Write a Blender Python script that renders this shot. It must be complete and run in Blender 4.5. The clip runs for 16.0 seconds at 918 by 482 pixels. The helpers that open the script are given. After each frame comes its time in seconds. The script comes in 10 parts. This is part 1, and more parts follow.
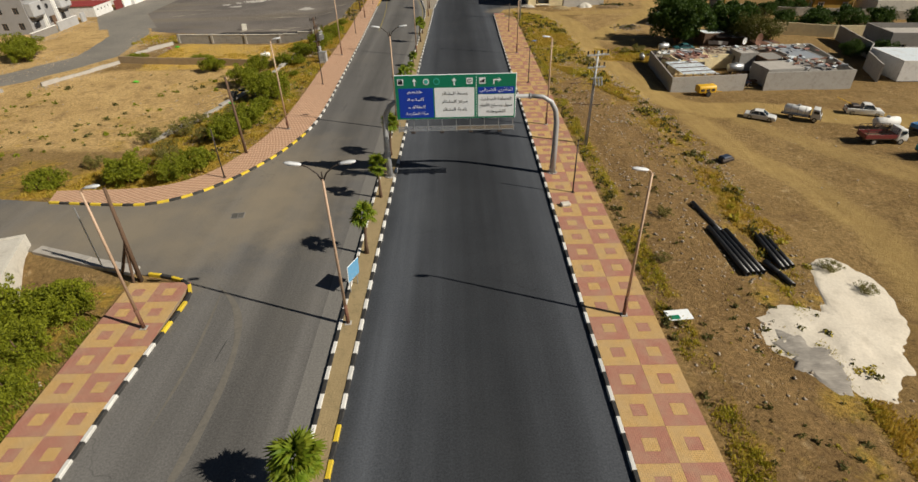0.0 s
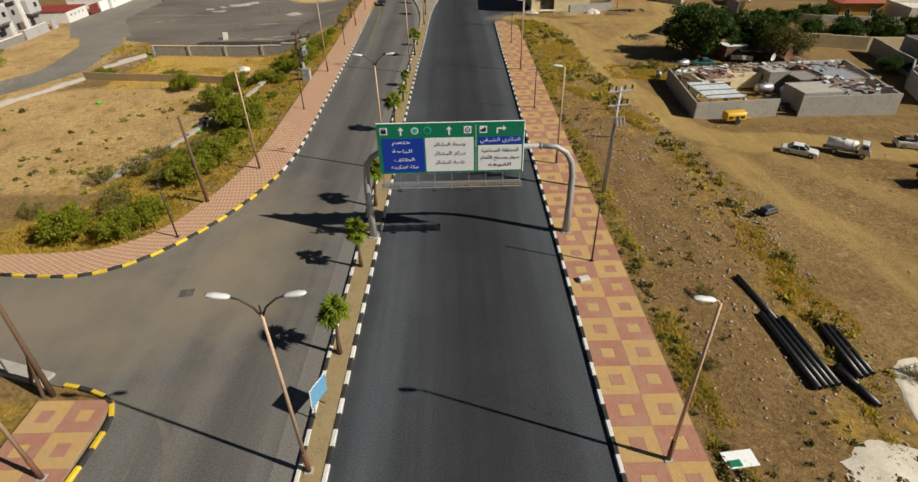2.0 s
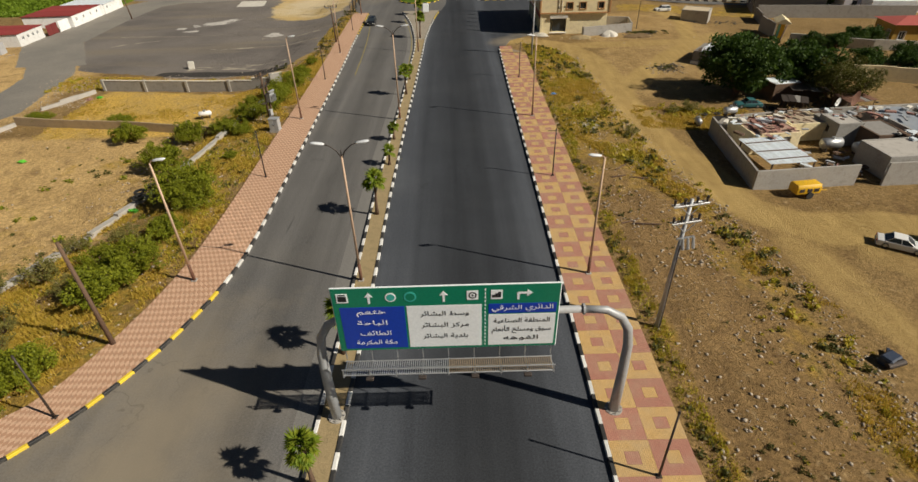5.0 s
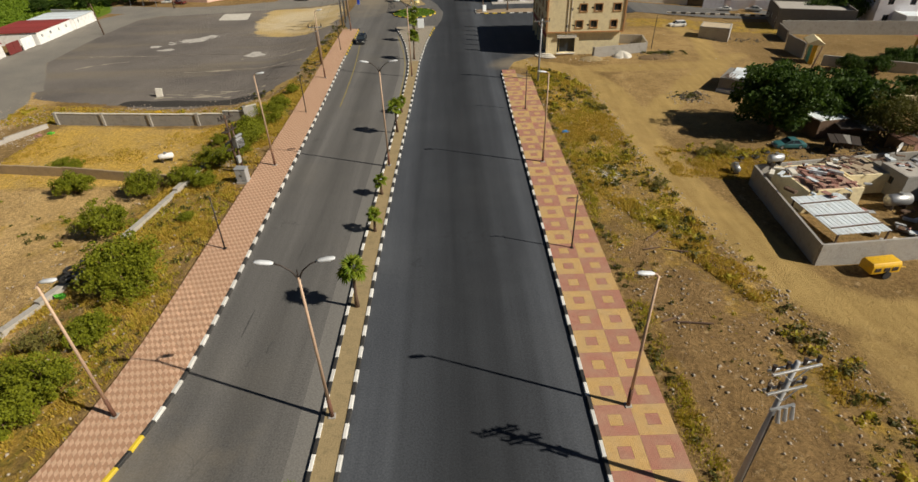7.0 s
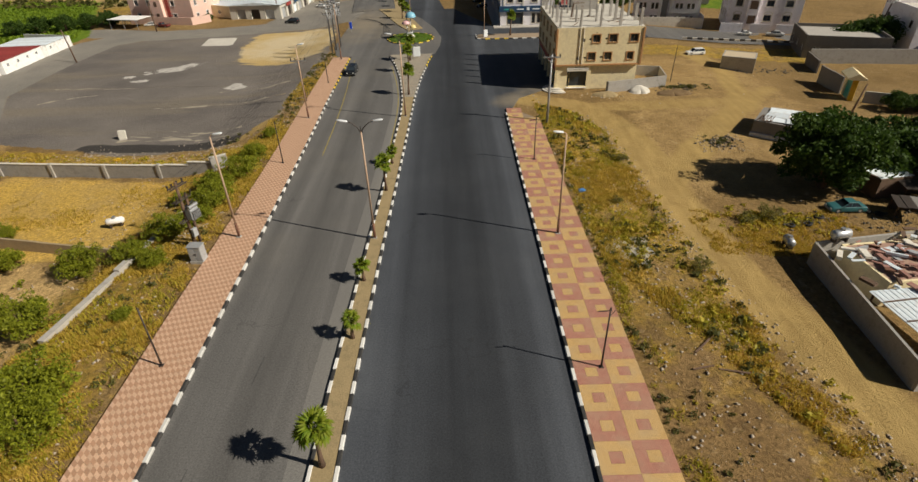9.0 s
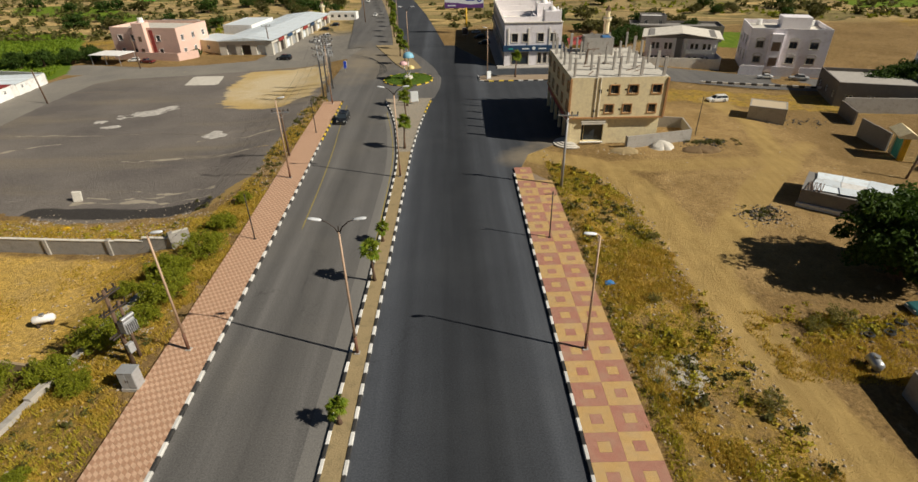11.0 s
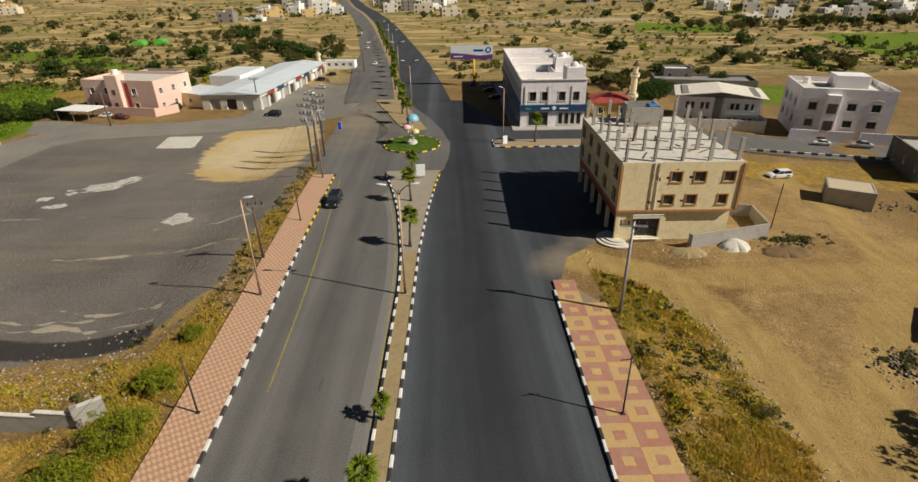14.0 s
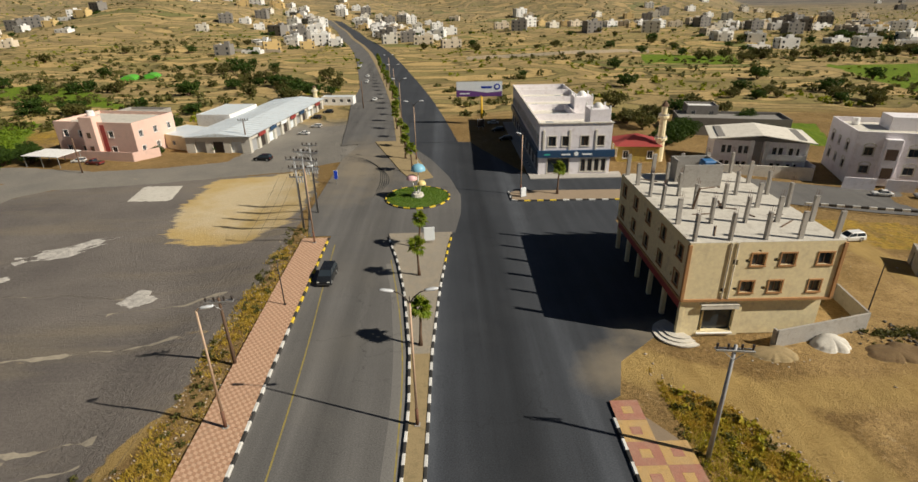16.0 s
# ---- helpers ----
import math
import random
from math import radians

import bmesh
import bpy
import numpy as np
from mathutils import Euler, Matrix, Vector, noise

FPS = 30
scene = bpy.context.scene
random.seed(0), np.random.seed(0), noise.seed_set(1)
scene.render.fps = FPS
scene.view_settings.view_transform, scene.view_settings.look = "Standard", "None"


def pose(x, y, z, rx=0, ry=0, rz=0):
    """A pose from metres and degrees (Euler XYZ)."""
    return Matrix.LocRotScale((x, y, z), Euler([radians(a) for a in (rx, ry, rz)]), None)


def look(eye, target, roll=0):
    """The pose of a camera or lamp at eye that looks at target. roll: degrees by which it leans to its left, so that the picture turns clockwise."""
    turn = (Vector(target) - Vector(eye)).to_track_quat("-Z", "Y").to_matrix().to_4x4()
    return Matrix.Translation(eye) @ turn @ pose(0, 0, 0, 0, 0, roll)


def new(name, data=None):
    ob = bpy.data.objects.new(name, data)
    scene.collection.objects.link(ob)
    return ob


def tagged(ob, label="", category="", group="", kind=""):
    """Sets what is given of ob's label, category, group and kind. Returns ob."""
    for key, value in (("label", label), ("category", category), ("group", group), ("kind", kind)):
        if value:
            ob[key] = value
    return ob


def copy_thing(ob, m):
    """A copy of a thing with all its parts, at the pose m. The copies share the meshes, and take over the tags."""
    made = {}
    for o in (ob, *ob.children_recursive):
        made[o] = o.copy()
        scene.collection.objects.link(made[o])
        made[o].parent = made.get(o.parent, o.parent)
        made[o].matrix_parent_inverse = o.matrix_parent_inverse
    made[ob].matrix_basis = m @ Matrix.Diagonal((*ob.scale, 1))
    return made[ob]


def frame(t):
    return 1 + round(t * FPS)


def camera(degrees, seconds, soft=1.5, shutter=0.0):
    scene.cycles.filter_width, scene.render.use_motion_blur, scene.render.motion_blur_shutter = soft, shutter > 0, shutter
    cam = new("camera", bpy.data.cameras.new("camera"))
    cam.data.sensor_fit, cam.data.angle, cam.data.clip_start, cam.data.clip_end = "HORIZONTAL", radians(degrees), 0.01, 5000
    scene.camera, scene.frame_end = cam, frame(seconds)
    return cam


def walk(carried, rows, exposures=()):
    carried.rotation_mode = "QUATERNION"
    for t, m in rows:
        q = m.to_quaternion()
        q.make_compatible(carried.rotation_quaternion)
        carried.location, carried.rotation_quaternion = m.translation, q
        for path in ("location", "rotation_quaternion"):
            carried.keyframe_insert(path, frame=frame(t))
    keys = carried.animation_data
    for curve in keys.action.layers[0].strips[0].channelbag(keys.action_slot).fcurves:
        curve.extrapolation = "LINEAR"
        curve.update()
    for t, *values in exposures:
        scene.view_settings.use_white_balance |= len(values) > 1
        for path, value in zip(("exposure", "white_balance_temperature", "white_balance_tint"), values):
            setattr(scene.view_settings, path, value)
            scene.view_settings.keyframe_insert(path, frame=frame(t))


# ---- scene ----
cam = camera(81.7, 16.0)
PATH = [
    (0, (-0.341, -0.61, 23.432), (-0.339, 1.058, 22.329), -1.3),
    (0.5, (-0.121, 1.823, 23.604), (-0.123, 3.489, 22.497), -1.4),
    (1, (-0.062, 4.37, 23.805), (-0.061, 6.034, 22.695), -1.3),
    (1.5, (-0.006, 6.945, 24.043), (-0.004, 8.604, 22.925), -1.4),
    (2, (0.077, 9.696, 24.244), (0.08, 11.353, 23.124), -1.3),
    (2.5, (0.163, 12.348, 24.438), (0.167, 14.004, 23.317), -1.4),
    (3, (0.175, 15.12, 24.647), (0.181, 16.776, 23.526), -1.2),
    (3.5, (0.133, 17.995, 24.905), (0.14, 19.65, 23.782), -1.2),
    (4, (0.132, 20.862, 25.113), (0.139, 22.513, 23.985), -1.2),
    (4.2, (0.177, 22.051, 25.143), (0.181, 23.707, 24.022), -1.3),
    (6.3, (0.414, 34.44, 25.939), (0.422, 36.089, 24.808), -1.8),
    (6.5, (0.418, 35.641, 25.965), (0.427, 37.292, 24.837), -1.6),
    (7, (0.438, 38.715, 26.078), (0.449, 40.371, 24.956), -1.6),
    (7.5, (0.496, 41.671, 26.184), (0.507, 43.332, 25.069), -1.6),
    (8, (0.589, 44.698, 26.335), (0.6, 46.363, 25.227), -1.7),
    (8.5, (0.734, 47.705, 26.469), (0.743, 49.376, 25.37), -1.8),
    (9, (0.843, 50.587, 26.655), (0.854, 52.263, 25.565), -1.7),
    (9.2, (0.863, 51.766, 26.685), (0.875, 53.45, 25.606), -1.6),
    (11.3, (0.658, 64.076, 27.465), (0.682, 65.802, 26.456), -1.1),
    (11.5, (0.548, 65.232, 27.482), (0.577, 66.963, 26.48), -1.0),
    (12, (0.123, 68.274, 27.532), (0.155, 70.016, 26.551), -0.9),
    (12.5, (-0.262, 71.213, 27.604), (-0.229, 72.967, 26.642), -0.8),
    (13, (-0.622, 74.574, 27.767), (-0.588, 76.338, 26.825), -0.7),
    (13.5, (-0.997, 77.909, 27.918), (-0.962, 79.682, 26.994), -0.8),
    (14, (-1.395, 81.144, 28.044), (-1.361, 82.927, 27.138), -0.9),
    (14.5, (-1.839, 84.431, 28.16), (-1.805, 86.225, 27.277), -1.0),
    (15, (-2.289, 87.741, 28.273), (-2.253, 89.544, 27.41), -1.0),
    (15.5, (-2.763, 91.233, 28.346), (-2.724, 93.047, 27.505), -0.9),
    (16, (-3.234, 94.848, 28.391), (-3.192, 96.672, 27.572), -1.1),
]
walk(cam, [(t, look(eye, target, roll)) for t, eye, target, roll in PATH])

# ---- light ----
SUN = Vector((1.19, -0.465, 1.0)).normalized()
world = bpy.data.worlds.new("sky")
scene.world = world
world.use_nodes = True
wn = world.node_tree.nodes
sky = wn.new("ShaderNodeTexSky")
sky.sky_type, sky.sun_disc = "NISHITA", False
sky.sun_elevation = math.asin(SUN.z)
sky.sun_rotation = math.atan2(SUN.x, SUN.y)
sky.altitude, sky.dust_density = 1500, 2.0
world.node_tree.links.new(sky.outputs[0], wn["Background"].inputs[0])
wn["Background"].inputs[1].default_value = 0.024
sun = new("sun", bpy.data.lights.new("sun", "SUN"))
sun.data.energy, sun.data.angle, sun.data.color = 5.0, radians(0.6), (1.0, 0.925, 0.79)
sun.matrix_world = look((0, 0, 60), Vector((0, 0, 60)) - SUN)
scene.view_settings.exposure = 0.06


# ---- materials ----
def nodes(name):
    m = bpy.data.materials.new(name)
    m.use_nodes = True
    t = m.node_tree
    return m, t, t.nodes["Principled BSDF"], t.links


def noise_fac(t, vec, scale, detail=4.0, lo=0.35, hi=0.65, rough=0.6):
    n = t.nodes.new("ShaderNodeTexNoise")
    n.inputs["Scale"].default_value, n.inputs["Detail"].default_value, n.inputs["Roughness"].default_value = scale, detail, rough
    t.links.new(vec, n.inputs["Vector"])
    r = t.nodes.new("ShaderNodeMapRange")
    r.inputs[1].default_value, r.inputs[2].default_value = lo, hi
    t.links.new(n.outputs["Fac"], r.inputs[0])
    return r.outputs[0]


def mix(t, fac, a, b, mode="MIX"):
    x = t.nodes.new("ShaderNodeMix")
    x.data_type, x.blend_type = "RGBA", mode
    for sock, v in ((x.inputs["Factor"], fac), (x.inputs[6], a), (x.inputs[7], b)):
        if isinstance(v, (int, float)):
            sock.default_value = v
        elif isinstance(v, tuple):
            sock.default_value = (*v[:3], 1)
        else:
            t.links.new(v, sock)
    return x.outputs[2]


def math_node(t, op, a, b=0.0):
    x = t.nodes.new("ShaderNodeMath")
    x.operation = op
    for sock, v in zip(x.inputs, (a, b)):
        if isinstance(v, (int, float)):
            sock.default_value = v
        else:
            t.links.new(v, sock)
    return x.outputs[0]


def bump(t, bsdf, height, strength=0.3, distance=0.02):
    b = t.nodes.new("ShaderNodeBump")
    b.inputs["Strength"].default_value, b.inputs["Distance"].default_value = strength, distance
    t.links.new(height, b.inputs["Height"])
    t.links.new(b.outputs[0], bsdf.inputs["Normal"])


def coords(t, stretch=(1, 1, 1), world_space=False):
    if world_space:
        out = t.nodes.new("ShaderNodeNewGeometry").outputs["Position"]
    else:
        out = t.nodes.new("ShaderNodeTexCoord").outputs["Object"]
    m = t.nodes.new("ShaderNodeMapping")
    m.inputs["Scale"].default_value = stretch
    t.links.new(out, m.inputs["Vector"])
    return m.outputs[0]


def surface(name, a, b, dirt=None, big=0.6, fine=14.0, rough=0.8, metal=0.0, relief=0.25, amount=0.6, vary=0.12, stretch=(1, 1, 1), world_space=False):
    """A surface of colour a, clouded with b at a large scale, grained at a fine one and soiled with dirt."""
    m, t, p, l = nodes(name)
    v = coords(t, stretch, world_space)
    large = noise_fac(t, v, big, 5, 0.32, 0.68)
    c = mix(t, math_node(t, "MULTIPLY", large, amount), a, b)
    grain = noise_fac(t, v, fine, 3, 0.25, 0.75)
    c = mix(t, 0.28, c, mix(t, grain, tuple(x * 0.55 for x in a), tuple(min(1, x * 1.35) for x in a)))
    if dirt:
        c = mix(t, math_node(t, "MULTIPLY", noise_fac(t, v, big * 3.1, 6, 0.52, 0.8), 0.75), c, dirt)
    if vary:
        info = t.nodes.new("ShaderNodeObjectInfo")
        k = t.nodes.new("ShaderNodeMapRange")
        k.inputs[3].default_value, k.inputs[4].default_value = 1 - vary, 1 + vary
        l.new(info.outputs["Random"], k.inputs[0])
        h = t.nodes.new("ShaderNodeHueSaturation")
        l.new(c, h.inputs["Color"])
        l.new(k.outputs[0], h.inputs["Value"])
        c = h.outputs[0]
    l.new(c, p.inputs["Base Color"])
    p.inputs["Roughness"].default_value, p.inputs["Metallic"].default_value = rough, metal
    if relief:
        bump(t, p, grain, relief, 0.03)
    return m


def asphalt(name, a, b, dust, streak, sandy=(), bands=()):
    """Worn asphalt: clouded, with long streaks along the road, sand and fine cracks."""
    m, t, p, l = nodes(name)
    v = coords(t, (1, 1, 1), True)
    long = coords(t, (0.9, 0.025, 1), True)
    c = mix(t, noise_fac(t, v, 0.12, 5, 0.35, 0.65), a, b)
    c = mix(t, math_node(t, "MULTIPLY", noise_fac(t, long, 0.75, 4, 0.4, 0.7), streak), c, tuple(x * 0.6 for x in a))
    c = mix(t, math_node(t, "MULTIPLY", noise_fac(t, long, 0.5, 3, 0.52, 0.72), 0.45), c, tuple(x * 1.5 for x in b))
    c = mix(t, math_node(t, "MULTIPLY", noise_fac(t, v, 0.09, 6, 0.5, 0.75), 0.55), c, dust)
    lane = noise_fac(t, coords(t, (1, 0.006, 1), True), 0.28, 2, 0.38, 0.62)
    c = mix(t, math_node(t, "MULTIPLY", lane, 0.5), c, tuple(x * 0.62 for x in a))
    grain = noise_fac(t, v, 9.0, 4, 0.3, 0.7)
    c = mix(t, 0.32, c, mix(t, grain, tuple(x * 0.45 for x in a), tuple(x * 1.75 for x in b)))
    # broad bands polished dark or bleached by the traffic
    sep = t.nodes.new("ShaderNodeSeparateXYZ")
    l.new(v, sep.inputs[0])
    sway = math_node(t, "MULTIPLY", noise_fac(t, coords(t, (0.4, 0.03, 1), True), 1.0, 4, 0.2, 0.8), 1.6)
    for bx, half, gain in bands:
        off = math_node(t, "ABSOLUTE", math_node(t, "SUBTRACT", math_node(t, "ADD", sep.outputs[0], sway), bx + 0.8))
        k = t.nodes.new("ShaderNodeMapRange")
        k.interpolation_type = "SMOOTHSTEP"
        k.inputs[1].default_value, k.inputs[2].default_value, k.inputs[3].default_value, k.inputs[4].default_value = 0.2 * half, 1.25 * half, 0.8, 0.0
        l.new(off, k.inputs[0])
        c = mix(t, k.outputs[0], c, mix(t, 1.0, c, (gain, gain, gain), "MULTIPLY"))
    for cx, cy, rx, ry in sandy:
        mp = t.nodes.new("ShaderNodeMapping")
        mp.inputs["Location"].default_value = (-cx / rx, -cy / ry, 0)
        mp.inputs["Scale"].default_value = (1 / rx, 1 / ry, 0)
        l.new(v, mp.inputs["Vector"])
        ln = t.nodes.new("ShaderNodeVectorMath")
        ln.operation = "LENGTH"
        l.new(mp.outputs[0], ln.inputs[0])
        spread = math_node(t, "ADD", ln.outputs["Value"], math_node(t, "MULTIPLY", noise_fac(t, v, 0.25, 6, 0.25, 0.75), 0.7))
        k = t.nodes.new("ShaderNodeMapRange")
        k.inputs[1].default_value, k.inputs[2].default_value, k.inputs[3].default_value, k.inputs[4].default_value = 0.45, 1.5, 0.75, 0.0
        l.new(spread, k.inputs[0])
        c = mix(t, k.outputs[0], c, (0.27, 0.225, 0.16))
    vor = t.nodes.new("ShaderNodeTexVoronoi")
    vor.feature = "DISTANCE_TO_EDGE"
    vor.inputs["Scale"].default_value = 0.16
    warp = t.nodes.new("ShaderNodeVectorMath")
    nz = t.nodes.new("ShaderNodeTexNoise")
    nz.inputs["Scale"].default_value = 0.7
    l.new(v, nz.inputs["Vector"])
    warp.operation = "MULTIPLY_ADD"
    l.new(nz.outputs["Color"], warp.inputs[0])
    warp.inputs[1].default_value = (2.5, 2.5, 2.5)
    l.new(v, warp.inputs[2])
    l.new(warp.outputs[0], vor.inputs["Vector"])
    crack = t.nodes.new("ShaderNodeMapRange")
    crack.inputs[1].default_value, crack.inputs[2].default_value, crack.inputs[3].default_value, crack.inputs[4].default_value = 0.0, 0.012, 0.35, 0.0
    l.new(vor.outputs["Distance"], crack.inputs[0])
    c = mix(t, math_node(t, "MULTIPLY", crack.outputs[0], noise_fac(t, v, 0.05, 3, 0.5, 0.62)), c, (0.012, 0.012, 0.012))
    l.new(c, p.inputs["Base Color"])
    p.inputs["Roughness"].default_value = 0.75
    p.inputs["Specular IOR Level"].default_value = 0.3
    bump(t, p, grain, 0.15, 0.01)
    return m


def pavers(name, a, b):
    """Small interlocking pavers of one colour, with dark joints and a little fading."""
    m, t, p, l = nodes(name)
    v = coords(t, (1, 1, 1), True)
    br = t.nodes.new("ShaderNodeTexBrick")
    br.inputs["Scale"].default_value = 1.0
    br.inputs["Brick Width"].default_value, br.inputs["Row Height"].default_value = 0.22, 0.11
    br.inputs["Mortar Size"].default_value = 0.008
    br.inputs["Color1"].default_value, br.inputs["Color2"].default_value = (*a, 1), (*b, 1)
    br.inputs["Mortar"].default_value = (*[x * 0.55 for x in a], 1)
    rot = t.nodes.new("ShaderNodeMapping")
    rot.inputs["Rotation"].default_value = (0, 0, radians(90))
    l.new(v, rot.inputs["Vector"])
    l.new(rot.outputs[0], br.inputs["Vector"])
    c = mix(t, math_node(t, "MULTIPLY", noise_fac(t, v, 0.9, 5, 0.4, 0.7), 0.4), br.outputs["Color"], (0.42, 0.33, 0.22))
    c = mix(t, math_node(t, "MULTIPLY", noise_fac(t, v, 3.0, 4, 0.55, 0.75), 0.35), c, tuple(x * 0.5 for x in a))
    info = t.nodes.new("ShaderNodeObjectInfo")
    c = mix(t, math_node(t, "MULTIPLY", info.outputs["Random"], 0.2), c, tuple(x * 0.6 for x in b))
    l.new(c, p.inputs["Base Color"])
    p.inputs["Roughness"].default_value = 0.85
    bump(t, p, br.outputs["Fac"], -0.3, 0.008)
    return m


def leaves(name, a, b, c3):
    m, t, p, l = nodes(name)
    g = t.nodes.new("ShaderNodeNewGeometry")
    c = mix(t, g.outputs["Random Per Island"], a, b)
    c = mix(t, noise_fac(t, coords(t), 0.9, 3, 0.4, 0.7), c, c3)
    l.new(c, p.inputs["Base Color"])
    p.inputs["Roughness"].default_value = 0.6
    p.inputs["Specular IOR Level"].default_value = 0.25
    p.inputs["Subsurface Weight"].default_value = 0.0
    tr = t.nodes.new("ShaderNodeBsdfTranslucent")
    l.new(c, tr.inputs["Color"])
    ms = t.nodes.new("ShaderNodeMixShader")
    ms.inputs[0].default_value = 0.35
    l.new(p.outputs[0], ms.inputs[1])
    l.new(tr.outputs[0], ms.inputs[2])
    l.new(ms.outputs[0], t.nodes["Material Output"].inputs["Surface"])
    return m


def glass(name, tint=(0.03, 0.04, 0.05)):
    m, t, p, l = nodes(name)
    p.inputs["Base Color"].default_value = (*tint, 1)
    p.inputs["Roughness"].default_value = 0.08
    p.inputs["Specular IOR Level"].default_value = 0.6
    return m


ASPHALT_NEW = asphalt("dark_asphalt", (0.041, 0.045, 0.053), (0.064, 0.07, 0.08), (0.09, 0.094, 0.099), 0.8, ((11.5, 130.5, 4.5, 4.5), (17, 136.5, 6, 2.6)), ((1.4, 3.4, 0.48), (-4.7, 1.5, 1.6), (6.9, 1.3, 1.55)))
ASPHALT_OLD = asphalt("old_asphalt", (0.128, 0.123, 0.117), (0.172, 0.165, 0.156), (0.215, 0.195, 0.16), 0.8, ((-29, 38, 17, 9), (-17, 46, 7, 12), (14, 138, 7, 6), (-20, 195, 9, 22)), ((-12.4, 2.2, 0.72), (-16.2, 1.0, 0.85)))
YELLOW_PAVE = pavers("yellow_pavers", (0.56, 0.35, 0.13), (0.62, 0.40, 0.16))
RED_PAVE = pavers("red_pavers", (0.42, 0.18, 0.13), (0.47, 0.22, 0.15))
PINK_TILE = surface("pink_tile", (0.66, 0.43, 0.29), (0.6, 0.385, 0.25), (0.40, 0.28, 0.18), 1.2, 9, 0.85, 0, 0.15, 0.6, 0.1, (1, 1, 1), True)
BROWN_TILE = surface("brown_tile", (0.45, 0.255, 0.155), (0.48, 0.28, 0.17), (0.33, 0.22, 0.15), 1.2, 9, 0.85, 0, 0.15, 0.6, 0.1, (1, 1, 1), True)
JOINT = surface("joint_sand", (0.28, 0.21, 0.14), (0.33, 0.25, 0.17), None, 0.8, 12, 0.95)
KERB_W = surface("kerb_white_paint", (0.72, 0.71, 0.68), (0.6, 0.58, 0.52), (0.33, 0.30, 0.26), 1.4, 10, 0.7, 0, 0.2, 0.7, 0.12)
KERB_K = surface("kerb_black_paint", (0.03, 0.03, 0.03), (0.06, 0.055, 0.05), (0.16, 0.14, 0.12), 1.4, 10, 0.65, 0, 0.2, 0.7, 0.2)
KERB_Y = surface("kerb_yellow_paint", (0.78, 0.55, 0.03), (0.68, 0.48, 0.06), (0.33, 0.27, 0.12), 1.4, 10, 0.65, 0, 0.2, 0.6, 0.12)
CONCRETE = surface("concrete", (0.42, 0.39, 0.35), (0.34, 0.315, 0.28), (0.22, 0.2, 0.17), 0.5, 8, 0.9)
BLOCKWORK = surface("blockwork", (0.36, 0.34, 0.31), (0.29, 0.27, 0.24), (0.2, 0.18, 0.155), 0.5, 7, 0.92, 0, 0.4)
SANDY_WALL = surface("sandy_render", (0.4, 0.3, 0.18), (0.33, 0.25, 0.15), (0.24, 0.18, 0.11), 0.5, 7, 0.92, 0, 0.3)
PALE_CONC = surface("pale_concrete", (0.68, 0.64, 0.56), (0.57, 0.53, 0.45), (0.36, 0.32, 0.26), 0.4, 7, 0.9)
SOIL = surface("median_soil", (0.35, 0.262, 0.135), (0.27, 0.205, 0.105), (0.17, 0.14, 0.07), 0.6, 9, 0.97, 0, 0.6, 0.7, 0, (1, 1, 1), True)
POLE_PAINT = surface("pole_beige_paint", (0.60, 0.42, 0.29), (0.52, 0.35, 0.24), (0.32, 0.2, 0.13), 2, 14, 0.55, 0.1, 0.1)
POLE_RUST = surface("pole_rust", (0.17, 0.075, 0.045), (0.12, 0.06, 0.04), (0.24, 0.13, 0.07), 4, 20, 0.8)
DARK_STEEL = surface("dark_steel", (0.06, 0.05, 0.045), (0.09, 0.07, 0.06), (0.15, 0.09, 0.06), 3, 18, 0.6, 0.4)
GREY_PAINT = surface("grey_paint", (0.42, 0.43, 0.44), (0.36, 0.365, 0.37), (0.26, 0.24, 0.21), 1, 12, 0.5, 0.2, 0.1)
RUSTY_GRATE = surface("rusty_grating", (0.33, 0.25, 0.16), (0.4, 0.34, 0.26), (0.22, 0.14, 0.08), 2, 15, 0.6, 0.4, 0.1)
GALV = surface("galvanised_steel", (0.5, 0.51, 0.52), (0.4, 0.41, 0.42), (0.3, 0.29, 0.27), 2, 15, 0.45, 0.7, 0.1)
LAMP_WHITE = surface("lamp_housing", (0.72, 0.74, 0.76), (0.64, 0.66, 0.68), None, 2, 10, 0.4, 0, 0.05)
WOOD = surface("old_wood", (0.15, 0.09, 0.055), (0.1, 0.062, 0.04), (0.06, 0.04, 0.03), 2, 12, 0.9, 0, 0.4, 0.6, 0.1, (6, 6, 0.6))
WHITE = surface("white_paint", (0.84, 0.83, 0.80), (0.77, 0.75, 0.71), (0.45, 0.41, 0.35), 0.5, 8, 0.8, 0, 0.12)
CREAM = surface("cream_render", (0.84, 0.7, 0.43), (0.78, 0.65, 0.41), (0.55, 0.45, 0.29), 0.35, 3, 0.88, 0, 0.05)
ORANGE = surface("orange_trim", (0.42, 0.22, 0.09), (0.36, 0.19, 0.08), None, 0.8, 9, 0.8)
PINK = surface("pink_render", (0.78, 0.53, 0.44), (0.73, 0.5, 0.42), (0.55, 0.4, 0.34), 0.3, 6, 0.88, 0, 0.15)
PALE_PINK = surface("pale_pink_render", (0.92, 0.87, 0.9), (0.88, 0.82, 0.85), (0.58, 0.51, 0.5), 0.3, 6, 0.85, 0, 0.15)
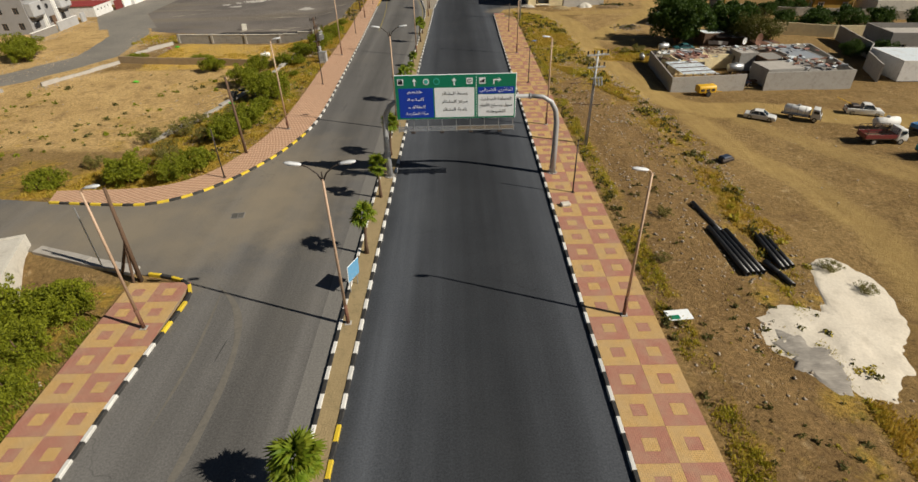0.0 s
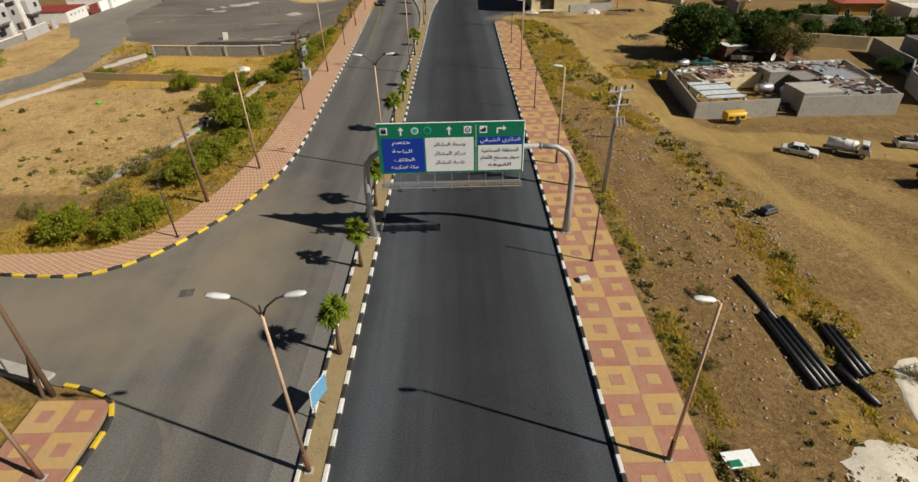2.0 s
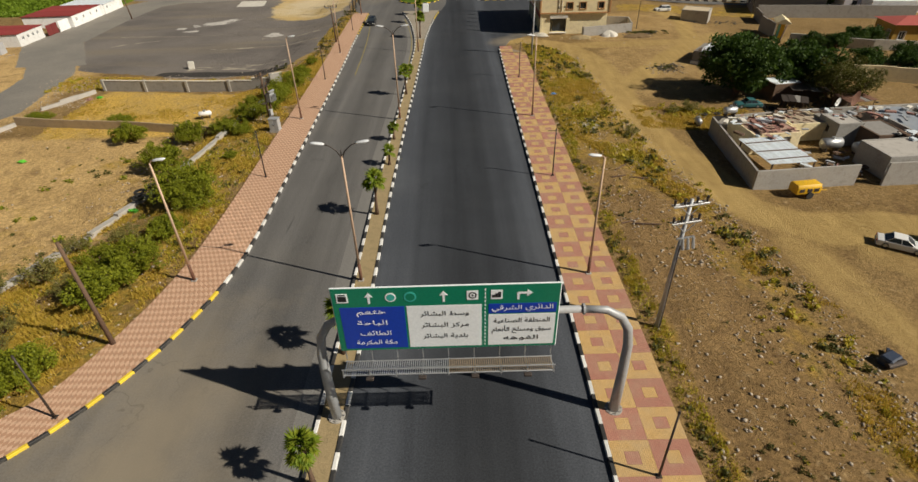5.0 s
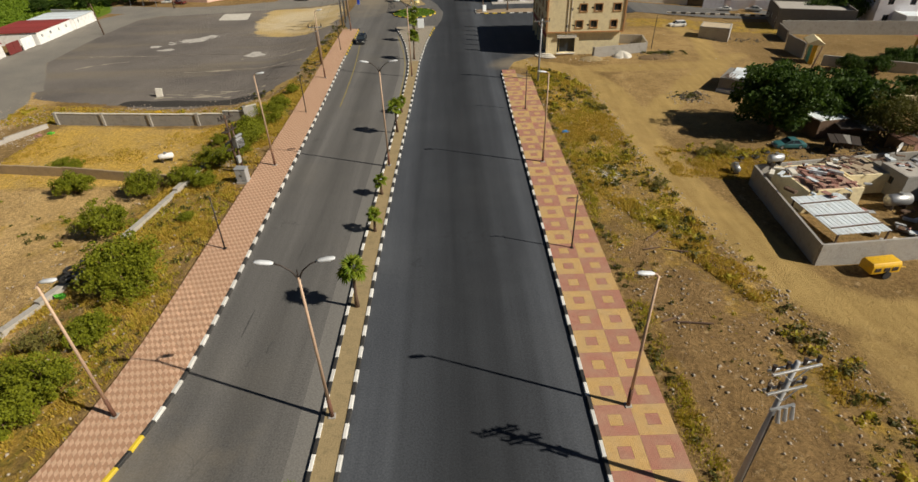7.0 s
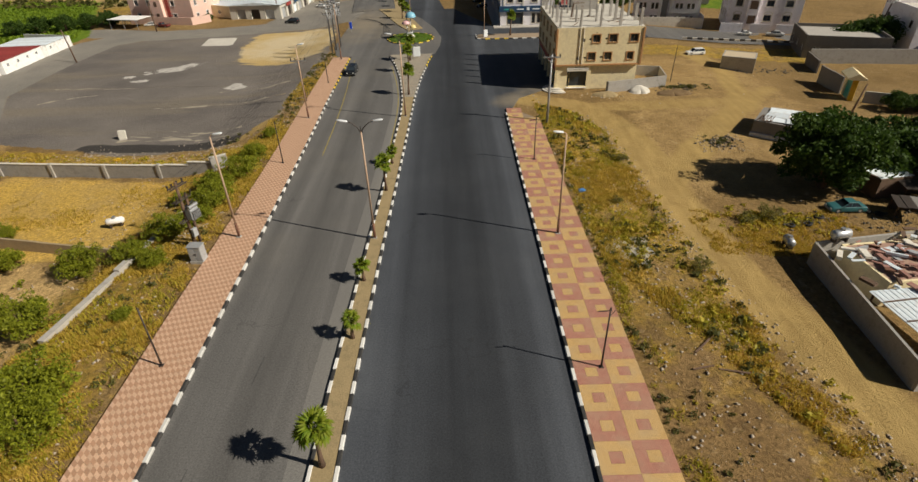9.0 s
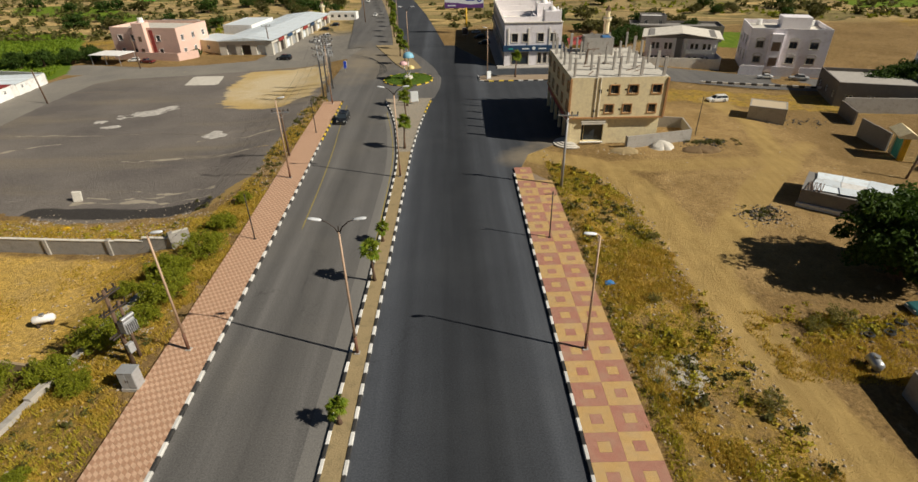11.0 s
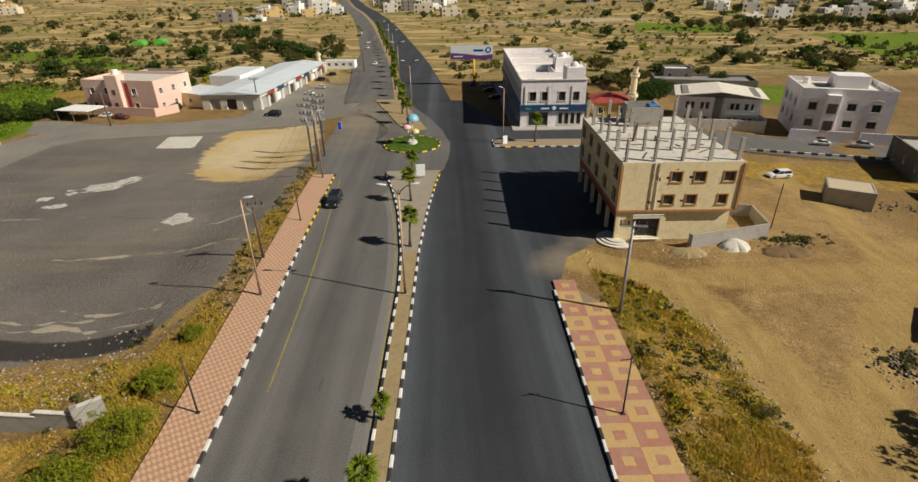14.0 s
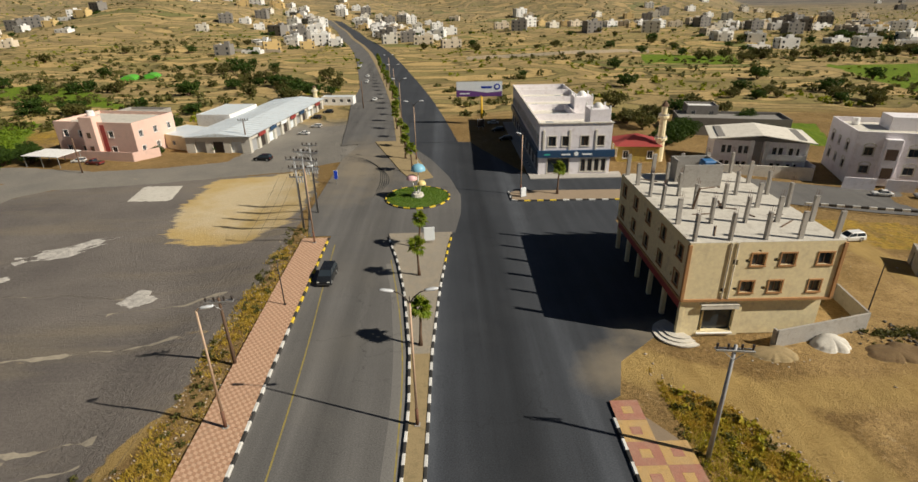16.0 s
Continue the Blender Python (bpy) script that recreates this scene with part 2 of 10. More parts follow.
GREY_RENDER = surface("grey_render", (0.25, 0.235, 0.215), (0.2, 0.185, 0.17), (0.15, 0.135, 0.12), 0.3, 6, 0.9)
TIN = surface("pale_sheet_metal", (0.76, 0.84, 0.89), (0.68, 0.77, 0.83), (0.5, 0.46, 0.4), 0.4, 7, 0.5, 0.0, 0.1)
RED_ROOF = surface("red_roof", (0.30, 0.04, 0.035), (0.25, 0.035, 0.03), (0.2, 0.07, 0.05), 0.5, 9, 0.7)
BLUE_SIGN = surface("dark_blue_fascia", (0.02, 0.06, 0.13), (0.025, 0.07, 0.15), None, 0.6, 9, 0.4, 0, 0)
GLASS = glass("window_glass")
TYRE = surface("tyre_rubber", (0.02, 0.02, 0.02), (0.035, 0.033, 0.03), (0.09, 0.075, 0.055), 3, 15, 0.85)
PLASTIC_K = surface("black_plastic_pipe", (0.018, 0.018, 0.02), (0.03, 0.03, 0.032), (0.07, 0.06, 0.05), 2, 12, 0.4, 0, 0.05)
SIGN_GREEN = surface("sign_green", (0.005, 0.19, 0.105), (0.006, 0.2, 0.11), None, 0.8, 9, 0.35, 0, 0, 0.5, 0)
SIGN_BLUE = surface("sign_blue", (0.008, 0.045, 0.4), (0.01, 0.05, 0.42), None, 0.8, 9, 0.35, 0, 0, 0.5, 0)
SIGN_WHITE = surface("sign_white", (0.86, 0.9, 0.92), (0.84, 0.88, 0.9), None, 0.8, 9, 0.4, 0, 0, 0.5, 0)
SIGN_BLACK = surface("sign_black", (0.015, 0.015, 0.018), (0.02, 0.02, 0.022), None, 0.8, 9, 0.4, 0, 0, 0.5, 0)
SIGN_TEAL = surface("sign_teal", (0.05, 0.42, 0.36), (0.05, 0.4, 0.34), None, 0.8, 9, 0.4, 0, 0, 0.5, 0)
LEAF_PALM = leaves("palm_leaf", (0.07, 0.14, 0.01), (0.2, 0.28, 0.018), (0.26, 0.27, 0.022))
LEAF_BUSH = leaves("acacia_leaf", (0.1, 0.13, 0.012), (0.33, 0.35, 0.022), (0.24, 0.26, 0.016))
LEAF_DARK = leaves("dark_leaf", (0.022, 0.05, 0.008), (0.085, 0.14, 0.018), (0.045, 0.085, 0.012))
LEAF_DRY = leaves("dry_grass", (0.56, 0.385, 0.055), (0.4, 0.3, 0.036), (0.6, 0.415, 0.08))
LEAF_OLIVE = leaves("olive_scrub_leaf", (0.075, 0.08, 0.018), (0.17, 0.155, 0.045), (0.115, 0.112, 0.03))
LEAF_CROP = leaves("crop_leaf", (0.11, 0.19, 0.014), (0.22, 0.3, 0.02), (0.17, 0.25, 0.018))
STONE = surface("field_stone", (0.36, 0.30, 0.23), (0.26, 0.21, 0.16), (0.45, 0.4, 0.33), 2.5, 12, 0.95, 0, 0.5, 0.7, 0.3)
YELLOW_PAINT = surface("yellow_machine_paint", (0.72, 0.42, 0.01), (0.6, 0.34, 0.015), (0.3, 0.2, 0.08), 1.5, 9, 0.5, 0, 0.1)
TEAL_PAINT = surface("teal_truck_paint", (0.04, 0.28, 0.30), (0.05, 0.24, 0.26), (0.2, 0.2, 0.17), 1.5, 9, 0.5, 0, 0.1)
BLUE_PAINT = surface("blue_paint", (0.05, 0.2, 0.45), (0.05, 0.17, 0.4), (0.2, 0.2, 0.2), 1.5, 9, 0.5, 0, 0.1)
CAR_WHITE = surface("white_car_paint", (0.75, 0.75, 0.73), (0.7, 0.69, 0.66), None, 1.5, 9, 0.28, 0, 0)
CAR_BLACK = surface("black_car_paint", (0.012, 0.014, 0.017), (0.02, 0.022, 0.025), None, 1.5, 9, 0.2, 0, 0)
CAR_RED = surface("dark_red_paint", (0.2, 0.03, 0.03), (0.16, 0.03, 0.03), (0.2, 0.15, 0.1), 1.5, 9, 0.45, 0, 0)
LIGHT_LENS = surface("lamp_lens", (0.7, 0.7, 0.65), (0.6, 0.6, 0.56), None, 3, 9, 0.15, 0, 0)
TAIL_RED = surface("tail_lens", (0.35, 0.01, 0.01), (0.3, 0.01, 0.01), None, 3, 9, 0.2, 0, 0)
LIME = surface("pale_lime_spill", (0.66, 0.6, 0.5), (0.58, 0.51, 0.41), (0.42, 0.37, 0.29), 0.35, 6, 0.95, 0, 0.3, 0.6, 0, (1, 1, 1), True)
CLOTH_RED = surface("faded_red_cloth", (0.33, 0.15, 0.12), (0.42, 0.29, 0.23), (0.3, 0.23, 0.18), 2, 10, 0.95)
GREEN_NET = surface("green_netting", (0.10, 0.46, 0.03), (0.13, 0.5, 0.05), None, 0.5, 8, 0.7)
LAWN = leaves("lawn_leaf", (0.08, 0.18, 0.012), (0.16, 0.27, 0.02), (0.17, 0.24, 0.022))


# ---- builders ----
def part(name, bm, material, parent, label="", smooth=False, kind=""):
    """Links a bmesh as one mesh object under a thing or a part."""
    me = bm if isinstance(bm, bpy.types.Mesh) else bpy.data.meshes.new(name)
    if me is not bm:
        bm.to_mesh(me)
        bm.free()
        if smooth:
            me.polygons.foreach_set("use_smooth", [True] * len(me.polygons))
    if material and not me.materials:
        me.materials.append(material)
    ob = new(name, me)
    if parent:
        ob.parent = parent
    return tagged(ob, label, kind=kind)


def thing(name, m, label, category, group="", kind=""):
    ob = new(name)
    ob.empty_display_size = 0.3
    ob.matrix_basis = m
    return tagged(ob, label, category, group, kind)


def box(bm, c, s, rz=0.0, bevel=0.0, m=None):
    mat = Matrix.Translation(c) @ Matrix.Rotation(radians(rz), 4, "Z") @ Matrix.Diagonal((*s, 1))
    if m:
        mat = m @ mat
    r = bmesh.ops.create_cube(bm, size=1.0, matrix=mat)
    if bevel:
        es = list({e for v in r["verts"] for e in v.link_edges})
        bmesh.ops.bevel(bm, geom=es, offset=bevel, segments=1, affect="EDGES", profile=0.5)
    return bm


def BM():
    return bmesh.new()


def rod(bm, p0, p1, r0, r1=None, n=10, caps=True):
    p0, p1 = Vector(p0), Vector(p1)
    r1 = r0 if r1 is None else r1
    q = (p1 - p0).to_track_quat("Z", "Y").to_matrix().to_4x4()
    bmesh.ops.create_cone(bm, cap_ends=caps, segments=n, radius1=r0, radius2=r1, depth=(p1 - p0).length, matrix=Matrix.Translation((p0 + p1) / 2) @ q)
    return bm


def tube(bm, pts, radii, n=10):
    """A round tube through points."""
    rings = []
    pts = [Vector(p) for p in pts]
    if isinstance(radii, (int, float)):
        radii = [radii] * len(pts)
    for i, p in enumerate(pts):
        d = (pts[min(i + 1, len(pts) - 1)] - pts[max(i - 1, 0)]).normalized()
        q = d.to_track_quat("Z", "Y") if i == 0 else last.rotation_difference(d) @ q
        last = d
        rings.append([bm.verts.new(p + q @ Vector((math.cos(a) * radii[i], math.sin(a) * radii[i], 0))) for a in [k * math.tau / n for k in range(n)]])
    for a, b in zip(rings, rings[1:]):
        for k in range(n):
            bm.faces.new((a[k], a[(k + 1) % n], b[(k + 1) % n], b[k]))
    bm.faces.new(rings[0][::-1])
    bm.faces.new(rings[-1])
    return bm


def prism(bm, outline, z0, z1):
    """An upright prism on an outline of (x, y), anticlockwise."""
    lo = [bm.verts.new((x, y, z0)) for x, y in outline]
    hi = [bm.verts.new((x, y, z1)) for x, y in outline]
    n = len(lo)
    bm.faces.new(lo[::-1])
    bm.faces.new(hi)
    for i in range(n):
        bm.faces.new((lo[i], lo[(i + 1) % n], hi[(i + 1) % n], hi[i]))
    return bm


def extrude_x(bm, outline, x0, x1):
    """A prism along x on an outline of (y, z)."""
    a = [bm.verts.new((x0, y, z)) for y, z in outline]
    b = [bm.verts.new((x1, y, z)) for y, z in outline]
    n = len(a)
    bm.faces.new(a)
    bm.faces.new(b[::-1])
    for i in range(n):
        bm.faces.new((a[i], b[i], b[(i + 1) % n], a[(i + 1) % n]))
    bmesh.ops.recalc_face_normals(bm, faces=bm.faces[:])
    return bm


def raw(name, verts, faces, material=None, smooth=False):
    me = bpy.data.meshes.new(name)
    me.from_pydata(verts, [], faces)
    if smooth:
        me.polygons.foreach_set("use_smooth", [True] * len(me.polygons))
    if material:
        me.materials.append(material)
    return me


def line(pts):
    """A function y -> x through points (y, x)."""
    ys, xs = [p[0] for p in pts], [p[1] for p in pts]
    return lambda y: float(np.interp(y, ys, xs))


def resample(pts, step):
    pts = np.array(pts, float)
    s = np.concatenate([[0], np.cumsum(np.hypot(*np.diff(pts, axis=0).T))])
    n = max(1, round(s[-1] / step))
    u = np.linspace(0, s[-1], n + 1)
    return np.stack([np.interp(u, s, pts[:, 0]), np.interp(u, s, pts[:, 1])], 1)


def smooth_line(pts, rounds=2):
    """Rounds the corners of a polyline."""
    pts = [tuple(p) for p in pts]
    for _ in range(rounds):
        out = [pts[0]]
        for a, b in zip(pts, pts[1:]):
            out += [(a[0] * 0.75 + b[0] * 0.25, a[1] * 0.75 + b[1] * 0.25), (a[0] * 0.25 + b[0] * 0.75, a[1] * 0.25 + b[1] * 0.75)]
        pts = out + [pts[-1]]
    return pts


def sstep(x, a, b):
    t = np.clip((np.asarray(x, float) - a) / (b - a), 0, 1)
    return t * t * (3 - 2 * t)


def vnoise(x, y, scale, seed=0):
    """Smooth value noise, 0 to 1, on arrays."""
    x, y = np.asarray(x, float) / scale, np.asarray(y, float) / scale
    xi, yi = np.floor(x), np.floor(y)
    fx, fy = x - xi, y - yi
    fx, fy = fx * fx * (3 - 2 * fx), fy * fy * (3 - 2 * fy)

    def h(a, b):
        v = np.sin(a * 127.1 + b * 311.7 + seed * 74.7) * 43758.5453
        return v - np.floor(v)
    return (h(xi, yi) * (1 - fx) + h(xi + 1, yi) * fx) * (1 - fy) + (h(xi, yi + 1) * (1 - fx) + h(xi + 1, yi + 1) * fx) * fy


def fbm(x, y, scale, seed=0, n=4):
    return sum(vnoise(x, y, scale / 2 ** i, seed + i) * 0.5 ** i for i in range(n)) / sum(0.5 ** i for i in range(n))


# ---- the plan: kerb lines and heights ----
XR = line([(-20, 7.5), (15, 7.7), (29, 7.74), (45, 7.9), (60, 8.0), (72, 8.12), (90, 8.25), (105, 8.32), (127, 8.62)])
MR = line([(-20, -7.0), (15, -6.75), (30, -6.57), (45, -6.32), (60, -6.08), (72, -6.05), (90, -5.75), (103, -5.42), (120, -5.05), (134, -4.8), (145, -4.15), (156, -3.1), (161, -2.4)])
ML = line([(-20, -8.35), (15, -8.25), (33, -8.22), (58, -7.86), (75, -7.78), (88, -7.45), (101, -7.1), (115, -6.9), (127, -6.72), (134, -7.05), (145, -8.2), (153, -9.6), (157, -10.6), (160.5, -11.3)])
LEFT_KERB = smooth_line([(-38, 42.6), (-31, 41.75), (-28, 41.85), (-25, 43.5), (-22.3, 46.7), (-20.1, 50.7), (-18.4, 55.4), (-17.25, 61), (-17.08, 68), (-17.4, 85), (-17.75, 105), (-18.1, 120), (-18.6, 136), (-18.95, 160)], 1)
LEFT_INNER = smooth_line([(-38.6, 44.9), (-31, 44.9), (-27.6, 45.8), (-24.9, 48.4), (-23.4, 52.5), (-22.1, 58), (-21.5, 64), (-21.4, 72), (-21.5, 85), (-21.5, 105), (-21.8, 120), (-22.3, 140), (-22.5, 160)], 1)
CORNER_KERB = smooth_line([(-20.1, -20), (-19.95, 10), (-19.85, 15), (-19.6, 22), (-19.2, 26.5), (-19.1, 28.7), (-19.7, 30.0), (-21.3, 30.9), (-24.0, 31.5), (-29, 33.0), (-34, 34.8)], 1)
FAR_MEDIAN = [(-7.9, 183), (-11, 198), (-13.2, 215), (-17.6, 257), (-22.9, 294), (-36.2, 380), (-49.5, 457), (-61.8, 519), (-83, 607), (-106, 717), (-140, 830), (-215, 1010)]


def far_axis(y):
    return np.interp(y, [p[1] for p in FAR_MEDIAN], [p[0] for p in FAR_MEDIAN])


def height(x, y):
    """Height of the natural ground."""
    x, y = np.asarray(x, float), np.asarray(y, float)
    left = -1.5 * sstep(-x, 23, 36) * (1 - sstep(y, 205, 300))
    right = -1.35 * sstep(x, 14.5, 36) * (1 - sstep(y, 92, 132))
    right = right - 0.9 * sstep(x, 40, 62) * sstep(y, 112, 140) * (1 - sstep(y, 240, 320))
    z = left + right - 0.07
    axis = np.where(y > 183, far_axis(y), -5)
    off = np.abs(x - axis)
    z = z + (fbm(x, y, 14, 3) - 0.5) * 0.5 * sstep(off, 22, 40) * (1 - 0.6 * sstep(y, 112, 118) * (1 - sstep(y, 196, 206)) * (x < -22))
    z = z + (fbm(x, y, 2.2, 9, 2) - 0.5) * 0.12 * sstep(off, 19, 24)
    rough = sstep(x, 13.4, 15.0) * (1 - sstep(x, 24, 28)) * (1 - sstep(y, 128, 134)) + sstep(-x, 22.5, 24.5) * (1 - sstep(-x, 34, 44)) * sstep(y, 44, 50) * (1 - sstep(y, 118, 122))
    z = z + rough * ((fbm(x, y, 1.5, 15, 3) - 0.5) * 0.34 + (vnoise(x, y, 4.5, 17) - 0.5) * 0.3)
    # the bank that carries the side road
    bank = (1 - sstep(np.abs(y - (36 + 0.225 * (-x - 22))), 4.6, 8.5)) * sstep(-x, 19, 22) * (1 - sstep(-x, 70, 90))
    z = z * (1 - bank) - 0.09 * bank
    far = sstep(y, 230, 420)
    z = z + far * (fbm(x, y, 90, 5) - 0.5) * 7 * sstep(off, 14, 60)
    # terraces
    z = z + far * 1.2 * np.floor(fbm(x, y, 70, 12, 2) * 9) / 3 * sstep(off, 30, 90)
    d = np.hypot(x, y)
    # a knoll before the town, and the hills behind it
    z = z + 34 * np.exp(-(((x + 300) / 120) ** 2 + ((y - 760) / 130) ** 2))
    rise = sstep(y + 0.35 * np.abs(x + 40), 760, 1700)
    west = 1 - 0.95 * sstep(x / (y + 60), 0.22, 0.5)
    z = z + rise * west * (70 + 170 * fbm(x, y, 420, 21, 5)) + sstep(y, 1600, 2800) * west * 200 * fbm(x, y, 700, 33, 4)
    z = z + sstep(-x, 500, 1200) * 90 * fbm(x, y, 380, 41, 4)
    return z


def ground_z(x, y):
    return float(height(np.array([x]), np.array([y]))[0])


# ---- ground ----
def near_line(x, y, pts):
    """Distance of every point to a polyline."""
    d = np.full(x.shape, 1e9)
    for (ax, ay), (bx, by) in zip(pts, pts[1:]):
        ux, uy = bx - ax, by - ay
        s = np.clip(((x - ax) * ux + (y - ay) * uy) / (ux * ux + uy * uy), 0, 1)
        d = np.minimum(d, np.hypot(x - ax - s * ux, y - ay - s * uy))
    return d


def inside(x, y, poly):
    """1 inside a polygon, 0 outside."""
    r = np.zeros(x.shape, bool)
    n = len(poly)
    for i in range(n):
        (ax, ay), (bx, by) = poly[i], poly[(i + 1) % n]
        if ay == by:
            continue
        r ^= ((ay > y) != (by > y)) & (x < (bx - ax) * (y - ay) / (by - ay) + ax)
    return r.astype(float)


LOT = [(-67, 124), (-50, 119.5), (-45, 117.6), (-38, 118), (-29, 118.8), (-27.7, 123.6), (-25.3, 128.7), (-24.4, 144), (-24.6, 160), (-25, 178), (-28, 197), (-48, 194.5), (-72, 190.5), (-79, 187), (-81, 172), (-79.5, 148)]
SAND = [(-47.5, 192), (-46.8, 178.8), (-42.6, 163), (-32.4, 161.8), (-26.6, 166.7), (-25.4, 176), (-26.8, 190), (-31, 197)]
TRACK = [(90, 50), (60, 60), (40, 66.5), (33, 66.5), (28.8, 69), (27.2, 72.5), (26.2, 78), (24.6, 84), (24.0, 90), (24.0, 98), (24.3, 106), (24.0, 114), (22.6, 121), (19, 128), (13, 131)]
TRACK_B = [(26.0, 105), (29.0, 108.7), (35.3, 116.5), (43.5, 125.4), (48.2, 142), (48, 156)]
TRACK_D = [(29.5, 64), (31.2, 53), (34.2, 46), (35, 36), (32, 26)]
TRACK_E = [(36, 62), (42, 53), (46, 47), (52, 36)]
TRACK_C = [(22, 127), (33, 127), (44, 127), (52, 134)]
LEFT_WAY = [(-130, 60), (-90, 76), (-74, 90), (-68, 104), (-71, 122), (-84.5, 145), (-85.8, 170), (-85, 188), (-78, 195), (-60, 197), (-40, 202), (-18, 205)]
FAR_WAY = [(-190, 168), (-130, 192), (-95, 201), (-78, 197)]


def axis_steps(lo, hi, step, end_lo, end_hi):
    mid = list(np.arange(lo, hi + step / 2, step))
    up, s = [], step
    v = mid[-1]
    while v < end_hi:
        s *= 1.032
        v += s
        up.append(v)
    down, s, v = [], step, mid[0]
    while v > end_lo:
        s *= 1.032
        v -= s
        down.append(v)
    return np.array(down[::-1] + mid + up)


def soften(a, n=2):
    """Blurs a field of values by n grid steps."""
    for _ in range(n):
        a = (a + np.roll(a, 1, 0) + np.roll(a, -1, 0) + np.roll(a, 1, 1) + np.roll(a, -1, 1)) / 5
    return a


def build_ground():
    xs, ys = axis_steps(-92, 96, 0.8, -2600, 2600), axis_steps(-14, 228, 0.8, -60, 4200)
    X, Y = np.meshgrid(xs, ys)
    Z = height(X, Y)
    nx, ny = len(xs), len(ys)
    me = bpy.data.meshes.new("ground")
    idx = np.arange(nx * ny).reshape(ny, nx)
    quads = np.stack([idx[:-1, :-1], idx[:-1, 1:], idx[1:, 1:], idx[1:, :-1]], -1).reshape(-1, 4)
    me.vertices.add(nx * ny)
    me.vertices.foreach_set("co", np.stack([X, Y, Z], -1).ravel())
    me.loops.add(quads.size)
    me.loops.foreach_set("vertex_index", quads.ravel())
    me.polygons.add(len(quads))
    me.polygons.foreach_set("loop_start", np.arange(0, quads.size, 4))
    me.polygons.foreach_set("use_smooth", np.ones(len(quads), bool))
    me.update()
    wob = (fbm(X, Y, 6, 50) - 0.5)
    # dry scrub
    edge = np.interp(Y, [20, 33, 41, 48, 57, 67, 73, 81, 89, 98, 106, 118, 124, 130], [24, 26, 26.5, 27, 27.5, 26, 25, 23.6, 22.6, 21.8, 22, 21.7, 19.4, 13.6])
    belt = sstep(X, 13, 14) * (1 - sstep(X + wob * 5, edge - 2.4, edge + 0.8)) * (1 - sstep(Y + wob * 5, 127, 133))
    bare = (1 - sstep(Y, 62, 80)) * sstep(X, 14.2, 15.5) * (1 - sstep(X + wob * 5, edge - 7, edge - 4))
    scrub = belt * (0.6 + 0.25 * sstep(Y, 76, 92)) * (1 - 0.85 * bare)
    left = sstep(-X, 22, 23.5) * (1 - sstep(-X + wob * 8, 29, 36)) * (Y > 43) * (1 - sstep(Y, 112, 124))
    scrub = np.maximum(scrub, left * 0.95)
    scrub = np.maximum(scrub, inside(X, Y, [(-66, 113), (-27, 112), (-26, 119), (-36, 116), (-50, 119), (-67, 122)]) * 0.9)
    scrub = np.maximum(scrub, inside(X, Y, [(-56, 92), (-31, 92), (-29, 108.5), (-55.5, 111)]) * 0.3)
    scrub = np.maximum(scrub, sstep(-X, 24, 25) * (1 - sstep(Y, 29.5, 31.5)) * 0.9)
    scrub = np.maximum(scrub, sstep(-X, 24, 30) * (Y > 43) * (1 - sstep(Y, 50, 62)) * 0.8)
    scrub = np.maximum(scrub, sstep(Y, 212, 240) * sstep(np.abs(X - far_axis(Y)), 16, 24) * (0.25 + 0.75 * sstep(fbm(X, Y, 60, 60), 0.42, 0.62)))
    scrub = np.maximum(scrub, inside(X, Y, [(38, 156), (75, 148), (90, 152), (74, 160), (40, 165)]) * 0.9)
    scrub = np.maximum(scrub, 0.5 * sstep(-X, 30, 34) * (1 - sstep(-X, 60, 72)) * (Y > 43) * (1 - sstep(Y, 84, 92)) * sstep(fbm(X, Y, 9, 57), 0.4, 0.6))
    # asphalt spread in the open
    lane = 1 - sstep(near_line(X, Y, LEFT_WAY) + np.where(Y < 128, 1.7, 0.0), 5.0, 6.4)
    lane = np.maximum(lane, 1 - sstep(near_line(X, Y, FAR_WAY), 4.5, 5.5))
    lane = np.maximum(lane, soften(inside(X, Y, [(-50, 200), (-18, 198), (-21, 262), (-42, 262)])))
    sand = soften(inside(X, Y, SAND), 9)
    tar = soften(inside(X, Y, LOT))
    # worn ground
    pale = 1.05 * soften(inside(X, Y, [(-70, 60), (-36, 58), (-31.5, 70), (-33, 92), (-60, 94), (-72, 80)]), 4)
    pale = np.maximum(pale, 0.34 * sstep(X, 30, 40) * (1 - sstep(Y, 70, 76)) * (Y > 20))
    pale = np.maximum(pale, 0.48 * sstep(X, 24, 27) * sstep(Y, 92, 104) * (1 - sstep(Y, 150, 160)) * (1 - sstep(X, 50, 58)))
    pale = np.maximum(pale, 1.0 * sstep(-X, 58, 66) * (1 - sstep(Y, 128, 160)))
    trod = 1 - sstep(near_line(X, Y, TRACK) + wob * 1.4, 1.7, 3.8)
    trod = np.maximum(trod, (1 - sstep(near_line(X, Y, TRACK_B) + wob * 2, 1.0, 3.2)) * 0.9)
    trod = np.maximum(trod, (1 - sstep(near_line(X, Y, TRACK_C) + wob * 2, 0.8, 3.0)) * 0.7)
    trod = np.maximum(trod, (1 - sstep(near_line(X, Y, TRACK_D) + wob * 2, 1.0, 3.6)) * 0.7)
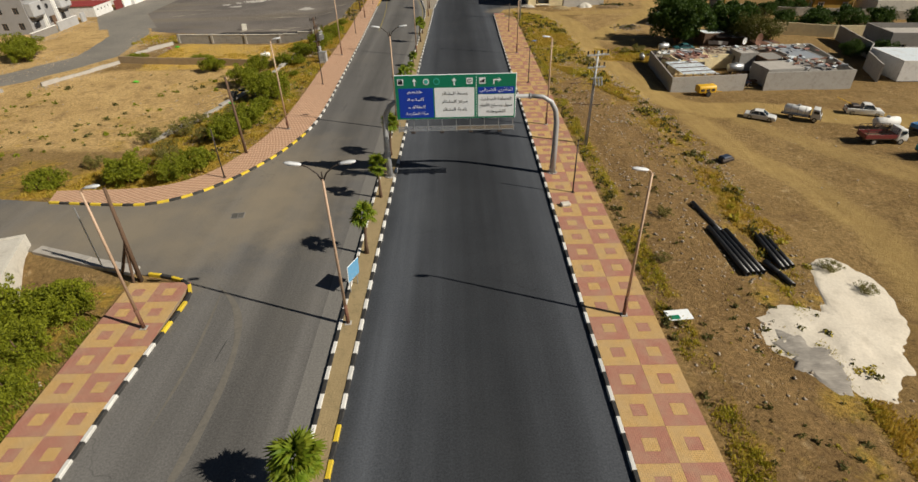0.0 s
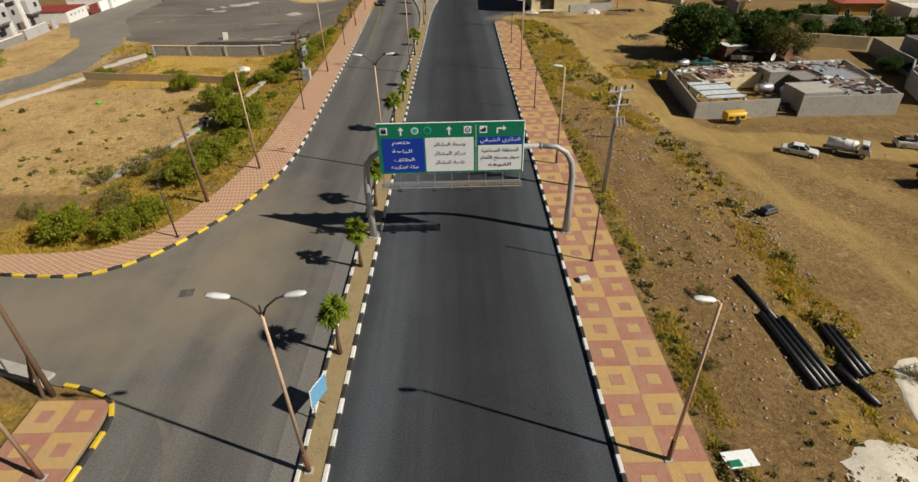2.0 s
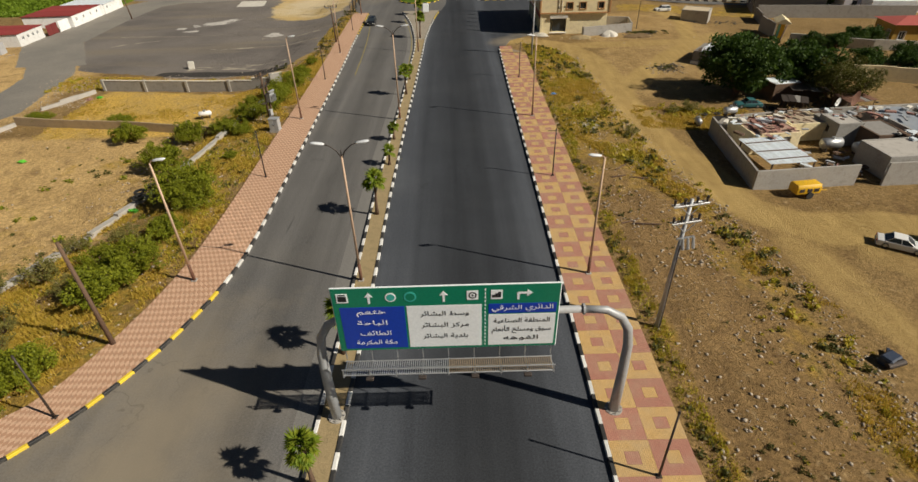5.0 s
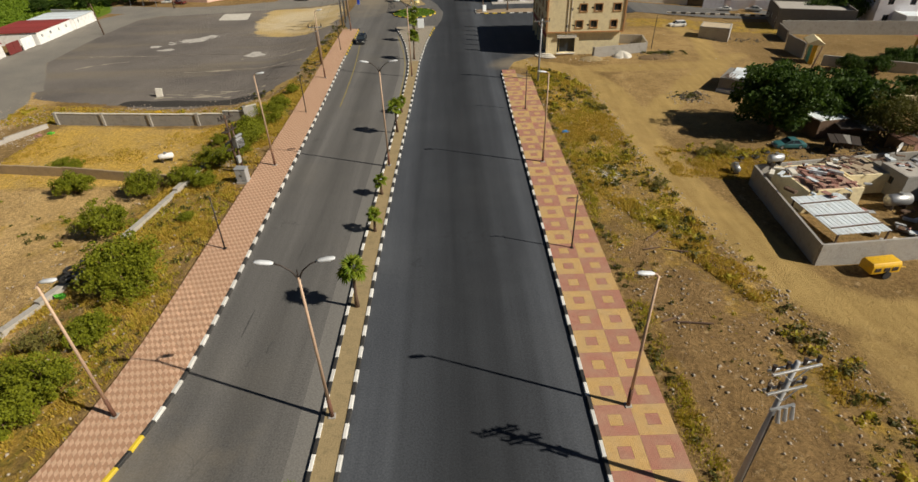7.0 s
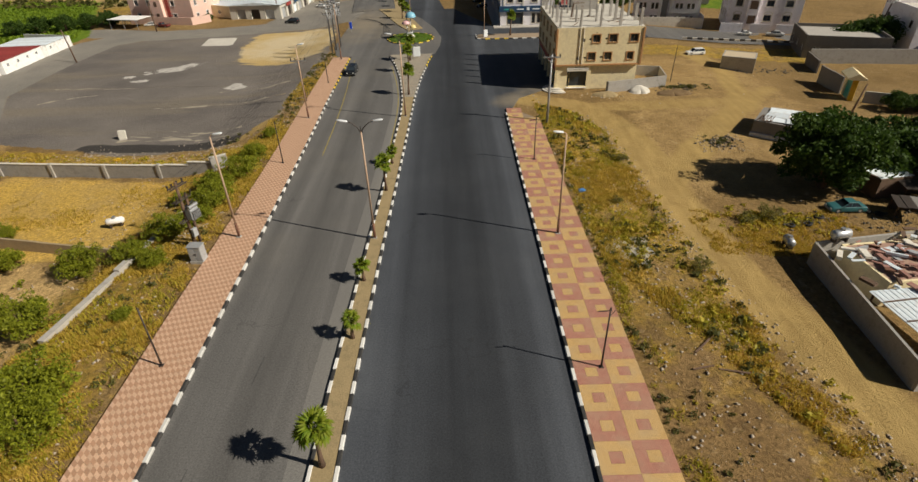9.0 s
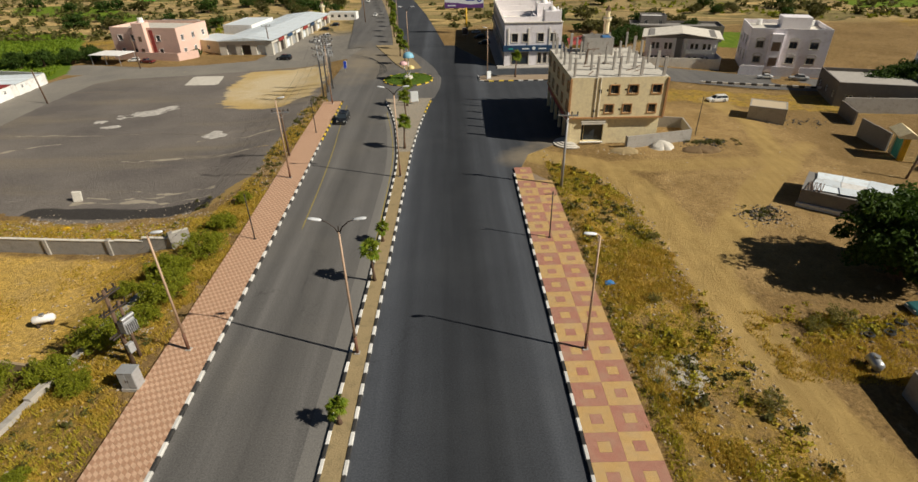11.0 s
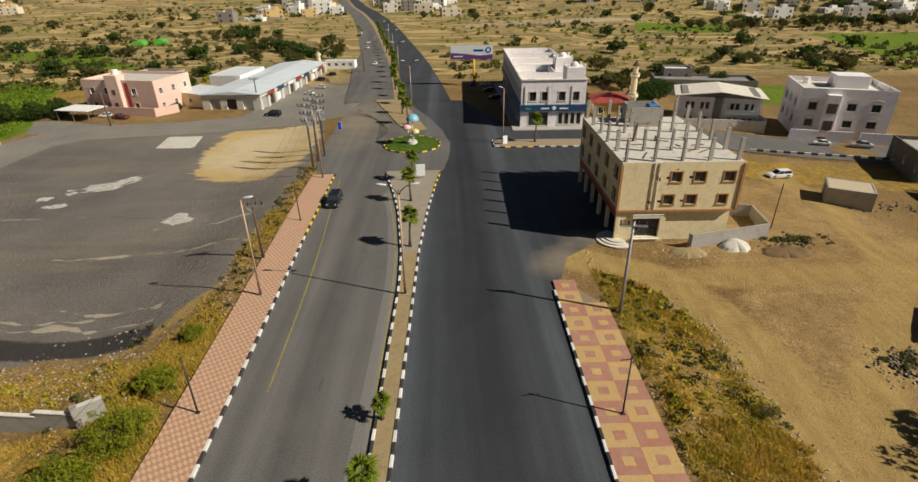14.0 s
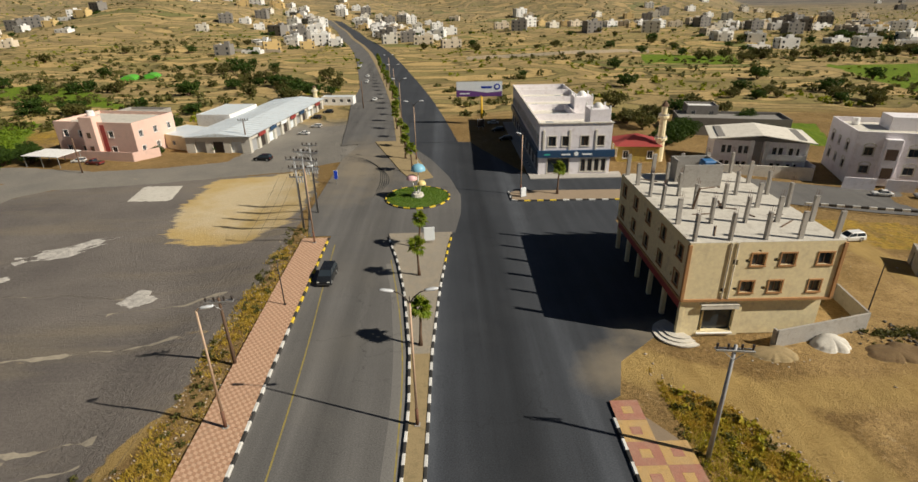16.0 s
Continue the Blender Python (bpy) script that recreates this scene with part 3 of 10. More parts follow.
    trod = np.maximum(trod, (1 - sstep(near_line(X, Y, [(-30.5, 118.6), (-27.6, 122.6), (-26.2, 129.0)]) + wob * 1.6, 0.7, 2.2)) * 0.9)
    trod = np.maximum(trod, (1 - sstep(near_line(X, Y, TRACK_E) + wob * 2, 1.0, 3.4)) * 0.6)
    gold = soften(inside(X, Y, [(-56, 92.5), (-32, 92.5), (-30.5, 108.5), (-55.5, 112)]), 2)
    brown = (1 - sstep(Y, 74, 80)) * sstep(X, 12.6, 13.2) * (1 - sstep(X + wob * 3, np.interp(Y, [20, 39, 56, 75], [20.5, 23.0, 23.4, 21.5]), np.interp(Y, [20, 39, 56, 75], [22, 24.5, 25.0, 23.5])))
    # watered fields
    crop = inside(X, Y, [(-94, 181), (-92, 196), (-118, 250), (-190, 250), (-190, 172)])
    crop = np.maximum(crop, inside(X, Y, [(-114, 280), (-95, 262), (-178, 300), (-190, 325), (-150, 320)]))
    crop = np.maximum(crop, inside(X, Y, [(63, 210), (80, 204), (90, 226), (72, 232)]))
    crop = np.maximum(crop, inside(X, Y, [(150, 268), (165, 335), (215, 330), (260, 262)]))
    crop = np.maximum(crop, inside(X, Y, [(90, 350), (98, 378), (150, 385), (130, 340)]))
    # grows with distance; mask for the haze tint
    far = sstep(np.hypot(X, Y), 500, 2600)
    wet = 1 - sstep(near_line(X, Y, [(-50, 120.6), (-38, 119.6), (-29, 120.4)]), 0.9, 2.0)
    fields = sstep(Y, 222, 262)
    calm = sstep(X, 26, 30) * sstep(Y, 94, 104) * (1 - sstep(Y, 150, 160))
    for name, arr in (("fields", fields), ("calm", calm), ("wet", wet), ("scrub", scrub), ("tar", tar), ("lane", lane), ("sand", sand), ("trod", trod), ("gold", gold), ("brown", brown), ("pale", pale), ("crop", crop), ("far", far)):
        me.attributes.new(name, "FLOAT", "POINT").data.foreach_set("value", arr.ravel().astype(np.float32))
    m, t, p, l = nodes("dry_ground")
    v = coords(t, (1, 1, 1), True)

    def attr(name, lo, hi, scale, spread, where=None):
        a = t.nodes.new("ShaderNodeAttribute")
        a.attribute_name = name
        n = noise_fac(t, where or v, scale, 6, 0.2, 0.8, 0.7)
        s = math_node(t, "ADD", a.outputs["Fac"], math_node(t, "MULTIPLY", math_node(t, "SUBTRACT", n, 0.5), spread))
        r = t.nodes.new("ShaderNodeMapRange")
        r.inputs[1].default_value, r.inputs[2].default_value = lo, hi
        l.new(s, r.inputs[0])
        return r.outputs[0]
    grain = noise_fac(t, v, 3.2, 8, 0.3, 0.7, 0.75)
    calm = attr("calm", 0.2, 0.8, 0.3, 0.3)

    def dim(c, fac, lo, hi):
        return mix(t, 1.0, c, mix(t, fac, (lo, lo, lo), (hi, hi, hi)), "MULTIPLY")
    # dirt
    c = mix(t, noise_fac(t, v, 0.07, 5, 0.35, 0.65), (0.285, 0.188, 0.078), (0.205, 0.13, 0.05))
    c = mix(t, attr("pale", 0.3, 0.85, 0.35, 0.5), c, mix(t, noise_fac(t, v, 0.14, 6, 0.35, 0.65), (0.56, 0.38, 0.165), (0.45, 0.3, 0.125)))
    c = mix(t, attr("brown", 0.35, 0.7, 0.3, 0.4), c, mix(t, noise_fac(t, coords(t, (1, 0.3, 1), True), 0.4, 6, 0.3, 0.7), (0.185, 0.115, 0.048), (0.28, 0.178, 0.075)))
    c = mix(t, math_node(t, "MULTIPLY", noise_fac(t, v, 0.5, 6, 0.52, 0.7), math_node(t, "SUBTRACT", 0.55, math_node(t, "MULTIPLY", calm, 0.4))), c, (0.15, 0.09, 0.04))
    c = mix(t, attr("gold", 0.3, 0.65, 0.3, 0.5), c, mix(t, noise_fac(t, v, 0.25, 6, 0.35, 0.65), (0.56, 0.36, 0.08), (0.46, 0.31, 0.1)))
    # scrub
    dry = mix(t, noise_fac(t, v, 0.45, 6, 0.35, 0.65), (0.46, 0.29, 0.04), (0.31, 0.2, 0.045))
    dry = mix(t, noise_fac(t, v, 1.3, 6, 0.5, 0.66), dry, (0.19, 0.16, 0.022))
    c = mix(t, math_node(t, "MULTIPLY", attr("scrub", 0.42, 0.95, 0.35, 1.6), 0.8), c, dry)
    c = mix(t, math_node(t, "MULTIPLY", noise_fac(t, v, 1.8, 6, 0.56, 0.7), 0.5), c, (0.12, 0.08, 0.035))
    c = mix(t, math_node(t, "MULTIPLY", noise_fac(t, v, 1.1, 6, 0.6, 0.72), 0.5), c, (0.48, 0.36, 0.2))
    c = mix(t, calm, dim(c, grain, 0.52, 1.5), dim(c, grain, 0.78, 1.24))
    c = dim(c, noise_fac(t, v, 7.0, 4, 0.3, 0.7), 0.82, 1.18)
    # trodden tracks, smooth and golden
    rut = noise_fac(t, coords(t, (1.0, 0.12, 1), True), 1.1, 5, 0.35, 0.65)
    worn = mix(t, rut, (0.44, 0.305, 0.115), (0.36, 0.243, 0.088))
    worn = dim(worn, noise_fac(t, v, 0.5, 6, 0.3, 0.7), 0.86, 1.12)
    c = mix(t, math_node(t, "MULTIPLY", attr("trod", 0.3, 0.8, 0.4, 0.4), 0.92), c, worn)
    # asphalt
    tarred = mix(t, noise_fac(t, v, 0.06, 6, 0.35, 0.65), (0.142, 0.126, 0.115), (0.21, 0.186, 0.163))
    tarred = mix(t, math_node(t, "MULTIPLY", noise_fac(t, coords(t, (0.25, 1.6, 1), True), 0.12, 6, 0.5, 0.66), 0.8), tarred, (0.22, 0.187, 0.143))
    tarred = mix(t, math_node(t, "MULTIPLY", noise_fac(t, coords(t, (0.05, 1.3, 1), True), 1.0, 5, 0.62, 0.7), 0.4), tarred, (0.22, 0.2, 0.17))
    tarred = mix(t, attr("wet", 0.4, 0.7, 0.4, 0.5), tarred, (0.055, 0.05, 0.046))
    tarred = mix(t, math_node(t, "MULTIPLY", noise_fac(t, v, 0.6, 6, 0.63, 0.75), 0.35), tarred, (0.24, 0.21, 0.17))
    c = mix(t, attr("tar", 0.44, 0.56, 0.6, 0.7), c, dim(tarred, grain, 0.82, 1.2))
    paved = mix(t, noise_fac(t, v, 0.1, 6, 0.35, 0.65), (0.215, 0.2, 0.178), (0.27, 0.248, 0.212))
    c = mix(t, attr("lane", 0.42, 0.58, 0.4, 0.45), c, dim(paved, grain, 0.85, 1.15))
    heap = mix(t, noise_fac(t, v, 0.07, 5, 0.4, 0.6), (0.60, 0.49, 0.31), (0.53, 0.38, 0.16))
    c = mix(t, attr("sand", 0.42, 0.58, 0.3, 1.4, coords(t, (0.3, 1.3, 1), True)), c, dim(heap, grain, 0.88, 1.12))
    # terraced fields, stepped along the slopes
    shelf = t.nodes.new("ShaderNodeTexNoise")
    shelf.inputs["Scale"].default_value, shelf.inputs["Detail"].default_value, shelf.inputs["Roughness"].default_value = 0.011, 2.5, 0.45
    l.new(coords(t, (0.8, 1.5, 0), True), shelf.inputs["Vector"])
    steps = math_node(t, "MULTIPLY", shelf.outputs["Fac"], 24.0)
    pick = t.nodes.new("ShaderNodeTexWhiteNoise")
    pick.noise_dimensions = "1D"
    l.new(math_node(t, "FLOOR", steps), pick.inputs["W"])
    ramp = t.nodes.new("ShaderNodeValToRGB")
    ramp.color_ramp.interpolation = "CONSTANT"
    for k, (at, col) in enumerate(((0.0, (0.46, 0.33, 0.145)), (0.25, (0.36, 0.265, 0.12)), (0.45, (0.5, 0.355, 0.15)), (0.65, (0.28, 0.225, 0.09)), (0.8, (0.4, 0.29, 0.13)), (0.92, (0.2, 0.2, 0.065)))):
        e = ramp.color_ramp.elements[k] if k < 2 else ramp.color_ramp.elements.new(at)
        e.position, e.color = at, (*col, 1)
    l.new(pick.outputs["Value"], ramp.inputs[0])
    bank = t.nodes.new("ShaderNodeMapRange")
    bank.inputs[1].default_value, bank.inputs[2].default_value, bank.inputs[3].default_value, bank.inputs[4].default_value = 0.08, 0.3, 0.95, 0.0
    l.new(math_node(t, "ADD", math_node(t, "FRACT", steps), math_node(t, "MULTIPLY", noise_fac(t, v, 0.3, 5, 0.35, 0.65), 0.12)), bank.inputs[0])
    plot = mix(t, bank.outputs[0], ramp.outputs[0], (0.085, 0.075, 0.03))
    plot = mix(t, math_node(t, "MULTIPLY", noise_fac(t, v, 0.05, 6, 0.5, 0.66), 0.5), plot, (0.13, 0.105, 0.045))
    c = mix(t, attr("fields", 0.3, 0.7, 0.05, 0.5), c, dim(plot, noise_fac(t, v, 0.8, 7, 0.3, 0.7), 0.7, 1.3))
    green = mix(t, noise_fac(t, coords(t, (1, 0.2, 1), True), 0.9, 4, 0.35, 0.65), (0.1, 0.17, 0.014), (0.17, 0.23, 0.022))
    c = mix(t, attr("crop", 0.4, 0.6, 0.12, 0.3), c, dim(green, grain, 0.7, 1.25))
    # ground greyed with distance: haze mixed into the colour of the hills
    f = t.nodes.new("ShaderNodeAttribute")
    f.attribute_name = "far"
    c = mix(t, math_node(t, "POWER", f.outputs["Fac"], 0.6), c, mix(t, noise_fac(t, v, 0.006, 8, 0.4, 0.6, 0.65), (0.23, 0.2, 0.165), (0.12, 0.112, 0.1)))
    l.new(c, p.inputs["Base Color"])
    p.inputs["Roughness"].default_value = 0.95
    p.inputs["Specular IOR Level"].default_value = 0.15
    bump(t, p, grain, 0.7, 0.12)
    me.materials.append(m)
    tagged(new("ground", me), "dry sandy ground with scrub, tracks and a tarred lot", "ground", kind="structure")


build_ground()


def ribbon(name, left, right, z, material, label, category, across=5, drape=0.0):
    """A strip of road between two lines of equally many points."""
    verts, faces = [], []
    n = len(left)
    for (ax, ay), (bx, by) in zip(left, right):
        for k in range(across + 1):
            u = k / across
            x, y = ax + (bx - ax) * u, ay + (by - ay) * u
            verts.append((x, y, ground_z(x, y) + drape if drape else z))
    w = across + 1
    for i in range(n - 1):
        for k in range(across):
            a = i * w + k
            faces.append((a, a + 1, a + 1 + w, a + w))
    return tagged(new(name, raw(name, verts, faces, material)), label, category, kind="structure")


def flat(name, poly, z, material, label, category, kind="structure"):
    bm = BM()
    prism(bm, poly, z - 0.25, z)
    return tagged(part(name, bm, material, None), label, category, kind=kind)


ys = np.linspace(-20, 162, 46)
ribbon("road", [(MR(y) - 0.1, y) for y in ys], [(XR(y) + 0.3 if y < 127 else 9.2 + (y - 127) * 0.12, y) for y in ys], 0.0, ASPHALT_NEW, "dark asphalt dual carriageway with worn wheel tracks", "road", 6)
lk = lambda y: float(np.interp(y, [p[1] for p in LEFT_KERB[6:]], [p[0] for p in LEFT_KERB[6:]]))
ck = lambda y: float(np.interp(y, [p[1] for p in CORNER_KERB[:8]], [p[0] for p in CORNER_KERB[:8]]))
left_edge = [(-21.0 if y < 24 else (-19.6 if y < 54 else lk(y) + 0.02), y) for y in ys]
ribbon("road", left_edge, [(ML(y) + 0.1, y) for y in ys], 0.0, ASPHALT_OLD, "grey weathered asphalt carriageway dusted with sand", "road", 5)
GUTTER = asphalt("pale_gutter_asphalt", (0.19, 0.182, 0.17), (0.225, 0.215, 0.198), (0.25, 0.23, 0.195), 0.35)
yg = np.linspace(-20, 152, 60)
ribbon("road", [(ML(y) - 1.3, y) for y in yg], [(ML(y) + 0.05, y) for y in yg], 0.005, GUTTER, "pale worn strip of asphalt along the planted strip", "road", 1)
# the side road that meets it, and the crossing
flat("road", [(-68, 43.2), (-45, 37.5), (-34, 34.6), (-24, 31.3), (-21, 30.6), (-19.4, 29.4), (-19.0, 26), (-18.5, 24), (-18.5, 60), (-18, 58), (-19, 55.5), (-20.3, 51), (-22.5, 47), (-25, 43.8), (-28, 42), (-31, 41.9), (-38, 42.9), (-45, 44), (-68, 49.4)], 0.004, ASPHALT_OLD, "sandy asphalt mouth of a side road", "road")
flat("road", [(-22, 161), (-11, 161), (-2, 161), (2, 170), (2, 212), (-22, 214), (-24, 200), (-24, 170)], 0.004, ASPHALT_OLD, "worn grey asphalt crossing with skid marks", "road")
flat("road", [(-1, 161), (9, 155), (12, 140), (20.5, 137), (20.5, 164), (40, 169.5), (44, 170.5), (44, 183), (26, 184), (12, 185), (2, 212), (1, 212), (-1, 175)], 0.0065, ASPHALT_NEW, "dark asphalt of the crossing before the corner building", "road")
flat("road", [(8.8, 126.9), (10, 127.6), (11.4, 131.9), (16.1, 135.8), (20, 137.2), (17.5, 140), (12, 142), (8.8, 156)], -0.002, ASPHALT_NEW, "dusty asphalt edge before the unfinished building", "road")
ribbon("road", [(44, 170.5), (60, 166), (90, 156), (150, 140)], [(44, 183), (62, 178), (92, 168), (154, 152)], 0.0, ASPHALT_OLD, "grey asphalt cross street with parked cars", "road", 4, 0.1)
ribbon("road", [(-2.2, 160.9), (-1.2, 168), (-0.9, 176), (-2.6, 186), (-6, 198), (-11.6, 212)], [(10.2, 160.9), (7.6, 168), (6.6, 176), (7.5, 186), (6.5, 198), (2.4, 212)], 0.009, ASPHALT_NEW, "dark asphalt carried through the crossing", "road", 5)
fy = np.array([212, 240, 270, 300, 340, 391, 460, 528, 610, 700, 770, 840])
ribbon("road", [(far_axis(y) - 10.5 - (3 if y < 300 else 0), y) for y in fy], [(far_axis(y) - 1.2, y) for y in fy], 0, ASPHALT_OLD, "grey asphalt carriageway coming from the town", "road", 4, 0.12)
ribbon("median", [(far_axis(y) - 1.2, y) for y in fy], [(far_axis(y) + 1.2, y) for y in fy], 0, SOIL, "sandy planted strip running on to the town", "median", 2, 0.16)
ribbon("road", [(far_axis(y) + 1.2, y) for y in fy], [(far_axis(y) + 12.5, y) for y in fy], 0, ASPHALT_NEW, "dark asphalt carriageway running on to the town", "road", 4, 0.12)
# the planted strip between the carriageways
ym = ys[ys < 134]
ribbon("median", [(ML(y) + 0.15, y) for y in ym], [(MR(y) - 0.15, y) for y in ym], 0.14, SOIL, "sandy planted strip between the carriageways", "median", 6)
ym = np.linspace(float(ym[-1]), 160.9, 12)
GREY_PAVE = pavers("grey_pavers", (0.30, 0.265, 0.21), (0.35, 0.31, 0.25))
ribbon("median", [(ML(y) + 0.15, y) for y in ym], [(MR(y) - 0.15, y) for y in ym], 0.14, GREY_PAVE, "grey-tan paved strip widening before the roundabout", "median", 6)
flat("median", [(-19, 214), (-13, 214), (-9, 200), (-5.5, 186), (-9, 184), (-11.5, 190)], 0.12, SOIL, "sandy planted strip beyond the roundabout", "median")


# ---- street furniture ----
def lamp_head(bm, tip, direction, tilt=8):
    """A flat lantern from tip outwards."""
    d = Vector(direction).normalized()
    m = Matrix.Translation(tip) @ d.to_track_quat("X", "Z").to_matrix().to_4x4() @ Matrix.Rotation(radians(-tilt), 4, "Y")
    sec = [(0.0, 0.07, 0.05), (0.15, 0.15, 0.08), (0.6, 0.17, 0.09), (0.85, 0.13, 0.06), (0.92, 0.06, 0.03)]
    rings = []
    for x, w, h in sec:
        rings.append([bm.verts.new(m @ Vector(c)) for c in ((x, -w, 0), (x, -w * 0.7, h), (x, w * 0.7, h), (x, w, 0), (x, w * 0.7, -h * 0.6), (x, -w * 0.7, -h * 0.6))])
    for a, b in zip(rings, rings[1:]):
        for k in range(6):
            bm.faces.new((a[k], b[k], b[(k + 1) % 6], a[(k + 1) % 6]))
    bm.faces.new(rings[0])
    bm.faces.new(rings[-1][::-1])
    bmesh.ops.recalc_face_normals(bm, faces=bm.faces[:])
    return bm


def street_lamp(m, sides, tall, label, group):
    th = thing("street_lamp", m, label, "street lamp", group)
    part("base_plate", box(BM(), (0, 0, 0.03), (0.42, 0.42, 0.06), 0, 0.01), CONCRETE, th)
    part("sleeve", rod(BM(), (0, 0, 0.05), (0, 0, 1.55), 0.125, 0.12, 12), POLE_RUST, th, "rusty brown lower sleeve", True)
    part("pole", rod(BM(), (0, 0, 1.5), (0, 0, tall), 0.1, 0.065, 12), POLE_PAINT, th, "faded beige painted shaft", True)
    for s in sides:
        if len(sides) == 2:
            arm = part("arm", tube(BM(), [(0, 0, tall - 0.15), (s * 0.25, 0, tall + 0.35), (s * 0.7, 0, tall + 0.75), (s * 1.1, 0, tall + 0.9)], [0.05, 0.045, 0.04, 0.04], 8), DARK_STEEL, th, "dark curved bracket", True)
            tip = (s * 1.0, 0, tall + 0.88)
        else:
            arm = part("arm", tube(BM(), [(0, 0, tall - 0.1), (s * 0.12, 0, tall + 0.12), (s * 0.35, 0, tall + 0.2)], 0.045, 8), POLE_PAINT, th, "", True)
            tip = (s * 0.25, 0, tall + 0.18)
        head = part("lantern", lamp_head(BM(), tip, (s, 0, 0)), LAMP_WHITE, th, "pale grey lantern housing", True)
        x = tip[0] + s * 0.45
        part("lens", box(BM(), (x, 0, tip[2] + 0.01), (0.5, 0.2, 0.03), 0, 0.008), LIGHT_LENS, head)
    if len(sides) == 2:
        part("finial", rod(BM(), (0, 0, tall - 0.05), (0, 0, tall + 0.45), 0.05, 0.03, 8), DARK_STEEL, th)
    return th


lampR = street_lamp(pose(10.3, 25.4, 0.18), (-1,), 10.2, "beige single-arm street lamp on the patterned pavement", "pavement street lamps")
for y in (59.05, 92.1):
    copy_thing(lampR, pose(10.3, y, 0.18, 0, 0, random.uniform(-8, 8)) @ Matrix.Diagonal((1, 1, 0.95, 1)))
lampL = street_lamp(pose(-20.8, 25.2, 0.18), (1,), 10.0, "beige single-arm street lamp beside the verge", "verge street lamps")
for x, y in ((-20.2, 59.5), (-19.6, 93.3), (-19.95, 125.4), (-20.6, 158.5)):
    copy_thing(lampL, pose(x, y, 0.18, 0, 0, random.uniform(-10, 10)))
lampM = street_lamp(pose(-7.6, 25.25, 0.14), (-1, 1), 10.4, "beige double-arm street lamp on the planted strip", "median street lamps")
for x, y in ((-7.18, 59.0), (-6.7, 92.4), (-5.85, 125.0), (-9.0, 198), (-14.2, 232), (-18.5, 266), (-23, 300)):
    copy_thing(lampM, pose(x, y, 0.14, 0, 0, random.uniform(-4, 4)))


def short_post(m, wires):
    th = thing("lamp_post", m, "short dark bare steel post with stub crossbar on the pavement", "post", "short posts")
    part("base_plate", box(BM(), (0, 0, 0.02), (0.3, 0.3, 0.04)), DARK_STEEL, th)
    part("pole", rod(BM(), (0, 0, 0), (0, 0, 5.0), 0.07, 0.05, 10), DARK_STEEL, th, "", True)
    part("cap", rod(BM(), (0, 0, 4.95), (0, 0, 5.1), 0.075, 0.05, 10), DARK_STEEL, th)
    if wires:
        part("crossbar", box(BM(), (-0.35, 0, 4.85), (0.9, 0.05, 0.05)), DARK_STEEL, th)
        part("brace", rod(BM(), (0, 0, 4.4), (0.35, 0.1, 4.8), 0.02, 0.02, 6), DARK_STEEL, th)
    return th


p0 = short_post(pose(10.2, 42.19, 0.18), False)
p1 = short_post(pose(10.2, 75.4, 0.18), True)
copy_thing(p1, pose(10.43, 108.6, 0.18, 0, 0, 6))
for x, y in ((-23.3, 46.9), (-19.6, 76.9), (-19.7, 109.9), (-20.3, 142.9)):
    copy_thing(p0, pose(x, y, 0.18, random.uniform(-1, 1), random.uniform(-1, 1), 0))

# ---- road sign on its gantry ----
FORMS = {"ا": 0xFE8D, "ب": 0xFE8F, "ة": 0xFE93, "ث": 0xFE99, "ح": 0xFEA1, "خ": 0xFEA5, "د": 0xFEA9, "ر": 0xFEAD, "ز": 0xFEAF, "س": 0xFEB1, "ش": 0xFEB5, "ص": 0xFEB9,
         "ط": 0xFEC1, "ع": 0xFEC9, "ف": 0xFED1, "ق": 0xFED5, "ك": 0xFED9, "ل": 0xFEDD, "م": 0xFEE1, "ن": 0xFEE5, "ه": 0xFEE9, "و": 0xFEED, "ي": 0xFEF1, "ئ": 0xFE89, "أ": 0xFE83}
STOPS = "اةدرزوأ"


def shaped(text):
    """Arabic letters in their joined forms, in the order in which they stand from left to right."""
    out = []
    for word in text.split(" "):
        w = []
        for i, ch in enumerate(word):
            before = i > 0 and word[i - 1] not in STOPS
            after = i < len(word) - 1 and ch not in STOPS
            w.append(chr(FORMS[ch] + (3 if before and after else 1 if before else 2 if after else 0)))
        out.append("".join(w[::-1]))
    return " ".join(out[::-1])


def lettering(name, text, size, place, width, material, parent):
    """Letters set upright, facing -y, centred on place and fitted to a width."""
    c = bpy.data.curves.new(name, "FONT")
    c.body, c.size, c.align_x, c.align_y, c.extrude, c.resolution_u = shaped(text), size, "CENTER", "CENTER", 0.004, 3
    ob = new(name, c)
    bpy.context.view_layer.update()
    me = bpy.data.meshes.new_from_object(ob.evaluated_get(bpy.context.evaluated_depsgraph_get()))
    bpy.data.objects.remove(ob)
    co = np.array([v.co[:] for v in me.vertices])
    k = width / (co[:, 0].max() - co[:, 0].min())
    mid = (co.max(0) + co.min(0)) / 2
    me.transform(pose(*place, 90, 0, 0) @ Matrix.Diagonal((k, min(k, 1.05), 1, 1)) @ Matrix.Translation((-mid[0], -mid[1], 0)))
    me.materials.clear()
    return part(name, me, material, parent)


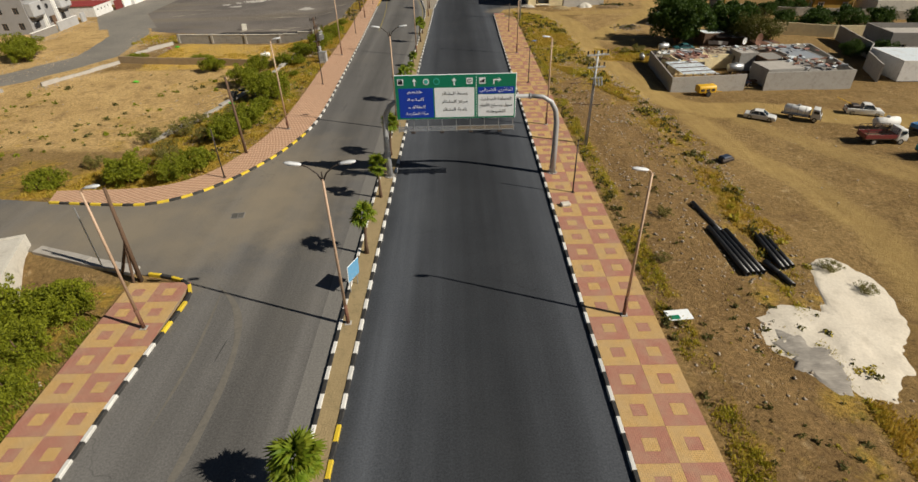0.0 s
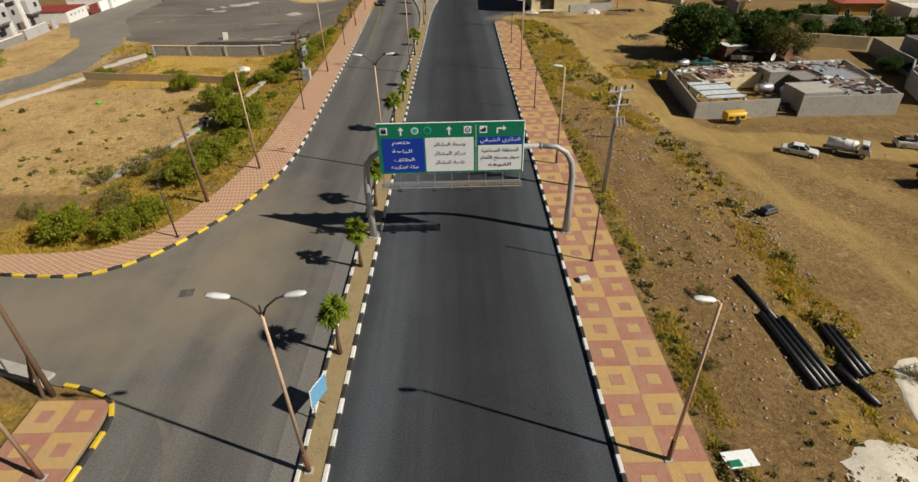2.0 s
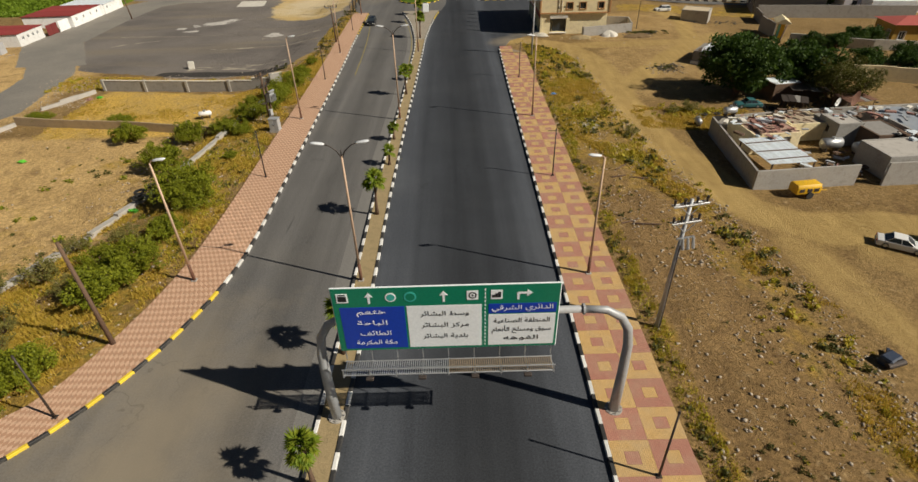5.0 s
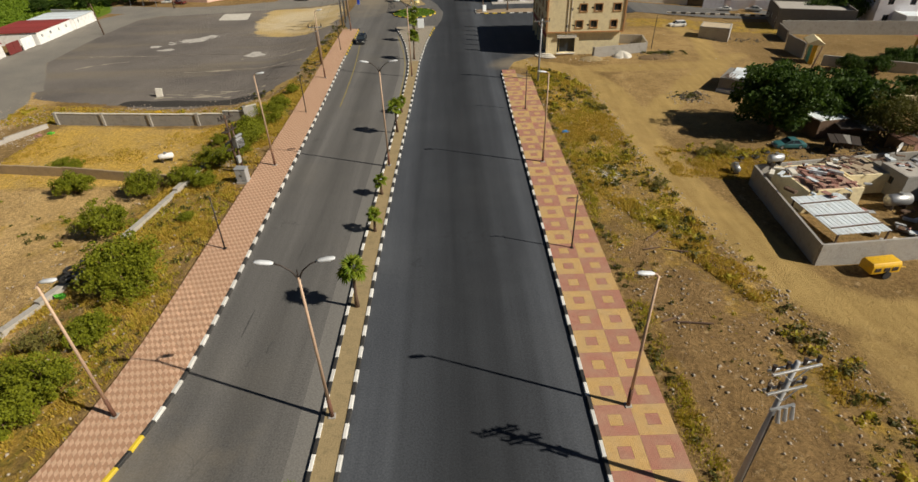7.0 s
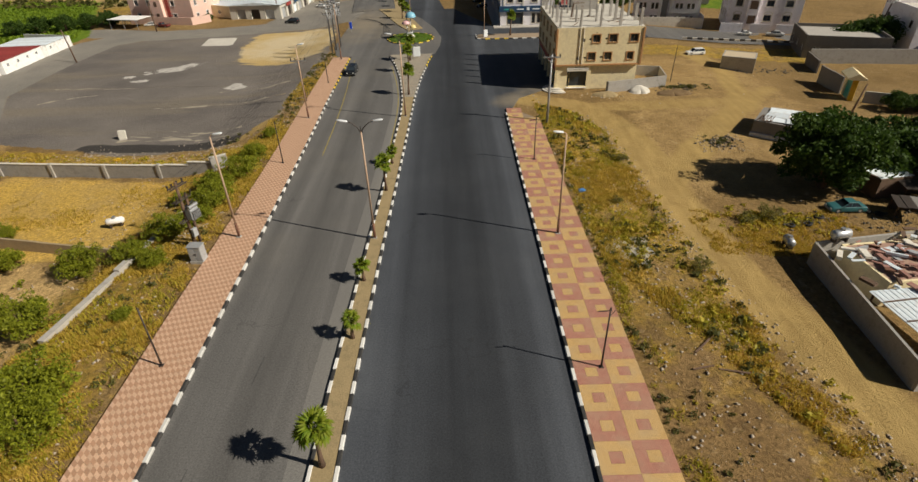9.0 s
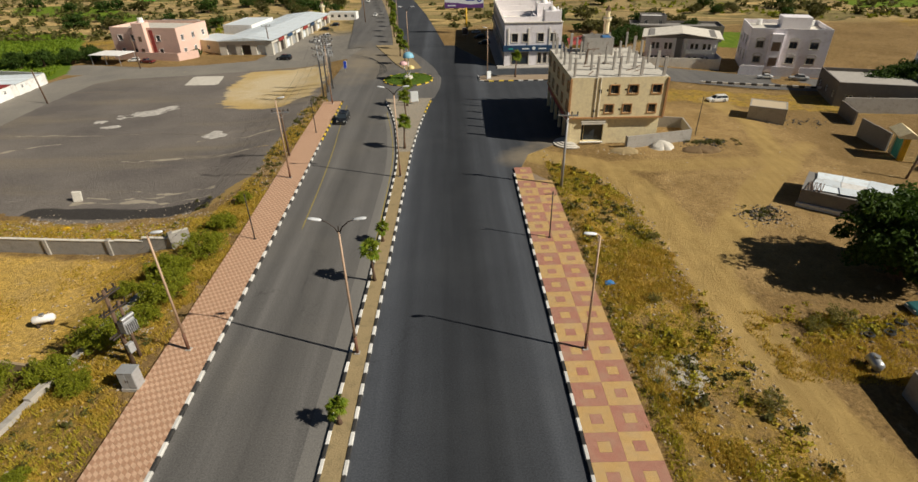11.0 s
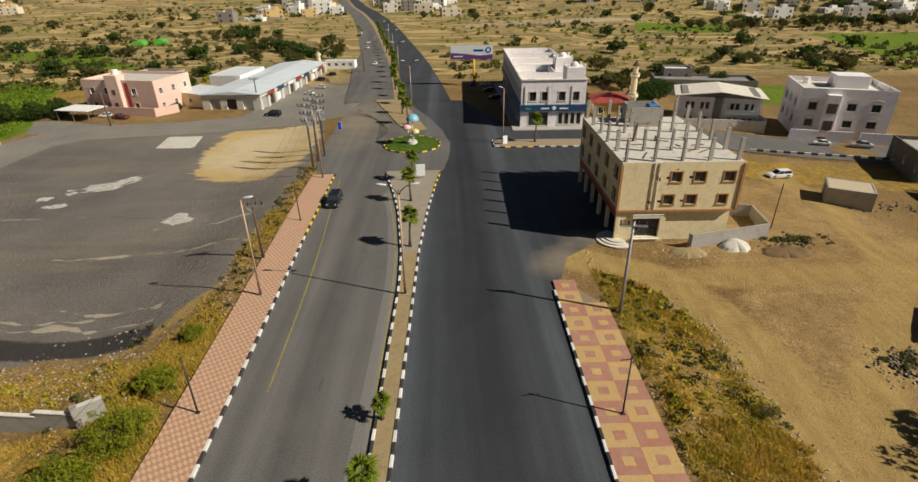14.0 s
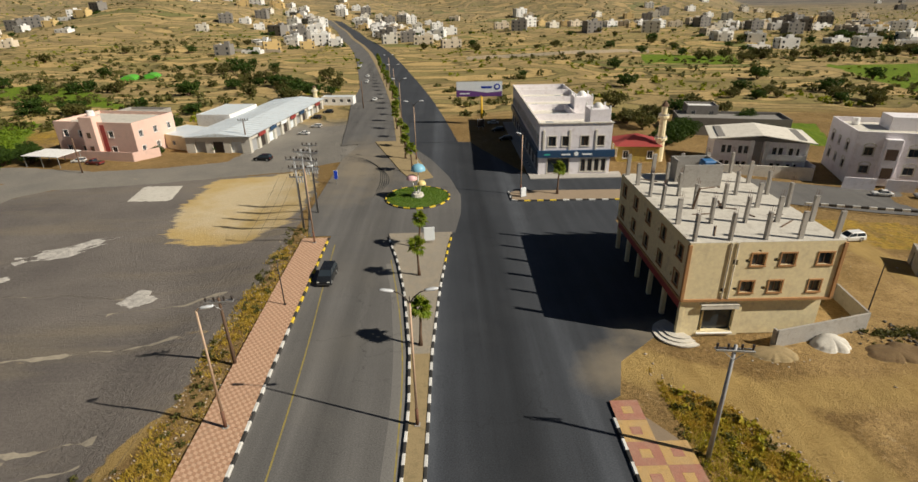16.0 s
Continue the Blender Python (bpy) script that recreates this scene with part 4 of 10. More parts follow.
def gantry():
    th = thing("gantry_sign", pose(-0.27, 46.4, 0.14), "green overhead road sign on a bowed grey steel gantry", "road sign")
    L, R = -6.6, 9.25
    arch = [(L, 0, 0), (L - 0.05, 0, 3.0), (L - 0.02, 0, 5.2), (L + 0.15, 0, 6.3), (L + 0.6, 0, 7.1), (L + 1.3, 0, 7.55), (L + 2.2, 0, 7.7)]
    part("post", tube(BM(), arch, [0.3, 0.27, 0.25, 0.24, 0.22, 0.2, 0.19], 16), GREY_PAINT, th, "bowed grey tubular post", True)
    arch = [(R, 0, 0), (R + 0.05, 0, 3.0), (R + 0.02, 0, 5.2), (R - 0.15, 0, 6.3), (R - 0.6, 0, 7.1), (R - 1.4, 0, 7.6), (R - 2.6, 0, 7.7)]
    part("post", tube(BM(), arch, [0.3, 0.27, 0.25, 0.24, 0.22, 0.2, 0.19], 16), GREY_PAINT, th, "bowed grey tubular post", True)
    part("beam", rod(BM(), (L + 2.1, 0, 7.7), (R - 2.5, 0, 7.7), 0.19, 0.19, 16), GREY_PAINT, th, "", True)
    for x in (L + 2.15, R - 2.55):
        part("flange", rod(BM(), (x - 0.05, 0, 7.7), (x + 0.05, 0, 7.7), 0.28, 0.28, 16), GREY_PAINT, th)
    for x in (L, R):
        part("foot_plate", rod(BM(), (x, 0, 0), (x, 0, 0.08), 0.5, 0.5, 16), CONCRETE, th)
        for k in range(8):
            a = k * math.tau / 8
            part("bolt", rod(BM(), (x + 0.42 * math.cos(a), 0.42 * math.sin(a), 0.08), (x + 0.42 * math.cos(a), 0.42 * math.sin(a), 0.2), 0.035, 0.03, 6), GALV, th)
    X0, X1, Z0, Z1, F = -5.37, 5.33, 5.98, 10.0, -0.72
    W = X1 - X0

    def plate(name, a, b, c, d, depth, mat, label=""):
        bm = BM()
        box(bm, ((a + b) / 2, F - depth / 2, (c + d) / 2), (b - a, 0.012 + depth, d - c), 0, 0.006)
        return part(name, bm, mat, th, label)
    part("panel", box(BM(), ((X0 + X1) / 2, F + 0.05, (Z0 + Z1) / 2), (W, 0.08, Z1 - Z0), 0, 0.03), SIGN_WHITE, th, "white edged sign board")
    plate("face", X0 + 0.045, X1 - 0.045, Z0 + 0.045, Z1 - 0.045, 0.004, SIGN_GREEN, "green reflective face")
    for k in range(6):
        x = X0 + 0.9 + k * (W - 1.8) / 5
        part("bracket", box(BM(), (x, F + 0.3, 7.9), (0.08, 0.46, 3.4)), GALV, th)
    u = lambda f: X0 + W * f
    v = lambda f: Z1 - (Z1 - Z0) * f
    plate("blue_field", u(0.03), u(0.315), v(0.955), v(0.29), 0.014, SIGN_BLUE, "blue field with white lettering")
    plate("white_field", u(0.325), u(0.655), v(0.955), v(0.29), 0.014, SIGN_WHITE, "white field with black lettering")
    plate("blue_field", u(0.685), u(0.985), v(0.44), v(0.29), 0.014, SIGN_BLUE, "blue field with white lettering")
    plate("white_field", u(0.685), u(0.985), v(0.955), v(0.455), 0.014, SIGN_WHITE, "white field with black lettering")
    for k in range(16):
        plate("divider_dash", u(0.668), u(0.673), v(0.06 + k * 0.0572 + 0.034), v(0.06 + k * 0.0572), 0.01, SIGN_WHITE)
    y = F - 0.03
    for txt, f, g, w, mat in (("خثعم", 0.165, 0.385, 1.35, SIGN_WHITE), ("الباحة", 0.165, 0.54, 1.45, SIGN_WHITE), ("الطائف", 0.175, 0.70, 1.5, SIGN_WHITE), ("مكة المكرمة", 0.175, 0.86, 2.0, SIGN_WHITE),
                            ("وسط البشائر", 0.49, 0.42, 2.3, SIGN_BLACK), ("مركز البشائر", 0.49, 0.60, 2.3, SIGN_BLACK), ("بلدية البشائر", 0.49, 0.78, 2.2, SIGN_BLACK),
                            ("الدائري الشرقي", 0.835, 0.365, 2.9, SIGN_WHITE), ("المنطقة الصناعية", 0.835, 0.56, 2.7, SIGN_BLACK), ("سوق ومسلخ الأنعام", 0.835, 0.70, 2.85, SIGN_BLACK), ("الفوهه", 0.835, 0.845, 1.7, SIGN_BLACK)):
        lettering("lettering", txt, 0.36, (u(f), y, v(g)), w, mat, th)

    def arrow(f, turn):
        bm = BM()
        x, z = u(f), v(0.16)
        if turn:
            box(bm, (x - 0.22, F - 0.015, z - 0.08), (0.11, 0.02, 0.42))
            box(bm, (x - 0.02, F - 0.0151, z + 0.1), (0.42, 0.02, 0.11))
            tri = [(x + 0.18, z + 0.3), (x + 0.18, z - 0.1), (x + 0.42, z + 0.1)]
        else:
            box(bm, (x, F - 0.015, z - 0.1), (0.11, 0.02, 0.42))
            tri = [(x - 0.2, z + 0.08), (x + 0.2, z + 0.08), (x, z + 0.34)]
        a = [bm.verts.new((p, F - 0.028, q)) for p, q in tri]
        b = [bm.verts.new((p, F - 0.004, q)) for p, q in tri]
        bm.faces.new(a)
        for i in range(3):
            bm.faces.new((a[i], b[i], b[(i + 1) % 3], a[(i + 1) % 3]))
        part("arrow", bm, SIGN_WHITE, th)
    arrow(0.165, False)
    arrow(0.49, False)
    arrow(0.835, True)

    def symbol(f, tone, shape, back=SIGN_WHITE, s=0.27):
        x, z = u(f), v(0.15)
        if shape == "disc":
            b = part("symbol", rod(BM(), (x, F - 0.004, z), (x, F - 0.03, z), s, s, 20), back, th)
            part("mark", rod(BM(), (x, F - 0.03, z), (x, F - 0.036, z), s * 0.75, s * 0.75, 16), tone, b)
        else:
            b = part("symbol", box(BM(), (x, F - 0.017, z), (s * 2, 0.026, s * 2), 0, 0.005), back, th)
            if shape == "ring":
                part("mark", rod(BM(), (x, F - 0.03, z), (x, F - 0.036, z), s * 0.72, s * 0.72, 18), tone, b)
                part("mark", rod(BM(), (x, F - 0.036, z), (x, F - 0.041, z), s * 0.45, s * 0.45, 18), back, b)
                part("mark", rod(BM(), (x, F - 0.041, z), (x, F - 0.046, z), s * 0.22, s * 0.22, 12), tone, b)
            elif shape == "works":
                bm = BM()
                for i, hgt in enumerate((0.16, 0.24, 0.32)):
                    box(bm, (x - 0.15 + i * 0.14, F - 0.034, z - 0.16 + hgt / 2), (0.13, 0.01, hgt))
                part("mark", bm, tone, b)
            else:
                part("mark", box(BM(), (x, F - 0.034, z - 0.03), (s * 1.45, 0.01, s * 1.15)), tone, b)
                part("mark", box(BM(), (x, F - 0.034, z + 0.2), (s * 1.2, 0.01, 0.06)), tone, b)
    symbol(0.05, SIGN_BLACK, "cube")
    symbol(0.26, SIGN_TEAL, "disc", SIGN_WHITE, 0.26)
    symbol(0.345, SIGN_GREEN, "disc", SIGN_TEAL, 0.29)
    symbol(0.615, SIGN_BLACK, "ring")
    symbol(0.72, SIGN_BLACK, "works")
    # the catwalk below the board
    walkway = part("catwalk", box(BM(), (0, -1.25, 5.26), (W - 0.3, 0.06, 0.05)), GALV, th, "galvanised service catwalk under the board")
    for yy, zz in ((-0.8, 5.32), (-1.7, 5.3), (-1.7, 5.68)):
        part("rail", rod(BM(), (X0 + 0.15, yy, zz), (X1 - 0.15, yy, zz), 0.035, 0.035, 6), GALV, walkway)
    for k in range(8):
        bm = BM()
        x0 = X0 + 0.2 + k * (W - 0.4) / 8
        for j in range(12):
            box(bm, (x0 + (j + 0.5) * (W - 0.4) / 96, -1.25, 5.32), (0.05, 0.86, 0.03))
        part("grating", bm, GALV if k < 4 else RUSTY_GRATE, walkway, "" if k < 4 else "rust-stained grating")
    for k in range(9):
        x = X0 + 0.2 + k * (W - 0.4) / 8
        part("stanchion", box(BM(), (x, -1.7, 5.48), (0.05, 0.05, 0.42)), GALV, walkway)
        part("hanger", box(BM(), (x, -0.6, 5.7), (0.05, 0.05, 0.8)), GALV, walkway)
        part("floor_beam", box(BM(), (x, -1.2, 5.22), (0.07, 1.1, 0.08)), GALV, walkway)
        if k % 2:
            part("floodlight", box(BM(), (x, -1.85, 5.2), (0.38, 0.22, 0.16), 0, 0.03), DARK_STEEL, walkway)
    return th


gantry()


# ---- palms on the planted strip ----
def fan_leaf():
    """A fan palm leaf with its stalk along +x, lying level at the origin."""
    bm = BM()
    tube(bm, [(0, 0, 0), (0.26, 0, 0.06), (0.52, 0, 0.06)], [0.02, 0.015, 0.01], 4)
    n = 19
    for k in range(n):
        a = radians(-125 + 250 * k / (n - 1))
        ln = 0.6 * (0.68 + 0.32 * math.cos(a * 0.6)) * random.uniform(0.9, 1.08)
        d, s = Vector((math.cos(a), math.sin(a), 0)), Vector((-math.sin(a), math.cos(a), 0))
        o = Vector((0.52, 0, 0.06))
        fold = 0.05 if k % 2 else -0.03
        p = [o, o + d * ln * 0.5 + s * 0.062 + Vector((0, 0, fold)), o + d * ln + Vector((0, 0, -0.16 - random.uniform(0, 0.08))), o + d * ln * 0.5 - s * 0.062 + Vector((0, 0, -fold))]
        vs = [bm.verts.new(q) for q in p]
        bm.faces.new(vs)
    me = bpy.data.meshes.new("leaf")
    bm.to_mesh(me)
    bm.free()
    me.materials.append(LEAF_PALM)
    return me


LEAF = [fan_leaf() for _ in range(4)]


def palm(m, trunk_h, leaves_n, size, label):
    th = thing("fan_palm", m, label, "palm", "median palms")
    bm = BM()
    lean = 0.06 * trunk_h
    pts = [(0.0, 0, -0.05), (lean * 0.2, 0.01, trunk_h * 0.3), (lean * 0.65, 0.0, trunk_h * 0.7), (lean, 0.02, trunk_h)]
    tube(bm, pts, [0.2, 0.12, 0.1, 0.13], 9)
    part("trunk", bm, WOOD, th, "rough brown trunk", True)
    skirt = BM()
    for k in range(14):
        a = k * math.tau / 14 + random.uniform(-0.2, 0.2)
        q = Vector((lean + 0.13 * math.cos(a), 0.02 + 0.13 * math.sin(a), trunk_h + 0.02))
        rod(skirt, q, q + Vector((0.1 * math.cos(a), 0.1 * math.sin(a), -random.uniform(0.25, 0.5))), 0.03, 0.012, 4)
    part("leaf_bases", skirt, WOOD, th, "shaggy dry leaf bases")
    for k in range(leaves_n):
        u = (k + 0.5) / leaves_n
        up = 84 - 122 * u ** 0.9 + random.uniform(-9, 9)
        leaf = part("leaf", random.choice(LEAF), None, th)
        leaf.matrix_basis = pose(lean, 0.02, trunk_h + 0.12 * (1 - u), 0, 0, k * 137.5 + random.uniform(-14, 14)) @ pose(0, 0, 0, random.uniform(-30, 30), -up, 0) @ Matrix.Scale(size * random.uniform(0.8, 1.15), 4)
    return th


palm(pose(-7.6, 13.25, 0.14), 3.0, 26, 1.25, "large young fan palm with a broad crown on the median")
big_palm = palm(pose(-7.45, 33.25, 0.14), 3.3, 17, 1.02, "young fan palm with a rough trunk on the sandy median")
for x, y, s in ((-7.35, 42.25, 0.95), (-7.3, 51.4, 1.03), (-7.05, 68.8, 1.05), (-6.5, 101.9, 0.98), (-5.95, 135.0, 1.1), (-6.6, 148.6, 1.1), (-6.9, 156.2, 1.1)):
    copy_thing(big_palm, pose(x, y, 0.14, random.uniform(-3, 3), random.uniform(-3, 3), random.uniform(0, 360)) @ Matrix.Scale(s, 4))
small_palm = palm(pose(-6.84, 79.05, 0.14), 1.5, 15, 0.78, "small low fan palm on the sandy median")
for x, y in ((-6.9, 85.9), (-6.45, 108.85)):
    copy_thing(small_palm, pose(x, y, 0.14, 0, 0, random.uniform(0, 360)))
for k in range(22):
    y = 190 + k * 9.2
    x = far_axis(y) + random.uniform(-0.6, 0.6)
    copy_thing(big_palm, pose(x, y, 0.1 if y < 214 else ground_z(x, y) + 0.1, 0, 0, random.uniform(0, 360)) @ Matrix.Scale(random.uniform(0.95, 1.3), 4))


# ---- buildings ----
def facade(bm, m, w, h, holes, deep=0.22):
    """A wall face in the x-z plane, facing -y, with openings (x0, x1, z0, z1) and their reveals."""
    xs_ = sorted({0, w, *[v for o in holes for v in o[:2]]})
    zs_ = sorted({0, h, *[v for o in holes for v in o[2:]]})
    V = {}

    def vert(x, y, z):
        k = (round(x, 4), round(y, 4), round(z, 4))
        if k not in V:
            V[k] = bm.verts.new(m @ Vector((x, y, z)))
        return V[k]
    for x0, x1 in zip(xs_, xs_[1:]):
        for z0, z1 in zip(zs_, zs_[1:]):
            cx, cz = (x0 + x1) / 2, (z0 + z1) / 2
            if not any(o[0] < cx < o[1] and o[2] < cz < o[3] for o in holes):
                bm.faces.new((vert(x0, 0, z0), vert(x1, 0, z0), vert(x1, 0, z1), vert(x0, 0, z1)))
    for x0, x1, z0, z1 in holes:
        c = [(x0, z0), (x1, z0), (x1, z1), (x0, z1)]
        for (ax, az), (bx, bz) in zip(c, c[1:] + c[:1]):
            bm.faces.new([bm.verts.new(m @ Vector(p)) for p in ((ax, 0, az), (ax, deep, az), (bx, deep, bz), (bx, 0, bz))])


def window_in(parent, m, o, frame_mat, pane_mat, deep=0.16, surround=0.0, surround_mat=None, name="window", arch=False):
    """A window in the opening o of a facade at m: frame, pane and, where given, a moulded surround."""
    x0, x1, z0, z1 = o
    bm = BM()
    t = 0.07
    for c, s in ((((x0 + x1) / 2, z0 + t / 2), (x1 - x0, t)), (((x0 + x1) / 2, z1 - t / 2), (x1 - x0, t)), ((x0 + t / 2, (z0 + z1) / 2), (t, z1 - z0 - 2 * t)), ((x1 - t / 2, (z0 + z1) / 2), (t, z1 - z0 - 2 * t)), (((x0 + x1) / 2, (z0 + z1) / 2), (t * 0.7, z1 - z0 - 2 * t))):
        box(bm, (c[0], deep - 0.02, c[1]), (s[0], 0.07, s[1]), 0, 0, m)
    win = part(name, bm, frame_mat, parent)
    bm = BM()
    bm.faces.new([bm.verts.new(m @ Vector(p)) for p in ((x0 + t, deep, z0 + t), (x1 - t, deep, z0 + t), (x1 - t, deep, z1 - t), (x0 + t, deep, z1 - t))])
    part("pane", bm, pane_mat, win)
    if surround:
        bm = BM()
        s = surround
        box(bm, ((x0 + x1) / 2, -0.03, z0 - s / 2), (x1 - x0 + 2.6 * s, 0.14, s), 0, 0.01, m)
        for x in (x0 - s / 2, x1 + s / 2):
            box(bm, (x, -0.02, (z0 + z1) / 2), (s, 0.08, z1 - z0), 0, 0.01, m)
        box(bm, ((x0 + x1) / 2, -0.02, z1 + s / 2), (x1 - x0 + 2 * s, 0.1, s), 0, 0.01, m)
        if arch:
            n = 8
            for k in range(n):
                a = math.pi * (k + 0.5) / n
                r = (x1 - x0) / 2 + s
                box(bm, ((x0 + x1) / 2 + r * math.cos(a), -0.02, z1 + s + r * 0.6 * math.sin(a)), (s * 1.3, 0.1, s * 1.2), 0, 0, m)
        part("surround", bm, surround_mat or frame_mat, win)
    return win


def sides(w, d):
    """Poses of the four faces of a block w by d round the origin: front, right, back, left."""
    return [(pose(-w / 2, -d / 2, 0), w), (pose(w / 2, -d / 2, 0, 0, 0, 90), d), (pose(w / 2, d / 2, 0, 0, 0, 180), w), (pose(-w / 2, d / 2, 0, 0, 0, -90), d)]


def house(name, m, w, d, h, wall, label, category="house", group="", windows=None, roof=PALE_CONC, parapet=0.6, frame=WHITE, surround=0.0, surround_mat=None, arch=False, doors=None, z0=0.0, pane=GLASS):
    """A flat-roofed block with window openings. windows: per face, a list of openings."""
    th = thing(name, m, label, category, group)
    bm = BM()
    windows, doors = windows or {}, doors or {}
    top = h + parapet
    for i, (fm, ln) in enumerate(sides(w, d)):
        facade(bm, fm, ln, top, windows.get(i, []) + doors.get(i, []))
    t = 0.22
    for i, (fm, ln) in enumerate(sides(w - 2 * t, d - 2 * t)):
        c = [fm @ Vector(p) for p in ((0, 0, h), (ln, 0, h), (ln, 0, top), (0, 0, top))]
        bm.faces.new([bm.verts.new(p) for p in c[::-1]])
        om, ol = sides(w, d)[i]
        o = [om @ Vector((0, 0, top)), om @ Vector((ol, 0, top))]
        bm.faces.new([bm.verts.new(p) for p in (o[0], o[1], c[2], c[3])])
    part("wall", bm, wall, th)
    part("roof", box(BM(), (0, 0, h - 0.1), (w - 2 * t - 0.01, d - 2 * t - 0.01, 0.2)), roof, th, "flat concrete roof")
    for i, (fm, ln) in enumerate(sides(w, d)):
        for o in windows.get(i, []):
            window_in(th, fm, o, frame, pane, 0.16, surround, surround_mat, "window", arch)
        for o in doors.get(i, []):
            bm = BM()
            box(bm, ((o[0] + o[1]) / 2, 0.18, (o[2] + o[3]) / 2), (o[1] - o[0], 0.08, o[3] - o[2]), 0, 0.01, fm)
            dr = part("door", bm, GREY_PAINT, th)
            bm = BM()
            for k in range(6):
                z = o[2] + (o[3] - o[2]) * (k + 0.5) / 6
                box(bm, ((o[0] + o[1]) / 2, 0.13, z), (o[1] - o[0] - 0.1, 0.03, 0.05), 0, 0, fm)
            part("rib", bm, GALV, dr)
    return th


def row(ln, n, w, z0, z1, m0=1.0, m1=None):
    """n openings spread over a face of length ln."""
    m1 = m0 if m1 is None else m1
    if n == 1:
        c = [ln / 2]
    else:
        c = [m0 + w / 2 + (ln - m0 - m1 - w) * k / (n - 1) for k in range(n)]
    return [(x - w / 2, x + w / 2, z0, z1) for x in c]


def unfinished_block():
    w, d = 13.2, 20.0
    cx, cy = 17.5 + w / 2, 134.9 + d / 2
    th = thing("apartment_building", pose(cx, cy, 0.0, 0, 0, -1.2), "unfinished cream apartment block with bare concrete columns on its roof", "building")
    g, top = 3.87, 9.5
    S = sides(w, d)
    front = [(5.0, 6.1, 4.65, 5.75), (7.5, 8.6, 4.65, 5.75), (11.0, 12.0, 4.65, 5.75), (5.5, 6.6, 7.3, 8.4), (8.0, 9.2, 7.3, 8.4), (11.2, 12.4, 7.3, 8.4)]
    vents = [(3.3, 3.75, 4.65, 5.1), (4.35, 4.75, 4.85, 5.15), (6.85, 7.25, 4.9, 5.2), (3.9, 4.35, 7.35, 7.85), (4.95, 5.3, 7.6, 7.9), (7.4, 7.8, 7.65, 7.95), (5.9, 6.15, 8.6, 8.75)]
    left = row(d, 5, 1.1, 4.65, 5.95, 1.2) + row(d, 5, 1.1, 7.3, 8.6, 1.2)
    lv = [(o[0] - 0.85, o[0] - 0.5, o[2] + 0.3, o[2] + 0.7) for o in left]
    bm = BM()
    fz = lambda hs: [(a, b, z - g, y - g) for a, b, z, y in hs]
    hs = {0: fz(front + vents), 1: fz(row(d, 5, 1.1, 4.65, 5.75, 1.5) + row(d, 5, 1.1, 7.3, 8.4, 1.5)), 2: fz(row(w, 3, 1.1, 4.65, 5.75, 1.5)), 3: fz(left + lv)}
    for i, (fm, ln) in enumerate(S):
        facade(bm, Matrix.Translation((0, 0, g)) @ fm, ln, top - g, hs[i], 0.25)
    part("wall", bm, CREAM, th, "cream rendered upper storeys")
    for i, opens in ((0, front), (3, left), (1, row(d, 5, 1.1, 4.65, 5.75, 1.5) + row(d, 5, 1.1, 7.3, 8.4, 1.5))):
        for o in opens:
            window_in(th, S[i][0], o, WOOD, GLASS, 0.2, 0.14, ORANGE)
    bm = BM()
    for i, opens in ((0, vents), (3, lv)):
        for a, b, z, y in opens:
            box(bm, ((a + b) / 2, 0.24, (z + y) / 2), (b - a, 0.02, y - z), 0, 0, S[i][0])
    part("vent_backing", bm, SIGN_BLACK, th, "", kind="stuff")
    part("roof_slab", box(BM(), (0, 0, top - 0.12), (w - 0.02, d - 0.02, 0.26)), PALE_CONC, th, "raw pale concrete roof deck")
    part("floor_slab", box(BM(), (0, 0, g + 0.08), (w - 0.1, d - 0.1, 0.2)), CONCRETE, th)
    part("band", box(BM(), (0, -d / 2 - 0.04, g + 0.05), (w + 0.12, 0.12, 0.26), 0, 0.02), ORANGE, th, "orange string course")
    part("band", box(BM(), (-w / 2 - 0.04, 0, g + 0.05), (0.12, d, 0.26), 0, 0.02), ORANGE, th, "orange string course")
    for x in (-w / 2, w / 2):
        part("corner_trim", box(BM(), (x, -d / 2, (g + top) / 2), (0.3, 0.3, top - g - 0.3), 0, 0.02), ORANGE, th, "orange corner strip")
    for x in (-w / 2 + 3.5, -w / 2 + 4.05):
        part("drain_pipe", rod(BM(), (x, -d / 2 - 0.08, g + 0.2), (x, -d / 2 - 0.08, top), 0.06, 0.06, 8), PALE_CONC, th)
    # ground storey, set back along the street behind an arcade
    gw = w - 2.6
    bm = BM()
    fm = pose(-w / 2 + 0.15, -d / 2 + 0.25, 0)
    facade(bm, fm, 5.6, g, [(1.9, 5.0, 0.5, 3.0)], 0.5)
    fm2 = pose(-w / 2 + 5.75, -d / 2 + 0.55, 0)
    facade(bm, fm2, w - 6.0, g, [], 0.3)
    facade(bm, pose(w / 2 - 0.25, -d / 2 + 0.55, 0, 0, 0, 90), d - 0.8, g, [], 0.3)
    facade(bm, pose(w / 2 - 0.25, d / 2 - 0.25, 0, 0, 0, 180), gw, g, [], 0.3)
    fm3 = pose(-w / 2 + 2.4, d / 2 - 0.3, 0, 0, 0, -90)
    shops = row(d - 1.0, 5, 2.9, 0.35, 3.1, 0.6)
    facade(bm, fm3, d - 0.6, g, shops, 0.4)
    part("ground_storey_wall", bm, CREAM, th, "cream ground storey")
